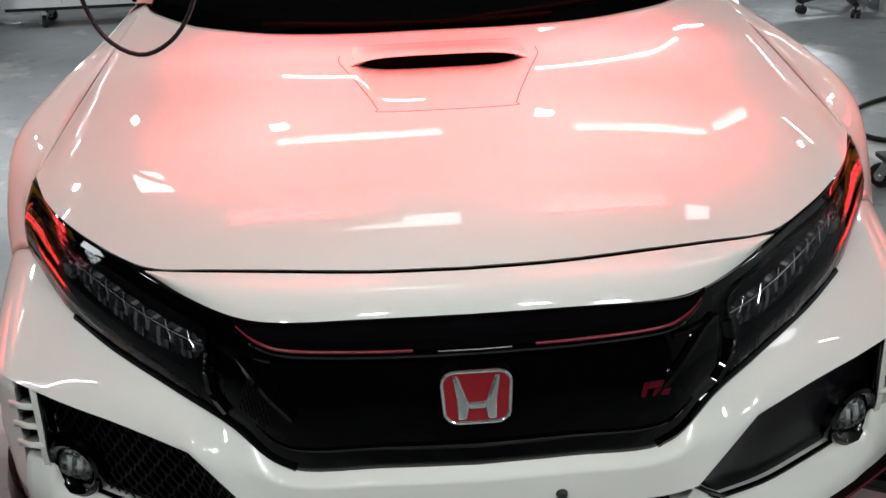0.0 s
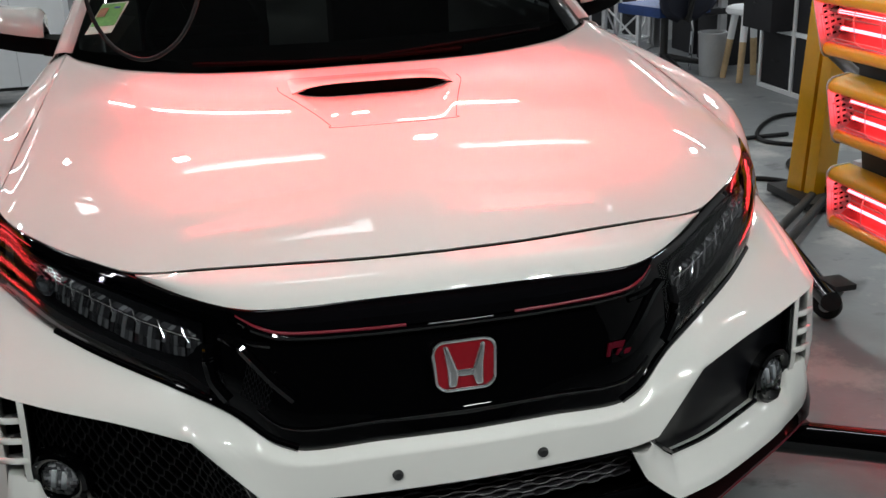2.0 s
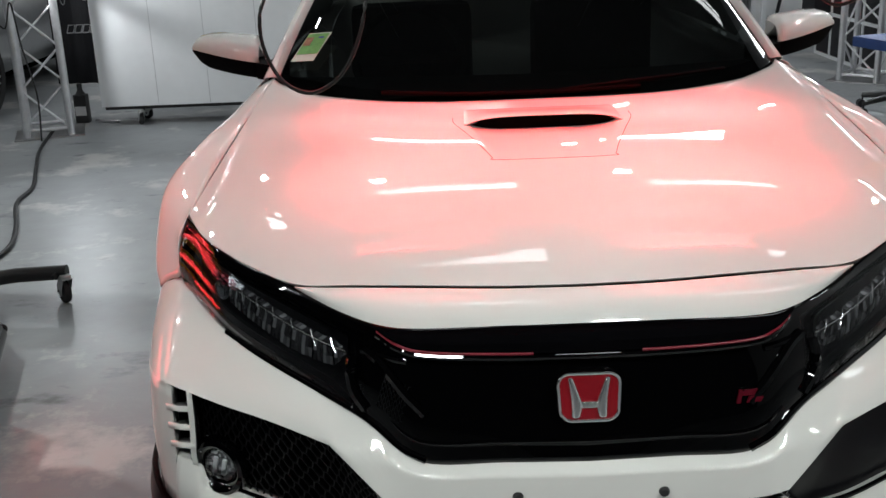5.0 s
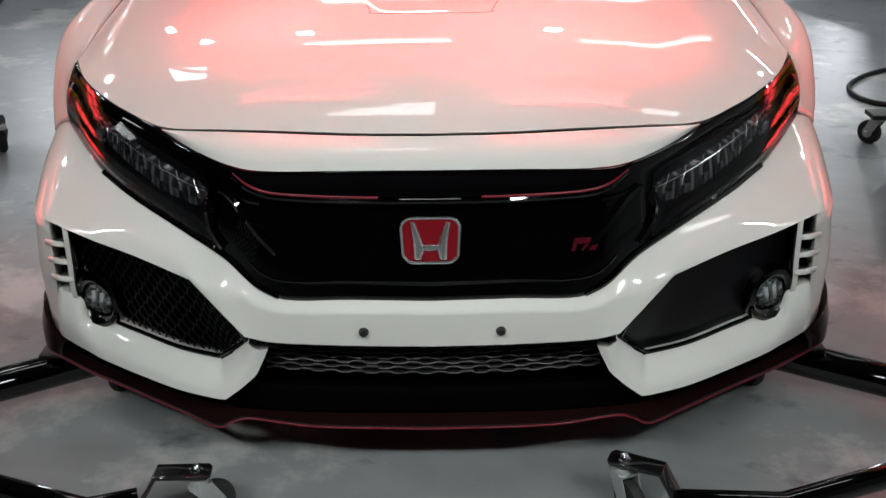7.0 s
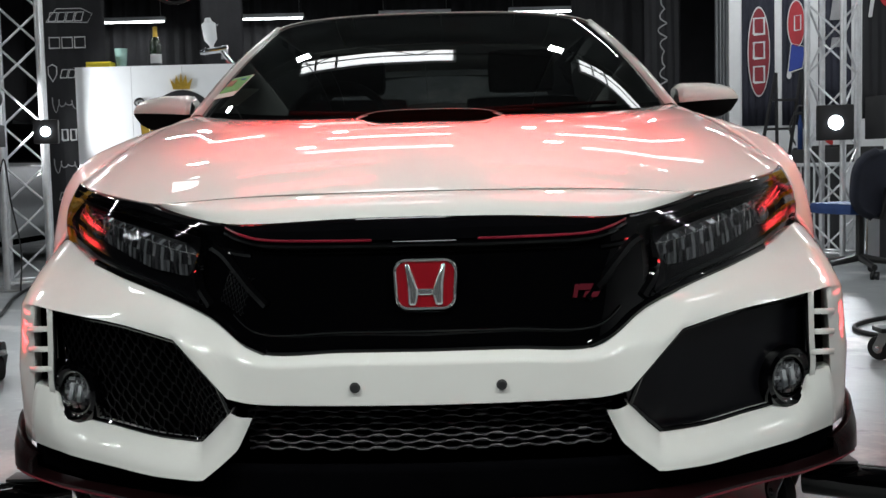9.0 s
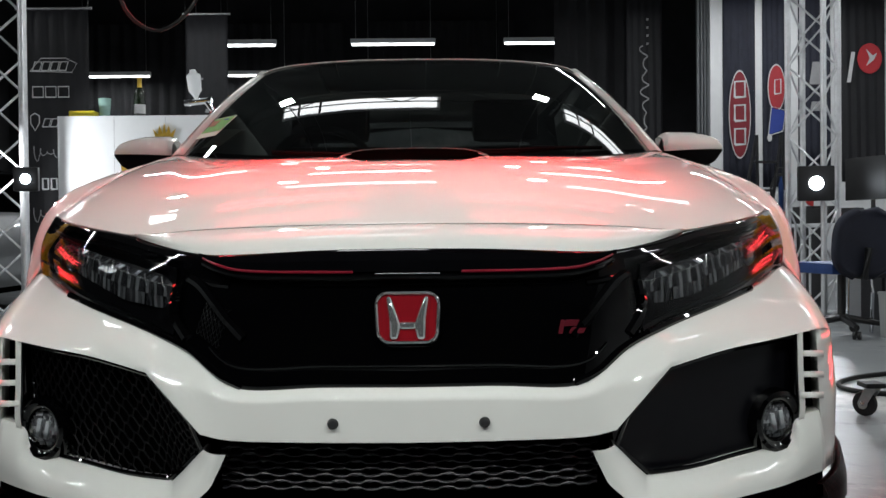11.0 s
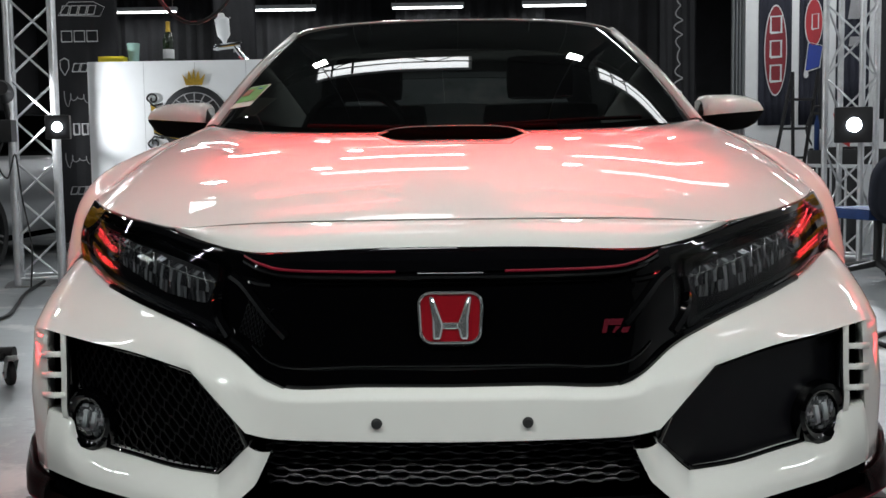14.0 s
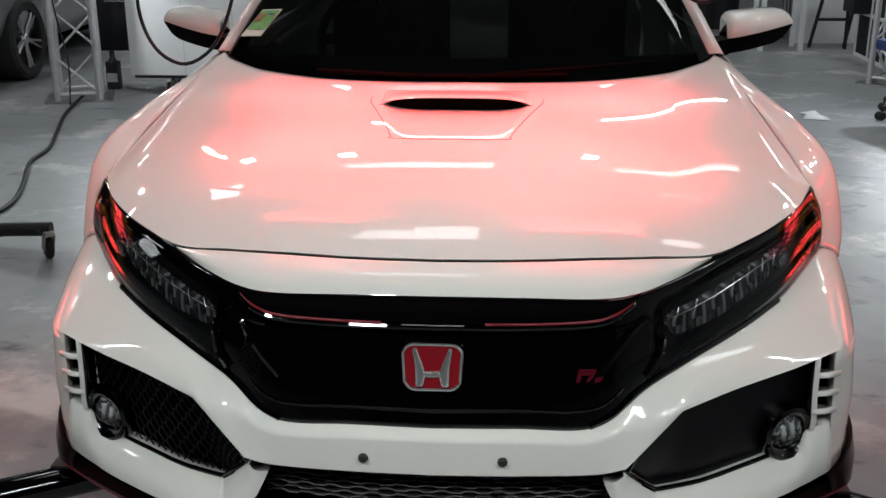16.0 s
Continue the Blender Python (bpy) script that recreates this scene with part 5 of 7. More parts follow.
def side_head(m, watts):
    """A slim yellow cassette 0.62 m long along its x and 0.215 m tall, glowing towards -z; y points down."""
    head = thing("infrared_heater_head", "yellow infrared drying head on the side mast, glowing red", "heater", "side drying heads")
    head.matrix_world = m
    w, d, deep = 0.31, 0.108, 0.085
    for s in (1, -1):
        bm = bmesh.new()
        prof = [(d - 0.046, 0.004), (d - 0.040, -0.006), (d - 0.026, -0.011), (d - 0.012, -0.006), (d - 0.003, 0.006), (d, 0.022), (d, deep - 0.014), (d - 0.010, deep), (d - 0.016, deep), (d - 0.006, deep - 0.018), (d - 0.010, 0.020), (d - 0.026, 0.006)]
        a = [bm.verts.new((-w, s * y, z)) for y, z in prof]
        b = [bm.verts.new((w, s * y, z)) for y, z in prof]
        for i in range(len(prof)):
            q = (i + 1) % len(prof)
            bm.faces.new((a[i], a[q], b[q], b[i]))
        bm.faces.new(a)
        bm.faces.new(b[::-1])
        part("rail", bm, YELLOW, head, "rounded yellow enamelled rail", angle=75)
        bm = bmesh.new()
        prism(bm, [(a, b + 0.036) for a, b in rounded(2 * d + 0.008, 0.104, 0.030)], 0.005, pose(s * (w + 0.0025) + 0.0025, 0, 0, 0, 0, 90))
        end = part("end_plate", bm, ALU, head, "grey perforated end plate with rounded corners")
        # holes drawn as near-black blocks, their shade put into the colour
        bm = bmesh.new()
        for i in range(6):
            for j in range(3):
                y, z = -0.052 + i * 0.018, 0.010 + j * 0.020
                box(bm, s * (w + 0.0025) - 0.0042, y, z, s * (w + 0.0025) + 0.0042, y + 0.007, z + 0.012)
        tagged(part("vent_holes", bm, VOID, end), kind="stuff")
    prof = [(-0.064, 0.006), (-0.060, 0.040), (-0.044, 0.064), (-0.018, 0.074), (0.0, 0.066), (0.018, 0.074), (0.044, 0.064), (0.060, 0.040), (0.064, 0.006)]
    part("reflector", sheet([[(-w, y, z), (w, y, z)] for y, z in prof]), SIDEREFL, head, "steel reflector with red glow in its colour", solid=0.001)
    bm = bmesh.new()
    box(bm, -w, -d + 0.018, deep - 0.008, w, d - 0.018, deep - 0.002)
    part("back_cover", bm, MATTE, head)
    for y in (-0.026, 0.026):
        bm = bmesh.new()
        rod(bm, (-w + 0.035, y, 0.044), (w - 0.035, y, 0.044), 0.0055, 8)
        part("element", bm, ELEMENT, head, "glowing red quartz tube")
        for s in (1, -1):
            bm = bmesh.new()
            rod(bm, (s * (w - 0.035), y, 0.044), (s * w, y, 0.044), 0.009, 8)
            part("element_cap", bm, STEEL, head)
    # bent wire guard: two loops round the window and struts between them
    bm = bmesh.new()
    for y, z in ((0.050, -0.004), (0.034, -0.012)):
        tube(bm, [(-w + 0.02, -y, z), (w - 0.02, -y, z), (w - 0.02, y, z), (-w + 0.02, y, z), (-w + 0.02, -y, z)], 0.0016, 5)
    for i in range(5):
        x = -w + 0.05 + i * (2 * w - 0.10) / 4
        tube(bm, [(x, -0.058, 0.004), (x + 0.006, -0.034, -0.012), (x, 0.034, -0.012), (x + 0.012, 0.058, 0.004)], 0.0014, 5)
    part("wire_guard", bm, STEEL, head, "bent steel wire guard")
    lamp = area_lamp("heater_glow", m @ pose(0, 0, -0.014, -12), 2 * w - 0.20, 0.11, watts, (1.0, 0.05, 0.045), 90)
    lamp.parent = head
    lamp.matrix_world = m @ pose(0, 0, -0.014, -12)
    return head


# three heads stacked on each side mast, facing the car's flanks
SIDE_WATTS = 0.4
for side in (1, -1):
    out = 0.18 if side < 0 else 0.0
    for ex, ey, z, tilt in ((1.452, 1.245, 0.972, 76), (1.546, 1.285, 0.683, 79), (1.603, 1.34, 0.373, 84)):
        side_head(pose((ex + out) * side, ey - 0.315, z, 0, 0, -90 * side) @ pose(0, 0, 0, -tilt), SIDE_WATTS)
    carrier = thing("head_carrier", "black steel carrier that holds the side heater heads", "carrier")
    bm = bmesh.new()
    rod(bm, ((1.575 + out) * side, 0.97, 1.07), ((1.72 + out) * side, 1.06, 0.30), 0.03)
    part("upright", bm, MATTE, carrier)
    bm = bmesh.new()
    box(bm, -0.012, 0.0, -0.16, 0.012, 0.42, 0.36, 0.006, pose((1.66 + out) * side, 0.86, 0.62, 0, -8 * side))
    part("back_panel", bm, FABRIC, carrier)
    bm = bmesh.new()
    rod(bm, ((1.68 + out) * side, 1.03, 0.66), ((2.24 + out * 0.8) * side, 2.37, 0.66), 0.025)
    part("link", bm, MATTE, carrier)
    bm = bmesh.new()
    box(bm, -0.10, -0.02, -0.07, 0.10, 0.02, 0.07, 0.006, pose((1.92 + out) * side, 1.56, 0.36, 0, 0, 18 * side))
    box(bm, -0.06, -0.024, -0.010, 0.02, -0.0195, 0.012, 0.0, pose((1.92 + out) * side, 1.56, 0.36, 0, 0, 18 * side))
    rod(bm, ((1.92 + out) * side, 1.57, 0.42), ((1.90 + out * 0.6) * side, 1.58, 0.66), 0.012, 8)
    part("control_box", bm, WALLW, carrier, "pale grey control box")

# ---- roof: battens, rooflights ----
for tx, ty in TUBES:
    bt = thing("batten_and_fill_lamp", "slim white ceiling batten lamp, lit; outer ones added as fill", "ceiling light", "ceiling battens")
    bm = bmesh.new()
    box(bm, tx - 0.57, ty - 0.045, TUBE_Z - 0.01, tx + 0.57, ty + 0.045, TUBE_Z + 0.05, 0.006)
    part("housing", bm, WHITE, bt)
    bm = bmesh.new()
    rod(bm, (tx - 0.55, ty, TUBE_Z - 0.025), (tx + 0.55, ty, TUBE_Z - 0.025), 0.014, 10)
    part("tube", bm, TUBEG, bt)
    bm = bmesh.new()
    for s in (-0.5, 0.5):
        rod(bm, (tx + s, ty, TUBE_Z + 0.05), (tx + s, ty, 5.0), 0.003, 5)
    part("wire", bm, STEEL, bt)

for tx, ty, w in PANELS:
    lp = thing("rooflight_panel", "bright flat panel standing for a rooflight", "ceiling light", "panel lamps")
    bm = bmesh.new()
    box(bm, tx - w / 2 - 0.02, ty - 0.16, PANEL_Z + 0.005, tx + w / 2 + 0.02, ty + 0.16, PANEL_Z + 0.05, 0.004)
    part("tray", bm, WHITE, lp)
    for f in (0.12, 0.27):
        bm = bmesh.new()
        box(bm, tx - w / 2 + f * w - 0.010, ty - 0.15, PANEL_Z - 0.03, tx - w / 2 + f * w + 0.010, ty + 0.15, PANEL_Z - 0.01)
        part("divider", bm, MATTE, lp)
    bm = bmesh.new()
    for s in (-0.4, 0.4):
        rod(bm, (tx + s, ty, PANEL_Z + 0.05), (tx + s, ty, 5.0), 0.004, 5)
    part("wire", bm, STEEL, lp)
for tx, ty, w, h in WORK_PANELS:
    wp = thing("work_panel", "flat white LED work panel hung over the car, lit", "work light", "work panels")
    bm = bmesh.new()
    box(bm, tx - w / 2 - 0.012, ty - h / 2 - 0.012, WORK_Z + 0.004, tx + w / 2 + 0.012, ty + h / 2 + 0.012, WORK_Z + 0.04, 0.004)
    part("housing", bm, ALU, wp)
    bm = bmesh.new()
    box(bm, tx - w / 2, ty - 0.006, WORK_Z - 0.012, tx + w / 2, ty + 0.006, WORK_Z - 0.004)
    part("rib", bm, MATTE, wp)
    bm = bmesh.new()
    rod(bm, (tx, ty, WORK_Z + 0.04), (tx, ty, 5.0), 0.006, 6)
    part("drop_rod", bm, STEEL, wp)
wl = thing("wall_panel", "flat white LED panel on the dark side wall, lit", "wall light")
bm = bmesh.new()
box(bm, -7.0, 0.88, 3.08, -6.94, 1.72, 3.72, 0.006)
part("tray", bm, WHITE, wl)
# lattice beam under the panels
beam = thing("roof_truss", "dark steel lattice beam under the roof", "roof truss")
for dy, z in ((-0.22, 3.62), (0.10, 3.62)):
    bm = bmesh.new()
    rod(bm, (-7.0, 3.97 + dy, z), (5.0, 3.97 + dy, z), 0.012, 8)
    part("chord", bm, MATTE, beam)
for i in range(28):
    xa = -6.9 + i * 0.42
    bm = bmesh.new()
    p, q = (xa, 3.75, 3.62), (xa + 0.42, 4.07, 3.62)
    if i % 2:
        p, q = (xa, 4.07, 3.62), (xa + 0.42, 3.75, 3.62)
    rod(bm, p, q, 0.009, 6)
    part("web", bm, MATTE, beam)
for at, long_ in zip(HUNG, HUNG_WIDE):
    hf_ = thing("hung_flood_and_fill_lamp", "small LED flood lamp hung from the roof, lit; the side pair is added fill", "flood lamp", "hung flood lamps")
    hf_.matrix_world = look(at, HUNG_AIM if at[1] < 0 else (0, 0.6, 0.7))
    bm = bmesh.new()
    box(bm, -long_ / 2 - 0.02, -0.065, 0.012, long_ / 2 + 0.02, 0.065, 0.06, 0.008)
    part("body", bm, MATTE, hf_)
    bm = bmesh.new()
    rod(bm, (0, 0, 0.06), hf_.matrix_world.inverted() @ Vector((at[0], at[1], 5.0)), 0.006, 6)
    part("drop_rod", bm, STEEL, hf_)

# ---- truss towers ----
def truss(name, m, height, wide=0.29):
    t = thing(name, "aluminium box truss tower on a steel foot plate", "truss tower", "truss towers")
    t.matrix_world = m
    h = wide / 2
    legs = [(-h, -h), (h, -h), (h, h), (-h, h)]
    for a, b in legs:
        bm = bmesh.new()
        rod(bm, (a, b, 0.012), (a, b, height), 0.025, 12)
        part("chord", bm, ALU, t)
    n = int(height / 0.29)
    for f in range(4):
        (ax, ay), (bx, by) = legs[f], legs[(f + 1) % 4]
        for i in range(n):
            z0, z1 = 0.06 + i * (height - 0.1) / n, 0.06 + (i + 1) * (height - 0.1) / n
            p, q = ((ax, ay, z0), (bx, by, z1)) if (i + f) % 2 else ((bx, by, z0), (ax, ay, z1))
            bm = bmesh.new()
            rod(bm, p, q, 0.009, 8)
            part("brace", bm, ALU, t)
    for z in (0.06, height - 0.05):
        for f in range(4):
            (ax, ay), (bx, by) = legs[f], legs[(f + 1) % 4]
            bm = bmesh.new()
            rod(bm, (ax, ay, z), (bx, by, z), 0.012, 8)
            part("end_bar", bm, ALU, t)
    bm = bmesh.new()
    box(bm, -h - 0.09, -h - 0.06, 0, h + 0.09, h + 0.06, 0.012, 0.002)
    part("foot_plate", bm, STEEL, t)
    return t


truss("truss_tower", pose(-3.14, 5.95, 0, 0, 0, 18), 3.6, 0.30)
truss("truss_tower", pose(3.21, 6.86, 0, 0, 0, -42), 3.6, 0.30)


def flood(at, turn, hold, half=0.14):
    f = thing("flood_lamp", "black LED flood lamp clamped to the truss, lit", "flood lamp", "flood lamps")
    f.matrix_world = pose(*at, 0, 0, turn)
    bm = bmesh.new()
    box(bm, -half, -0.03, -half, half, 0.05, half, 0.016)
    part("body", bm, MATTE, f)
    bm = bmesh.new()
    lathe(bm, [(0.0, 0.012), (0.25 * half, 0.010), (0.39 * half, 0.0)], 20, pose(0, -0.034, 0, 90))
    part("led", bm, LED, f, "bright white LED")
    bm = bmesh.new()
    rod(bm, (0, 0.05, 0), f.matrix_world.inverted() @ Vector(hold), 0.014)
    part("clamp", bm, STEEL, f)
    return f


flood(FLOOD_L, 12, (-2.951, 5.854, 1.155), 0.085)
flood(FLOOD_R, -12, (3.221, 6.648, 1.117))

# ---- the white display wall on wheels ----
wall = thing("display_wall", "white rolling display panel with a gold and black crest", "display panel")
WX0, WX1, WY = -2.79, -1.24, 6.12
bm = bmesh.new()
box(bm, WX0, WY, 0.15, WX1, WY + 0.35, 1.66, 0.004)
part("panel", bm, WHITE, wall)
bm = bmesh.new()
box(bm, WX0 + 0.02, WY + 0.02, 0.125, WX1 - 0.02, WY + 0.33, 0.15)
part("base_rail", bm, MATTE, wall)
SEAMM = mat("panel_seam", (0.42, 0.43, 0.45), 0.6)
for i in (1, 2, 3):
    bm = bmesh.new()
    cx = WX0 + (WX1 - WX0) * i / 4 + 0.04
    box(bm, cx - 0.0015, WY - 0.0012, 0.16, cx + 0.0015, WY + 0.002, 1.65)
    part("seam", bm, SEAMM, wall)
for cx in (WX0 + 0.28, WX1 - 0.2):
    caster(pose(cx, WY + 0.03, 0, 0, 0, 30), 0.045, parent=wall)
    caster(pose(cx, WY + 0.30, 0, 0, 0, 80), 0.045, parent=wall)
crest = new("crest")
crest.parent = wall
crest.location = (-1.98, WY - 0.004, 1.21)
bm = bmesh.new()
lathe(bm, [(0.0, 0.010), (0.245, 0.010), (0.26, 0.0)], 44, pose(0, 0, 0, 90))
part("disc", bm, mat("crest_black", (0.016, 0.017, 0.020), 0.4), crest)
for r0, r1 in ((0.205, 0.213), (0.150, 0.156)):
    bm = bmesh.new()
    lathe(bm, [(r0, 0.012), ((r0 + r1) / 2, 0.014), (r1, 0.012)], 44, pose(0, 0, 0, 90))
    part("ring", bm, GREY, crest)
for a in (-50, -25, 0, 25, 50):
    bm = bmesh.new()
    rod(bm, (0.04 * math.sin(radians(a)), -0.012, 0.09), (0.19 * math.sin(radians(a)), -0.012, 0.06 + 0.15 * math.cos(radians(a))), 0.005, 5)
    part("ray", bm, GREY, crest)
for grow, mt, y in ((0.014, mat("crest_edge", (0.02, 0.018, 0.015), 0.5), -0.020), (0.0, GOLD, -0.026)):
    top_e = [(x, 0.085 - 0.05 * (1 - (x / 0.33) ** 2) + 0.035 * (abs(x) / 0.33) ** 3 + grow) for x in np.linspace(-0.33, 0.33, 15)]
    low_e = [(x * 0.93, -0.085 - 0.065 * (1 - (x / 0.33) ** 2) - grow) for x in np.linspace(0.33, -0.33, 15)]
    bm = bmesh.new()
    prism(bm, [(x * (1 + grow), z) for x, z in top_e + low_e], 0.008, Matrix.Translation((0, y, 0)))
    part("scroll", bm, mt, crest, "gold scroll" if mt is GOLD else "dark scroll edge")
for z, x0, n, wd, hh, mt in ((-0.075, -0.25, 8, 0.050, 0.055, BRIGHT), (0.005, -0.12, 8, 0.022, 0.022, BRIGHT), (-0.112, -0.09, 7, 0.018, 0.014, MATTE)):
    for i in range(n):
        a = x0 + i * wd * 1.24
        bm = bmesh.new()
        for e in range(4):
            q = [(a, z), (a + wd, z), (a + wd + 0.006, z + hh), (a + 0.006, z + hh)]
            rod(bm, (q[e][0], -0.029, q[e][1]), (q[(e + 1) % 4][0], -0.029, q[(e + 1) % 4][1]), 0.0022 + 0.08 * (hh - 0.014), 4)
        part("letter_block", bm, mt, crest)
bm = bmesh.new()
prism(bm, [(-0.06, 0.265), (-0.085, 0.345), (-0.048, 0.305), (-0.036, 0.37), (-0.013, 0.31), (0, 0.385), (0.013, 0.31), (0.036, 0.37), (0.048, 0.305), (0.085, 0.345), (0.06, 0.265)], 0.014, Matrix.Translation((0, -0.016, 0)))
part("crown", bm, GOLD, crest, "gold crown")
for sx in (1, -1):
    for sz in (1, -1):
        bm = bmesh.new()
        tube(bm, [(sx * (0.315 + 0.045 * math.cos(a) * (1 - a / 9)), -0.012, sz * (0.165 + 0.045 * math.sin(a) * (1 - a / 9))) for a in np.linspace(0, 7, 24)], 0.008, 6)
        tube(bm, [(sx * 0.36, -0.012, sz * 0.165), (sx * 0.31, -0.012, sz * 0.115), (sx * 0.24, -0.012, sz * 0.13)], 0.007, 6)
        part("flourish", bm, DSTEEL, crest)

TOP = 1.66
bottle = thing("bottle", "dark wine bottle with gold neck foil and white label", "bottle")
bottle.location = (-2.21, WY + 0.16, TOP)
bm = bmesh.new()
lathe(bm, [(0.0, 0.0), (0.038, 0.0), (0.042, 0.01), (0.042, 0.16), (0.036, 0.20), (0.018, 0.235)], 24)
part("glass_body", bm, mat("bottle_glass", (0.01, 0.018, 0.008), 0.08, coat=1.0), bottle)
bm = bmesh.new()
lathe(bm, [(0.019, 0.225), (0.016, 0.29), (0.018, 0.31), (0.0, 0.315)], 20)
part("foil", bm, GOLD, bottle)
bm = bmesh.new()
lathe(bm, [(0.0428, 0.03), (0.0428, 0.10)], 24)
part("label", bm, INK, bottle)
cup = thing("tumbler", "pale green glass tumbler", "glass")
cup.location = (-2.48, WY + 0.16, TOP)
bm = bmesh.new()
lathe(bm, [(0.0, 0.004), (0.038, 0.0), (0.05, 0.15), (0.046, 0.15), (0.035, 0.01), (0.0, 0.012)], 24)
part("body", bm, mat("green_glass", (0.35, 0.55, 0.5), 0.1, coat=0.6), cup)
bm = bmesh.new()
box(bm, WX0 + 0.07, WY + 0.05, TOP, WX0 + 0.26, WY + 0.17, TOP + 0.045, 0.004)
solo("yellow_box", bm, mat("yellow_card", (0.75, 0.62, 0.03), 0.5), "small yellow box lying on the display panel", "box")
bm = bmesh.new()
lathe(bm, [(0.0, 0.0), (0.022, 0.0), (0.024, 0.03), (0.018, 0.045), (0.0, 0.047)], 16, pose(-2.60, WY + 0.15, TOP))
solo("small_jar", bm, GREY, "small grey jar on the display panel", "jar")
gun = thing("spray_gun", "chrome spray gun with a white paint cup", "spray gun")
gun.location = (-1.80, WY + 0.14, TOP)
bm = bmesh.new()
tube(bm, [(0.20, 0, 0.0), (0.14, 0, 0.07), (0.10, 0, 0.13)], 0.022, 12)
part("grip", bm, CHROME, gun)
bm = bmesh.new()
rod(bm, (0.15, 0, 0.13), (-0.02, 0, 0.11), 0.025, 14)
rod(bm, (-0.02, 0, 0.11), (-0.06, 0, 0.105), 0.03, 14, 0.018)
part("body", bm, CHROME, gun)
bm = bmesh.new()
lathe(bm, [(0.012, 0.0), (0.02, 0.03), (0.05, 0.07), (0.055, 0.19), (0.03, 0.21), (0.022, 0.235), (0.0, 0.24)], 20, pose(0.03, 0, 0.13, 0, -6, 0))
part("cup", bm, WHITE, gun)
bm = bmesh.new()
tube(bm, [(0.17, -0.01, 0.07), (0.14, -0.02, 0.03), (0.17, -0.02, 0.01)], 0.006, 6)
part("trigger", bm, REDMAT, gun)

# ---- banners ----
def banner(name, m, w, h, cloth, label, marks, group="printed banners", cords=True):
    """A hanging cloth with plain print bars; marks: x, z, width, height, material."""
    b = thing(name, label, "banner", group)
    b.matrix_world = m
    n = 18
    g = []
    for z in np.linspace(0, h, 8):
        g.append([(-w / 2 + w * i / n, 0.012 * math.sin(i * 1.7 + z) * (1 - z / h * 0.5), z) for i in range(n + 1)])
    part("cloth", sheet(g), cloth, b, solid=0.003)
    bm = bmesh.new()
    rod(bm, (-w / 2 - 0.03, 0, h), (w / 2 + 0.03, 0, h), 0.012)
    part("pole", bm, STEEL, b)
    for s in (1, -1) if cords else ():
        bm = bmesh.new()
        rod(bm, (s * w / 2, 0, h), (s * w / 2, 0, 5.0 - m.translation.z), 0.003, 5)
        part("cord", bm, MATTE, b)
    for x, z, ww, hh, mt in marks:
        bm = bmesh.new()
        prism(bm, [(x - ww / 2, z), (x + ww / 2, z), (x + ww / 2 + hh * 0.15, z + hh), (x - ww / 2 + hh * 0.15, z + hh)], 0.002, Matrix.Translation((0, -0.018, 0)))
        part("print_bar", bm, mt, b)
    return b


def outline_strip(parent, pts, r, mt, proud, closed=True):
    """A thin printed contour."""
    pts = list(pts) + ([pts[0]] if closed else [])
    bm = bmesh.new()
    tube(bm, [(x, -proud, z) for x, z in pts], r, 4)
    for v in bm.verts:
        v.co.y = -proud + (v.co.y + proud) * 0.2
    return part("print_line", bm, mt, parent)


def boxes_row(parent, x, z, w, h, n, lean, mt, r=0.0055):
    """A row of plain hollow blocks in place of a block-letter mark."""
    for i in range(n):
        a = x + i * w * 1.22
        outline_strip(parent, [(a, z), (a + w, z), (a + w + lean, z + h), (a + lean, z + h)], r, mt, 0.020)


def script_row(parent, x, z, w, h, mt, r=0.004):
    """A plain wave in place of a handwritten mark."""
    n = 96
    outline_strip(parent, [(x + w * i / n + 0.012 * math.cos(i * 0.42), z + h * (0.5 + (0.28 + 0.2 * math.sin(i * 0.13)) * math.sin(i * 0.42) * (1.0 if i > 12 else 1.6))) for i in range(n + 1)], r, mt, 0.020, closed=False)


# tall black banner beside the left tower, printed with rows of sponsor marks
sb_ = banner("sponsor_banner", pose(-3.02, 6.72, 0.25), 0.56, 2.35, FABRIC, "tall black banner with rows of white print", [])
boxes_row(sb_, -0.17, 1.845, 0.058, 0.07, 4, 0.02, INK)
outline_strip(sb_, [(-0.19, 1.84), (0.15, 1.83), (0.19, 1.90), (0.10, 1.945), (-0.10, 1.945)], 0.003, INK, 0.020)
boxes_row(sb_, -0.17, 1.63, 0.085, 0.085, 3, 0.0, INK, 0.006)
outline_strip(sb_, [(-0.19, 1.42), (-0.155, 1.36), (-0.12, 1.42), (-0.12, 1.48), (-0.155, 1.50), (-0.19, 1.48)], 0.005, INK, 0.020)
boxes_row(sb_, -0.095, 1.39, 0.052, 0.065, 4, 0.02, INK)
script_row(sb_, -0.18, 1.135, 0.34, 0.09, GREY)
for x, ink in ((-0.10, INK), (-0.03, INK), (0.045, REDMAT)):
    boxes_row(sb_, x, 0.885, 0.045, 0.085, 1, 0.0, ink, 0.010)
script_row(sb_, -0.19, 0.64, 0.36, 0.085, GREY)
boxes_row(sb_, -0.15, 0.40, 0.05, 0.06, 4, 0.02, GREY)
sc_ = banner("script_banner", pose(-2.35, 9.4, 0.9), 0.45, 2.2, FABRIC, "black banner with faint grey star marks", [(-0.1, 1.3, 0.025, 0.025, GREY), (0.0, 1.15, 0.04, 0.04, GREY), (0.05, 1.0, 0.03, 0.03, GREY), (-0.05, 1.5, 0.02, 0.02, GREY)])
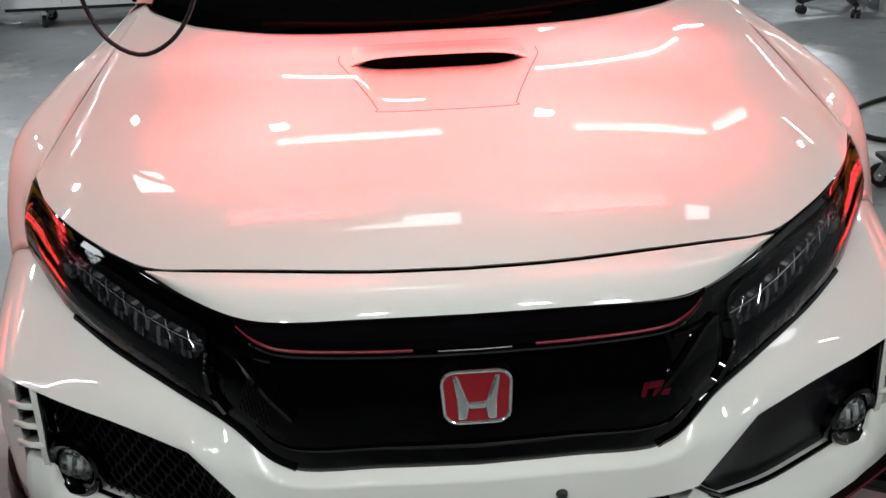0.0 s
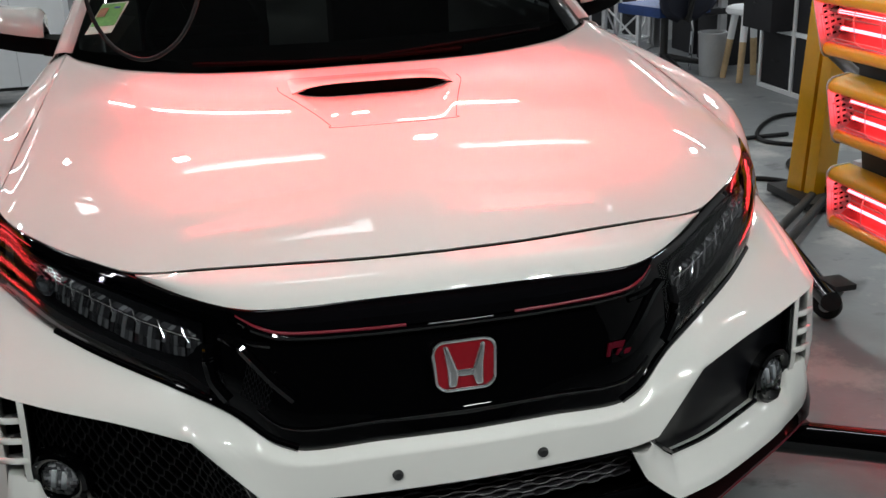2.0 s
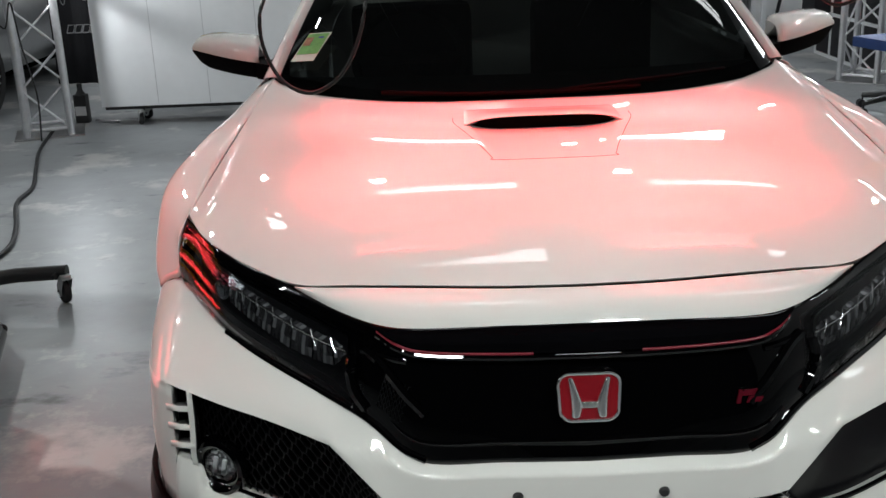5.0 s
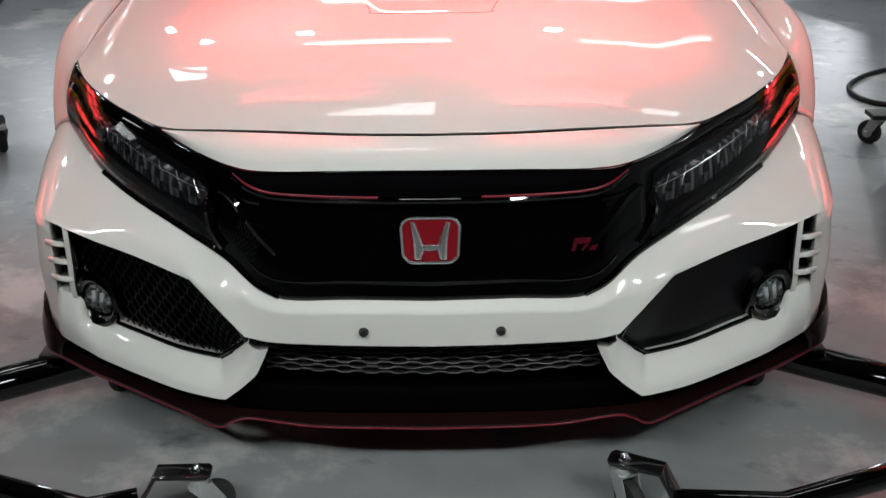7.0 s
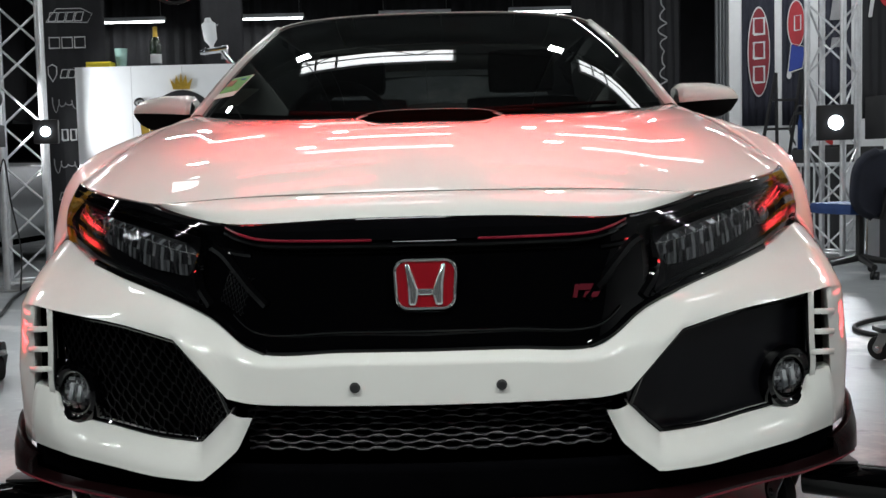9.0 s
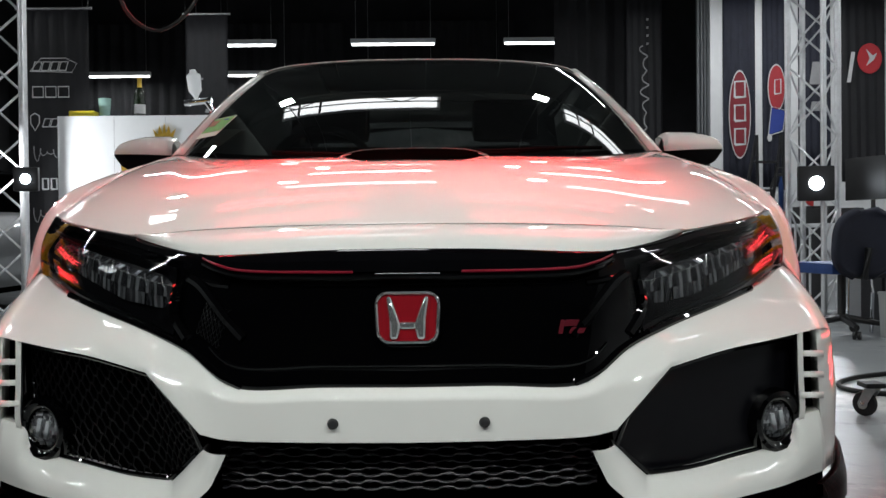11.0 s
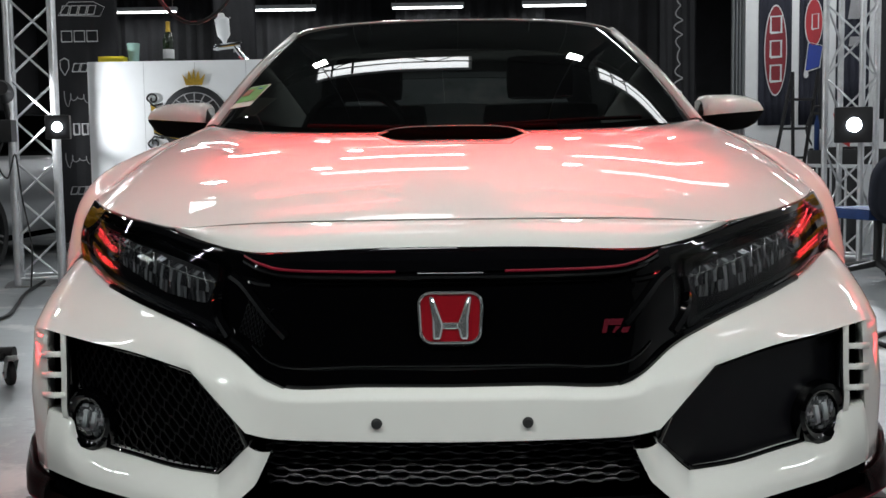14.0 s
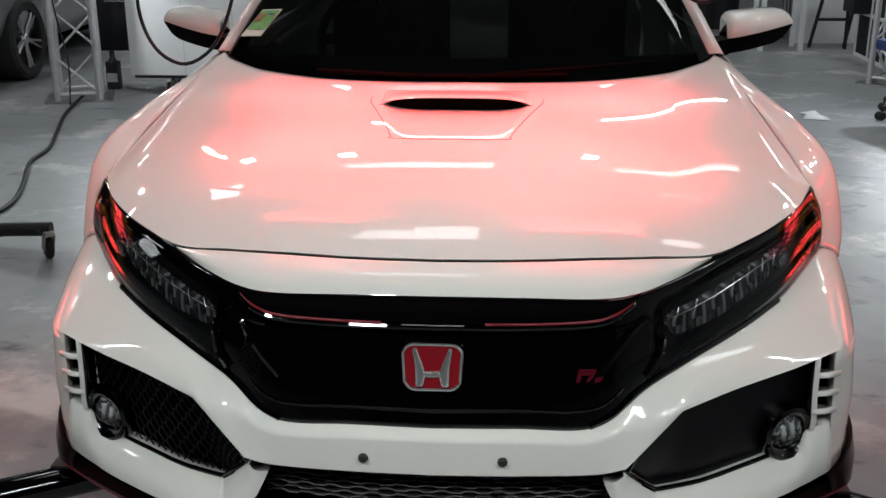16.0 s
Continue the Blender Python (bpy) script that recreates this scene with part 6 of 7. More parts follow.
outline_strip(sc_, [(0.12 * math.cos(a) * (1 - a / 12), 0.82 + 0.10 * math.sin(a) * (1 - a / 12)) for a in np.linspace(0, 8, 30)], 0.009, GREY, 0.020, closed=False)

# white partition behind the flags, and black drapes beside it
bm = bmesh.new()
box(bm, 3.0, 9.3, 0, 5.0, 9.42, 3.6)
solo("wall_partition", bm, WALLW, "white painted partition wall", "wall", kind="structure")


def oval(cx, cz, rx, rz, n=28):
    return [(cx + rx * math.cos(2 * math.pi * i / n), cz + rz * math.sin(2 * math.pi * i / n)) for i in range(n)]


def print_shape(parent, outline, mt, proud, name="print_shape"):
    bm = bmesh.new()
    prism(bm, outline, 0.002, Matrix.Translation((0, -proud, 0)))
    return part(name, bm, mt, parent)


NAVY = mat("navy_cloth", (0.018, 0.020, 0.035), 0.75, var=0.2, bump=0.2, bscale=400)
f1 = banner("wall_flag", pose(3.30, 9.284, 1.20), 0.34, 2.08, NAVY, "dark navy flag with a red oval emblem", [], cords=False)
print_shape(f1, oval(0.0, 0.77, 0.118, 0.47), INK, 0.02)
print_shape(f1, oval(0.0, 0.77, 0.108, 0.452), mat("flag_red", (0.22, 0.02, 0.03), 0.7), 0.024)
for z in (0.45, 0.70, 0.95):
    outline_strip(f1, [(-0.055, z), (0.055, z + 0.005), (0.055, z + 0.17), (-0.055, z + 0.165)], 0.014, INK, 0.027)
f2 = banner("wall_flag", pose(3.69, 9.284, 1.20), 0.28, 2.08, NAVY, "dark flag with red and blue shapes", [], cords=False)
print_shape(f2, oval(0.0, 1.05, 0.095, 0.25), INK, 0.02)
print_shape(f2, oval(0.0, 1.05, 0.085, 0.235), mat("flag_scarlet", (0.4, 0.03, 0.04), 0.7), 0.024)
outline_strip(f2, [(-0.02, 0.98), (0.045, 0.99), (0.045, 1.14), (-0.02, 1.13)], 0.008, INK, 0.028)
print_shape(f2, [(-0.085, 0.55), (0.06, 0.60), (0.09, 0.80), (-0.05, 0.84)], BLUEP, 0.024)
outline_strip(f2, [(-0.09, 0.54), (0.065, 0.59), (0.095, 0.81), (-0.055, 0.85)], 0.006, INK, 0.026)
print_shape(f2, oval(-0.075, 0.52, 0.025, 0.04), INK, 0.026)
banner("wall_flag", pose(4.10, 9.284, 1.38), 0.34, 1.9, NAVY, "dark flag with a grey badge", [(0.0, 0.9, 0.12, 0.24, GREY), (0.0, 0.62, 0.1, 0.1, GREY)], cords=False)
f4 = banner("wall_flag", pose(4.62, 9.284, 1.25), 0.46, 2.0, FABRIC, "black flag with a red round mark", [(-0.16, 1.05, 0.04, 0.32, INK)], cords=False)
print_shape(f4, oval(0.06, 1.30, 0.13, 0.16), mat("mark_red", (0.5, 0.03, 0.04), 0.6), 0.022)
print_shape(f4, [(0.02, 1.22), (0.06, 1.30), (0.02, 1.40), (0.09, 1.33), (0.14, 1.36), (0.10, 1.28)], INK, 0.026)


def drape(name, x0, x1, y, z1, label):
    n = int((x1 - x0) / 0.03)
    g = [[(x0 + (x1 - x0) * i / n, y + 0.035 * math.sin(i * 0.9) * (1 if z else 1.2) + 0.015 * math.sin(i * 0.31), z) for i in range(n + 1)] for z in (0.02, z1 / 2, z1)]
    return tagged(part(name, sheet(g), DARKW), label, "curtain", "black drapes")


drape("curtain", -1.0, 1.4, 15.4, 4.2, "black cloth drape hanging to the floor")
drape("curtain", 1.45, 2.6, 10.2, 4.2, "black cloth drape hanging to the floor")
drape("curtain", -6.4, -1.4, 15.5, 4.2, "black cloth drape hanging to the floor")
g = [[(2.86 + 0.14 * i / 20, 9.35 + 0.03 * math.sin(i * 1.3), z) for i in range(21)] for z in (0.02, 1.6, 3.6)]
solo("pale_curtain", sheet(g), mat("grey_cloth", (0.26, 0.27, 0.28), 0.8, var=0.1), "pale grey hanging curtain", "curtain")
bs = banner("script_banner", pose(2.42, 9.9, 1.2), 0.4, 2.2, FABRIC, "black banner with grey script running upward", [(0.03, 1.62 + 0.09 * i, 0.025, 0.025, GREY) for i in range(4)])
outline_strip(bs, [((0.03 + 0.02 * math.sin(i * 0.11)) * math.sin(i * 0.42) * (1.7 if i > 92 else 1.0), 0.35 + 0.0105 * i + 0.012 * math.cos(i * 0.42)) for i in range(120)], 0.008, GREY, 0.020, closed=False)

# ---- shelving, stool, chair and clutter by the right wall ----
def cube_shelf(name, x0, y0, y1, high, cols, label):
    """A white open shelf facing -x with black drawers."""
    sh = thing(name, label, "shelf", "cube shelves")
    d = 0.40
    t = 0.03
    n = 2
    for i in range(cols + 1):
        y = y0 + (y1 - y0) * i / cols
        bm = bmesh.new()
        box(bm, x0, y - t / 2, 0, x0 + d, y + t / 2, high, 0.002)
        part("upright", bm, WHITE, sh)
    for j in range(n + 1):
        z = (high - t) * j / n
        for i in range(cols):
            ya, yb = y0 + (y1 - y0) * i / cols + t / 2, y0 + (y1 - y0) * (i + 1) / cols - t / 2
            bm = bmesh.new()
            box(bm, x0 + 0.002, ya, z, x0 + d - 0.002, yb, z + t, 0.002)
            part("board", bm, WHITE, sh)
    for j in range(n):
        for i in range(cols):
            ya, yb = y0 + (y1 - y0) * i / cols + t / 2 + 0.006, y0 + (y1 - y0) * (i + 1) / cols - t / 2 - 0.006
            z0 = (high - t) * j / n + t + 0.001
            z1 = (high - t) * (j + 1) / n - 0.006
            bx = thing("storage_box", "black fabric storage box in the white shelf", "box", "storage boxes")
            bm = bmesh.new()
            pull = 0.16 if (i == cols - 1 and j == n - 1 and cols > 3) else 0.0
            box(bm, x0 - pull + 0.008, ya, z0, x0 + d - 0.03 - pull, yb, z1, 0.006)
            part("body", bm, FABRIC, bx)
            bm = bmesh.new()
            yc, zc = (ya + yb) / 2, (z0 + z1) / 2
            tube(bm, [(x0 - pull + 0.006, yc - 0.04, zc), (x0 - pull - 0.008, yc - 0.02, zc - 0.006), (x0 - pull - 0.008, yc + 0.02, zc - 0.006), (x0 - pull + 0.006, yc + 0.04, zc)], 0.004, 6)
            part("pull", bm, RUBBER, bx)
    return sh


cube_shelf("cube_shelf", 3.32, 3.25, 4.85, 0.80, 4, "white cube shelf filled with black boxes")
for i in range(9):
    by = 3.5 + 0.14 * i + 0.03 * (i % 3)
    bx = 3.42 + 0.05 * (i * 7 % 4)
    bt = thing("small_bottle", "small clear bottle standing on the white shelf", "bottle", "small bottles")
    bt.location = (bx, by, 0.80)
    bm = bmesh.new()
    lathe(bm, [(0.0, 0.0), (0.02, 0.0), (0.022, 0.06 + 0.01 * (i % 3)), (0.01, 0.08 + 0.01 * (i % 3))], 14)
    part("body", bm, (INK, GREY, WHITE)[i % 3], bt)
    bm = bmesh.new()
    lathe(bm, [(0.011, 0.078 + 0.01 * (i % 3)), (0.011, 0.1 + 0.01 * (i % 3)), (0.0, 0.1 + 0.01 * (i % 3))], 12)
    part("cap", bm, (MATTE, WHITE, BLUEP)[i % 3], bt)

stool = thing("stool", "white round stool on pale wooden legs dipped white", "stool")
stool.location = (3.37, 5.10, 0)
bm = bmesh.new()
lathe(bm, [(0.0, 0.46), (0.155, 0.46), (0.165, 0.475), (0.16, 0.50), (0.14, 0.51), (0.0, 0.512)], 28)
part("seat", bm, WHITE, stool)
for i in range(4):
    a = radians(45 + 90 * i)
    bm = bmesh.new()
    p, q = Vector((0.17 * math.cos(a), 0.17 * math.sin(a), 0.0)), Vector((0.10 * math.cos(a), 0.10 * math.sin(a), 0.46))
    rod(bm, p, p.lerp(q, 0.6), 0.022, 12, 0.024)
    leg = part("leg", bm, WOOD, stool)
    bm = bmesh.new()
    rod(bm, p.lerp(q, 0.6), q, 0.0245, 12, 0.026)
    part("painted_end", bm, WHITE, leg, "white painted end")

chair = thing("office_chair", "navy padded office chair with a blue seat, on casters", "chair")
chair.matrix_world = pose(2.92, 5.50, 0, 0, 0, 196)
bm = bmesh.new()
box(bm, -0.24, -0.25, 0.44, 0.24, 0.22, 0.52, 0.035)
part("seat", bm, BLUE, chair, "blue fabric seat")
rows = []
for z in np.linspace(0.42, 0.88, 15):
    h = (z - 0.42) / 0.46
    w = 0.255 * max(0.30, (1 - abs(2 * h - 1) ** 3.2) ** 0.45)
    rows.append([(x * w, 0.24 + 0.05 * h - 0.04 * (1 - x * x), z) for x in np.linspace(-1, 1, 13)])
part("backrest", sheet(rows), CHAIRCLOTH, chair, "black padded backrest", solid=0.05)
bm = bmesh.new()
tube(bm, [(0, 0.05, 0.44), (0, 0.25, 0.42), (0, 0.29, 0.62)], 0.025, 8)
part("back_bar", bm, MATTE, chair)
bm = bmesh.new()
rod(bm, (0, 0, 0.12), (0, 0, 0.44), 0.028, 14)
part("gas_lift", bm, MATTE, chair)
for i in range(5):
    a = radians(72 * i)
    bm = bmesh.new()
    rod(bm, (0, 0, 0.13), (0.29 * math.cos(a), 0.29 * math.sin(a), 0.085), 0.028, 8, 0.018)
    leg = part("leg", bm, MATTE, chair)
    bm = bmesh.new()
    for s in (1, -1):
        lathe(bm, [(0.0, -0.01), (0.028, -0.01), (0.028, 0.01), (0.0, 0.01)], 14, pose(0.30 * math.cos(a), 0.30 * math.sin(a), 0.028, 90, 0, 40 * i) @ Matrix.Translation((0, 0, s * 0.016)))
    rod(bm, (0.29 * math.cos(a), 0.29 * math.sin(a), 0.03), (0.29 * math.cos(a), 0.29 * math.sin(a), 0.09), 0.007, 6)
    part("wheel", bm, MATTE, leg)
side_chair = thing("side_chair", "chrome-framed chair with a black seat beside the stool", "chair")
side_chair.location = (3.34, 5.72, 0)
bm = bmesh.new()
tube(bm, [(0.20, -0.2, 0.012), (0.20, -0.22, 0.3), (0.20, -0.2, 0.41), (0.20, 0.1, 0.42), (0.20, 0.22, 0.41), (0.20, 0.24, 0.012)], 0.012, 8)
part("frame", bm, CHROME, side_chair)
bm = bmesh.new()
tube(bm, [(-0.20, -0.2, 0.012), (-0.20, -0.22, 0.3), (-0.20, -0.2, 0.41), (-0.20, 0.1, 0.42), (-0.20, 0.22, 0.41), (-0.20, 0.24, 0.012)], 0.012, 8)
part("frame", bm, CHROME, side_chair)
bm = bmesh.new()
box(bm, -0.186, -0.2, 0.40, 0.186, 0.2, 0.45, 0.02)
part("seat", bm, FABRIC, side_chair)

bin_ = thing("waste_bin", "pale grey plastic bin on the floor by the stool", "bin")
bin_.location = (3.22, 5.34, 0)
bm = bmesh.new()
lathe(bm, [(0.0, 0.0), (0.085, 0.0), (0.10, 0.30), (0.106, 0.30), (0.106, 0.312), (0.094, 0.312), (0.08, 0.012), (0.0, 0.012)], 24)
part("body", bm, mat("grey_plastic", (0.42, 0.43, 0.44), 0.5, var=0.06), bin_)
ladder = thing("step_ladder", "dark folding step ladder standing by the partition", "ladder")
for dx in (-0.17, 0.17):
    for foot, nm in ((-0.30, "front_rail"), (0.22, "rear_rail")):
        bm = bmesh.new()
        rod(bm, (3.42 + dx + foot * 0.6, 8.92 - foot * 0.25, 0.0), (3.50 + dx * 0.75, 8.92, 1.72), 0.018, 8)
        part(nm, bm, DSTEEL, ladder)
for i in range(5):
    f = 0.16 + 0.17 * i
    cx, cy = 3.42 - 0.18 * (1 - f) + 0.08 * f, 8.92 + 0.075 * (1 - f)
    bm = bmesh.new()
    box(bm, cx - 0.17 * (1 - 0.25 * f), cy - 0.04, 1.72 * f - 0.012, cx + 0.17 * (1 - 0.25 * f), cy + 0.04, 1.72 * f + 0.012, 0.003)
    part("step", bm, DSTEEL, ladder)
side_table = thing("side_table", "small white work table by the black drape", "table")
bm = bmesh.new()
box(bm, 2.50, 8.70, 0.895, 2.96, 9.12, 0.925, 0.004)
part("tabletop", bm, WHITE, side_table)
for a, b in ((2.54, 8.74), (2.92, 8.74), (2.54, 9.08), (2.92, 9.08)):
    bm = bmesh.new()
    box(bm, a - 0.022, b - 0.022, 0.0, a + 0.022, b + 0.022, 0.895, 0.003)
    part("leg", bm, WHITE, side_table)
bm = bmesh.new()
box(bm, 2.52, 8.705, 0.70, 2.66, 8.72, 0.893, 0.002)
part("front_panel", bm, WHITE, side_table)
polisher = thing("polisher", "grey hand polisher lying on the white table", "power tool")
polisher.matrix_world = pose(2.86, 8.86, 0.925, 0, 0, 20)
bm = bmesh.new()
lathe(bm, [(0.0, 0.0), (0.062, 0.0), (0.066, 0.012), (0.050, 0.026), (0.028, 0.032), (0.026, 0.075), (0.0, 0.085)], 20)
part("pad_head", bm, DSTEEL, polisher)
bm = bmesh.new()
tube(bm, [(0.0, 0.0, 0.06), (-0.10, 0.0, 0.066), (-0.21, 0.0, 0.052)], 0.024, 12)
part("handle", bm, ALU, polisher)
desk = thing("desk", "white table with black gear underneath by the tower", "table")
bm = bmesh.new()
box(bm, 3.35, 5.5, 0.70, 4.2, 6.75, 0.735, 0.004)
part("tabletop", bm, WHITE, desk)
for a, b in ((3.4, 5.55), (4.15, 5.55), (3.4, 6.7), (4.15, 6.7)):
    bm = bmesh.new()
    box(bm, a - 0.025, b - 0.025, 0, a + 0.025, b + 0.025, 0.70)
    part("leg", bm, STEEL, desk)
mon = thing("monitor", "black flat monitor on a stand on the table", "monitor")
mon.matrix_world = pose(3.50, 6.42, 0.735, 0, 0, -74)
bm = bmesh.new()
box(bm, -0.27, -0.02, 0.245, 0.27, 0.02, 0.585, 0.006)
part("screen", bm, MATTE, mon)
bm = bmesh.new()
box(bm, -0.1, -0.08, 0, 0.1, 0.08, 0.012, 0.003)
rod(bm, (0, 0.035, 0.01), (0, 0.035, 0.35), 0.018, 10)
part("stand", bm, MATTE, mon)
for i, (bx, by, w, d, h) in enumerate(((3.75, 5.7, 0.4, 0.3, 0.14), (3.6, 6.1, 0.3, 0.2, 0.1))):
    bm = bmesh.new()
    box(bm, bx - w / 2, by - d / 2, 0.735, bx + w / 2, by + d / 2, 0.735 + h, 0.01)
    solo("gear_case", bm, MATTE, "low black plastic case lying on the table", "case", "gear cases")
for i, (bx, by, w, d, h) in enumerate(((3.72, 5.85, 0.5, 0.45, 0.55), (3.75, 6.4, 0.5, 0.4, 0.5))):
    bm = bmesh.new()
    box(bm, bx - w / 2, by - d / 2, 0.0, bx + w / 2, by + d / 2, h, 0.01)
    solo("floor_case", bm, FABRIC, "black case standing under the table", "case", "floor cases")

# second cube shelf by the flags: black case, carrier bag, canister and a blue bottle on it
cube_shelf("cube_shelf", 3.36, 7.0, 8.5, 0.80, 4, "white cube shelf filled with black boxes by the flags")
bm = bmesh.new()
box(bm, 3.38, 7.06, 0.80, 3.72, 8.46, 0.93, 0.012)
box(bm, 3.39, 7.4, 0.925, 3.60, 7.9, 0.955, 0.008)
solo("tool_tray", bm, MATTE, "long black tool case lying on the white shelf", "case")
bag = thing("paper_bag", "white and red paper carrier bag with handles", "bag")
bag.matrix_world = pose(3.50, 8.05, 0.93, 0, 0, 8)
bm = bmesh.new()
box(bm, -0.09, -0.06, 0, 0.12, 0.06, 0.34, 0.006)
part("body", bm, WHITE, bag)
bm = bmesh.new()
prism(bm, [(-0.05, 0.335), (0.118, 0.335), (0.118, 0.02), (0.05, 0.06), (-0.02, 0.18)], 0.003, Matrix.Translation((0, -0.066, 0)))
part("red_print", bm, REDMAT, bag)
bm = bmesh.new()
tube(bm, [(-0.03, -0.05, 0.33), (-0.03, -0.05, 0.43), (0.0, -0.05, 0.45), (0.04, -0.05, 0.43), (0.05, -0.05, 0.33)], 0.006, 6)
part("handle", bm, INK, bag)
jug = thing("jug", "white plastic canister on the black case", "canister")
jug.location = (3.48, 8.36, 0.93)
bm = bmesh.new()
box(bm, -0.075, -0.05, 0, 0.075, 0.05, 0.17, 0.02)
lathe(bm, [(0.03, 0.165), (0.03, 0.185), (0.0, 0.187)], 16, pose(0.03, 0, 0))
part("body", bm, WHITE, jug)
bm = bmesh.new()
tube(bm, [(-0.055, 0, 0.165), (-0.05, 0, 0.195), (-0.01, 0, 0.195), (0.0, 0, 0.165)], 0.008, 8)
part("handle", bm, WHITE, jug)
bb = thing("trigger_bottle", "blue trigger bottle on the black case", "bottle")
bb.location = (3.41, 8.28, 0.93)
bm = bmesh.new()
lathe(bm, [(0.0, 0.0), (0.02, 0.0), (0.024, 0.01), (0.024, 0.24), (0.012, 0.30), (0.012, 0.33)], 16)
part("body", bm, BLUE, bb)
bm = bmesh.new()
box(bm, -0.045, -0.010, 0.33, 0.02, 0.010, 0.36, 0.004)
part("trigger_head", bm, MATTE, bb)
arm = thing("bench_arm", "bent black tube arm standing on the black case", "stand")
arm.location = (3.43, 8.40, 0.93)
bm = bmesh.new()
lathe(bm, [(0.0, 0.0), (0.05, 0.0), (0.055, 0.008), (0.04, 0.02), (0.0, 0.022)], 20)
part("foot", bm, MATTE, arm)
bm = bmesh.new()
tube(bm, spline([(0.0, 0.0, 0.018), (-0.05, 0.0, 0.10), (-0.08, 0.0, 0.22), (-0.02, 0.0, 0.38), (0.01, 0.0, 0.42), (0.08, 0.0, 0.41)], 26), 0.010, 8)
part("tube", bm, RUBBER, arm)

# ---- left side: parked car, sprayer bottle, lamp gear on the tower ----
pc = thing("parked_car", "silver parked car with five-spoke alloy wheels", "car")
SILVER = mat("silver_paint", (0.35, 0.36, 0.37), 0.35, 0.6, var=0.05, coat=1.0)
SEC = [(-3.98, 0.28), (-3.90, 0.45), (-3.88, 0.62), (-3.92, 0.80), (-4.00, 0.92), (-4.05, 0.97)]
rows = []
for y, o, s in ((5.95, -0.30, 0.86), (6.1, -0.12, 0.92), (6.5, -0.03, 0.97), (7.4, 0.0, 1.0), (9.4, 0.0, 1.02), (10.2, -0.15, 1.0)):
    rows.append(np.array([(x + o, y, z * s) for x, z in SEC]))
part("body_side", sheet([r for r in np.array([spline(np.array(rows)[:, i], 25) for i in range(6)])]), SILVER, pc, solid=0.01)
bm = bmesh.new()
sheet([[(-4.05, 6.5, 0.94), (-4.05, 7.2, 0.97), (-4.05, 10.1, 0.97)], [(-4.9, 6.4, 0.98), (-4.9, 7.2, 1.02), (-4.9, 10.1, 1.0)], [(-5.75, 6.5, 0.94), (-5.75, 7.2, 0.97), (-5.75, 10.1, 0.97)]], bm)
part("bonnet", bm, SILVER, pc)
bm = bmesh.new()
sheet([[(-4.30, 5.95, 0.30), (-4.9, 5.75, 0.30), (-5.5, 5.95, 0.30)], [(-4.28, 5.93, 0.6), (-4.9, 5.7, 0.6), (-5.5, 5.93, 0.6)], [(-4.32, 6.1, 0.85), (-4.9, 5.95, 0.88), (-5.5, 6.1, 0.85)], [(-4.1, 6.5, 0.93), (-4.9, 6.4, 0.975), (-5.7, 6.5, 0.93)]], bm)
part("nose", bm, SILVER, pc, solid=0.006)
bm = bmesh.new()
sheet([[(-4.08, 7.3, 0.96), (-4.12, 8.0, 1.2), (-4.3, 8.6, 1.42), (-4.3, 9.6, 1.40), (-4.1, 10.1, 0.98)], [(-4.9, 7.1, 0.99), (-4.9, 7.9, 1.24), (-4.9, 8.5, 1.46), (-4.9, 9.6, 1.44), (-4.9, 10.15, 1.0)], [(-5.72, 7.3, 0.96), (-5.68, 8.0, 1.2), (-5.5, 8.6, 1.42), (-5.5, 9.6, 1.40), (-5.7, 10.1, 0.98)]], bm)
part("cabin", bm, GLOSS, pc)
bm = bmesh.new()
box(bm, -5.7, 6.1, 0.22, -4.02, 10.1, 0.3)
part("underbody", bm, VOID, pc)
for y in (6.78, 9.35):
    whl = new("wheel")
    whl.parent = pc
    whl.matrix_world = pose(-3.98, y, 0.335, 0, 90, 0)
    bm = bmesh.new()
    lathe(bm, [(0.235, -0.11), (0.30, -0.12), (0.330, -0.10), (0.335, 0.0), (0.330, 0.10), (0.30, 0.12), (0.245, 0.11), (0.235, 0.06)], 40)
    part("tyre", bm, RUBBER, whl)
    bm = bmesh.new()
    lathe(bm, [(0.238, 0.05), (0.25, 0.105), (0.238, 0.112), (0.228, 0.09), (0.225, 0.0), (0.0, -0.01)], 40)
    part("rim", bm, MATTE, whl)
    for i in range(5):
        for d in (-7, 7):
            a = radians(72 * i + d)
            b = radians(72 * i + d * 0.6)
            bm = bmesh.new()
            p, q = Vector((0.04 * math.cos(b), 0.04 * math.sin(b), 0.075)), Vector((0.232 * math.cos(a), 0.232 * math.sin(a), 0.10))
            rod(bm, p, q, 0.014, 6, 0.011)
            part("spoke", bm, STEEL, whl)
    bm = bmesh.new()
    lathe(bm, [(0.0, 0.095), (0.04, 0.09), (0.055, 0.07), (0.05, 0.03)], 20)
    part("hub_cap", bm, STEEL, whl)

sb = thing("spray_bottle", "black bottle with a white label standing by the tower", "bottle")
sb.location = (-3.02, 6.36, 0)
bm = bmesh.new()
box(bm, -0.05, -0.04, 0.0, 0.05, 0.04, 0.22, 0.012)
lathe(bm, [(0.045, 0.21), (0.02, 0.25), (0.02, 0.30), (0.0, 0.30)], 14)
part("body", bm, MATTE, sb)
bm = bmesh.new()
box(bm, -0.042, -0.043, 0.06, 0.042, -0.0405, 0.13)
part("label", bm, INK, sb)
bm = bmesh.new()
tube(bm, [(-2.93, 6.37, 0.012), (-2.8, 6.30, 0.012), (-2.72, 6.28, 0.012)], 0.011, 6)
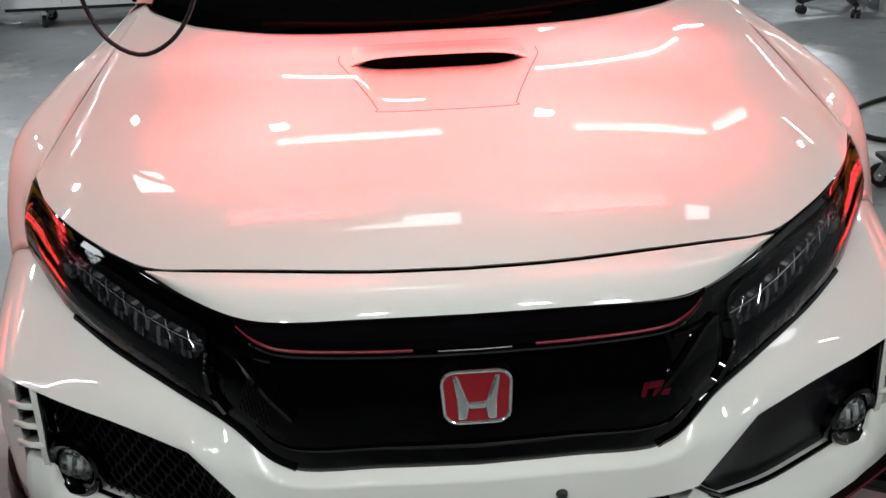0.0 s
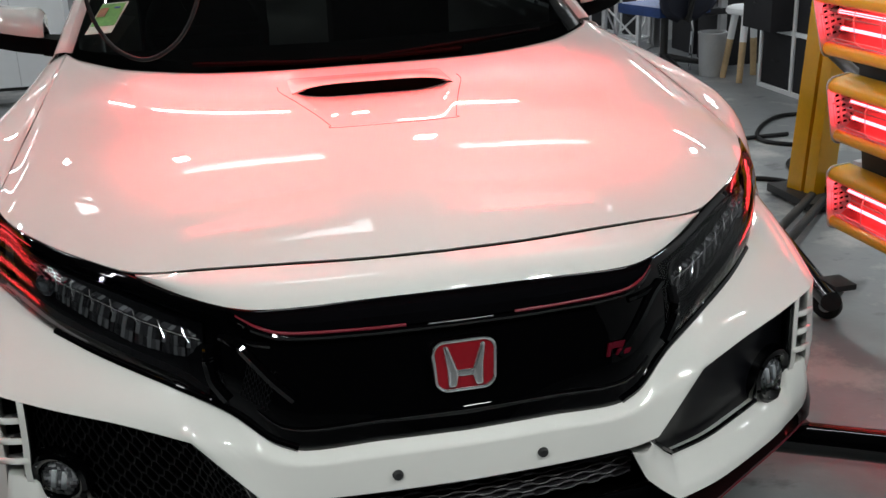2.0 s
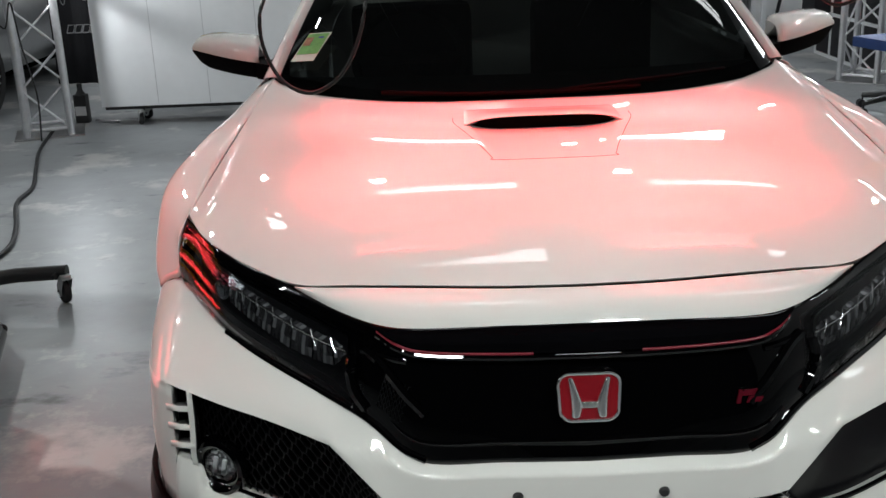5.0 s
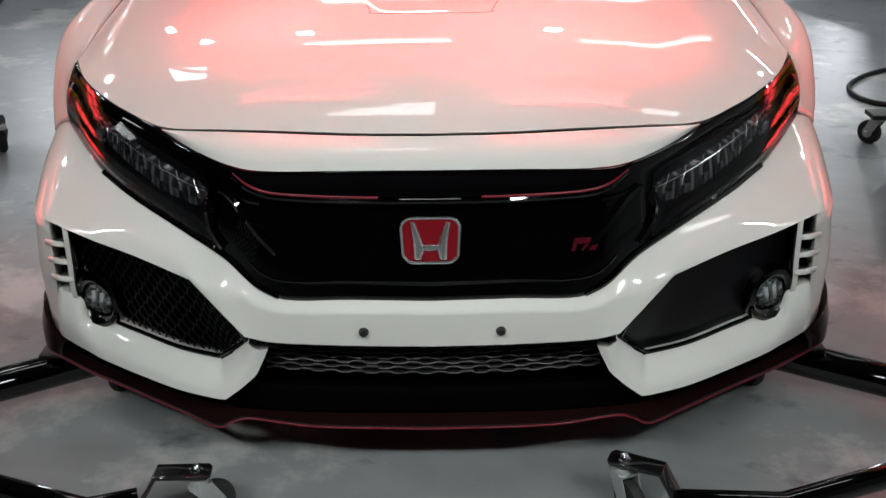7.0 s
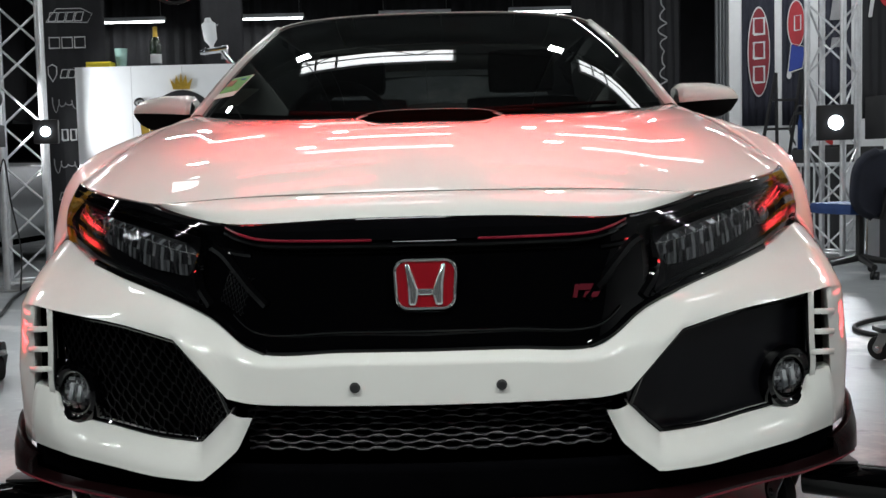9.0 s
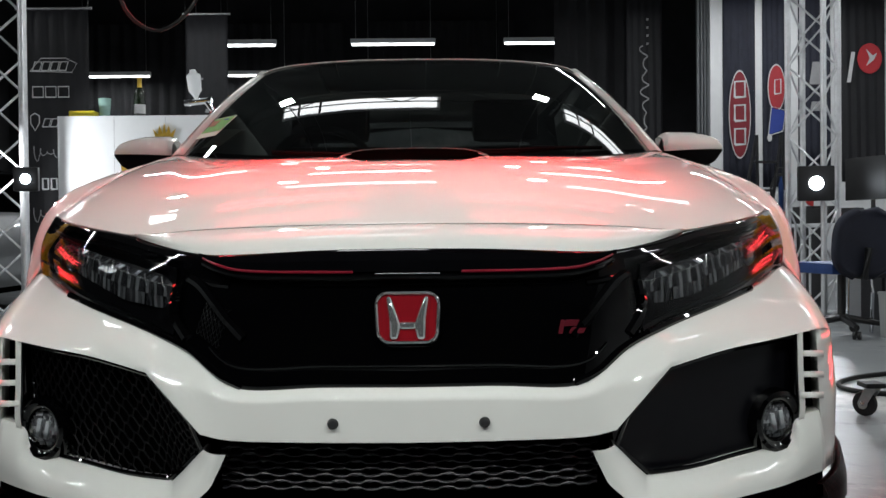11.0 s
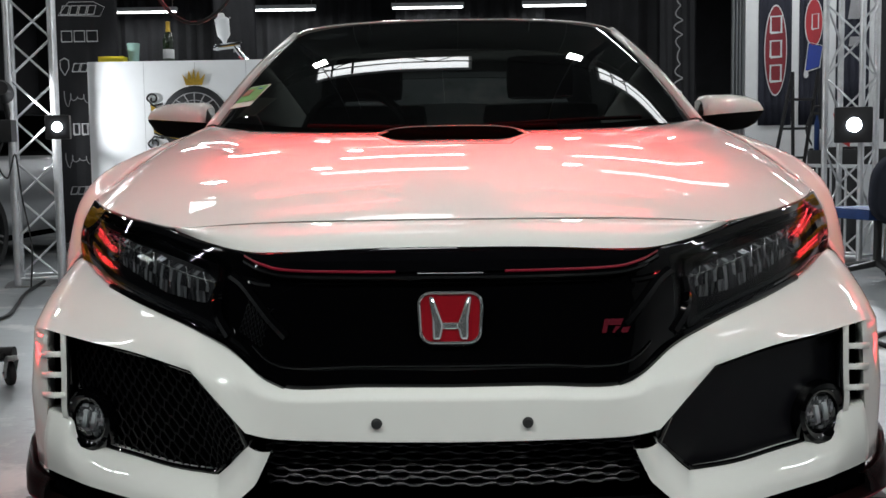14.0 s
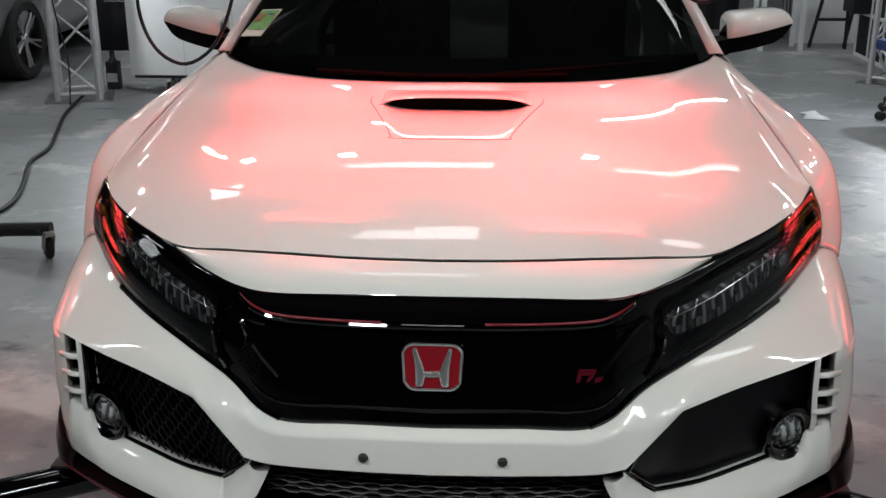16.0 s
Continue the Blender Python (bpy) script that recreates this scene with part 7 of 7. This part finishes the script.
solo("short_pipe", bm, STEEL, "short grey pipe lying on the floor", "pipe")

gear = thing("clamp_light", "black work lamp and cable clamped on the truss tower", "work lamp")
gear.matrix_world = pose(-3.26, 5.68, 1.42)
bm = bmesh.new()
lathe(bm, [(0.0, 0.10), (0.05, 0.10), (0.075, 0.04), (0.085, -0.06), (0.075, -0.065), (0.0, -0.03)], 20, pose(0, 0, 0, 80, 0, 20))
part("lamp_head", bm, MATTE, gear)
bm = bmesh.new()
rod(bm, (0, 0.04, -0.04), (0.02, 0.08, -0.22), 0.022, 10)
box(bm, -0.04, 0.02, -0.36, 0.05, 0.12, -0.2, 0.01)
part("clamp_body", bm, MATTE, gear)
bm = bmesh.new()
tube(bm, spline([(0, 0.05, -0.3), (-0.05, 0.0, -0.5), (0.03, -0.03, -0.62), (0.08, 0.0, -0.45), (0.10, 0.03, -0.75), (0.16, 0.02, -1.1), (0.15, 0.0, -1.42)], 40), 0.006, 6)
part("cable", bm, RUBBER, gear)

# ---- cables and scraps ----
def cable(name, pts, r, label, n=48):
    bm = bmesh.new()
    tube(bm, spline(pts, n), r, 8)
    return solo(name, bm, HOSE, label, "cable", "cables")


cable("floor_cable", [(-3.12, 5.95, 0.02), (-2.99, 5.3, 0.012), (-2.80, 4.7, 0.012), (-2.66, 4.25, 0.012), (-2.62, 3.9, 0.012), (-2.43, 3.38, 0.012), (-2.34, 3.0, 0.012), (-2.4, 2.55, 0.012)], 0.012, "black power cable snaking over the floor")
cable("floor_cable", [(2.75, 3.5, 0.012), (2.45, 3.48, 0.012), (2.15, 3.32, 0.012), (1.97, 3.08, 0.012), (1.99, 2.85, 0.012), (2.2, 2.72, 0.012), (2.3, 2.55, 0.012)], 0.012, "black hose looped over the floor by the stand")
cable("floor_cable", [(3.2, 3.88, 0.012), (2.95, 3.92, 0.012), (2.68, 3.68, 0.012), (2.55, 3.4, 0.012), (2.75, 3.15, 0.012), (2.45, 2.98, 0.012), (2.35, 2.7, 0.012)], 0.012, "black cable running to the heater stand")
cable("hose_loop", [(-0.53, 0.38, 1.45), (-0.515, 0.28, 1.43), (-0.554, 0.21, 1.358), (-0.577, 0.19, 1.305), (-0.573, 0.185, 1.241), (-0.544, 0.18, 1.186), (-0.496, 0.18, 1.161), (-0.445, 0.175, 1.184), (-0.41, 0.175, 1.232), (-0.387, 0.18, 1.301), (-0.385, 0.21, 1.36), (-0.39, 0.28, 1.43), (-0.40, 0.37, 1.455)], 0.0036, "black hose hanging in a loop from the heater")
cable("hose_loop", [(-0.48, 0.37, 1.455), (-0.50, 0.28, 1.435), (-0.524, 0.26, 1.401), (-0.52, 0.255, 1.363), (-0.489, 0.25, 1.338), (-0.456, 0.25, 1.326), (-0.411, 0.25, 1.334), (-0.365, 0.255, 1.365), (-0.341, 0.26, 1.408), (-0.342, 0.29, 1.44), (-0.36, 0.37, 1.455)], 0.0028, "thin black cable hanging from the heater")
cable("hose_loop", [(0.385, 0.42, 1.45), (0.405, 0.33, 1.426), (0.429, 0.31, 1.369), (0.459, 0.31, 1.323), (0.488, 0.31, 1.282), (0.523, 0.31, 1.27), (0.569, 0.31, 1.292), (0.602, 0.31, 1.342), (0.603, 0.32, 1.388), (0.577, 0.34, 1.425), (0.55, 0.42, 1.45)], 0.0036, "black cable hanging in a loop from the heater")
bm = bmesh.new()
sheet([[(2.12, 5.42, 0.004), (2.16, 5.50, 0.02), (2.14, 5.62, 0.006)], [(2.22, 5.38, 0.006), (2.24, 5.48, 0.012), (2.24, 5.58, 0.03)], [(2.30, 5.36, 0.004), (2.30, 5.46, 0.006), (2.27, 5.56, 0.008)]], bm)
solo("paper_scrap", bm, WHITE, "crumpled white paper scrap on the floor", "paper", solid=0.001)
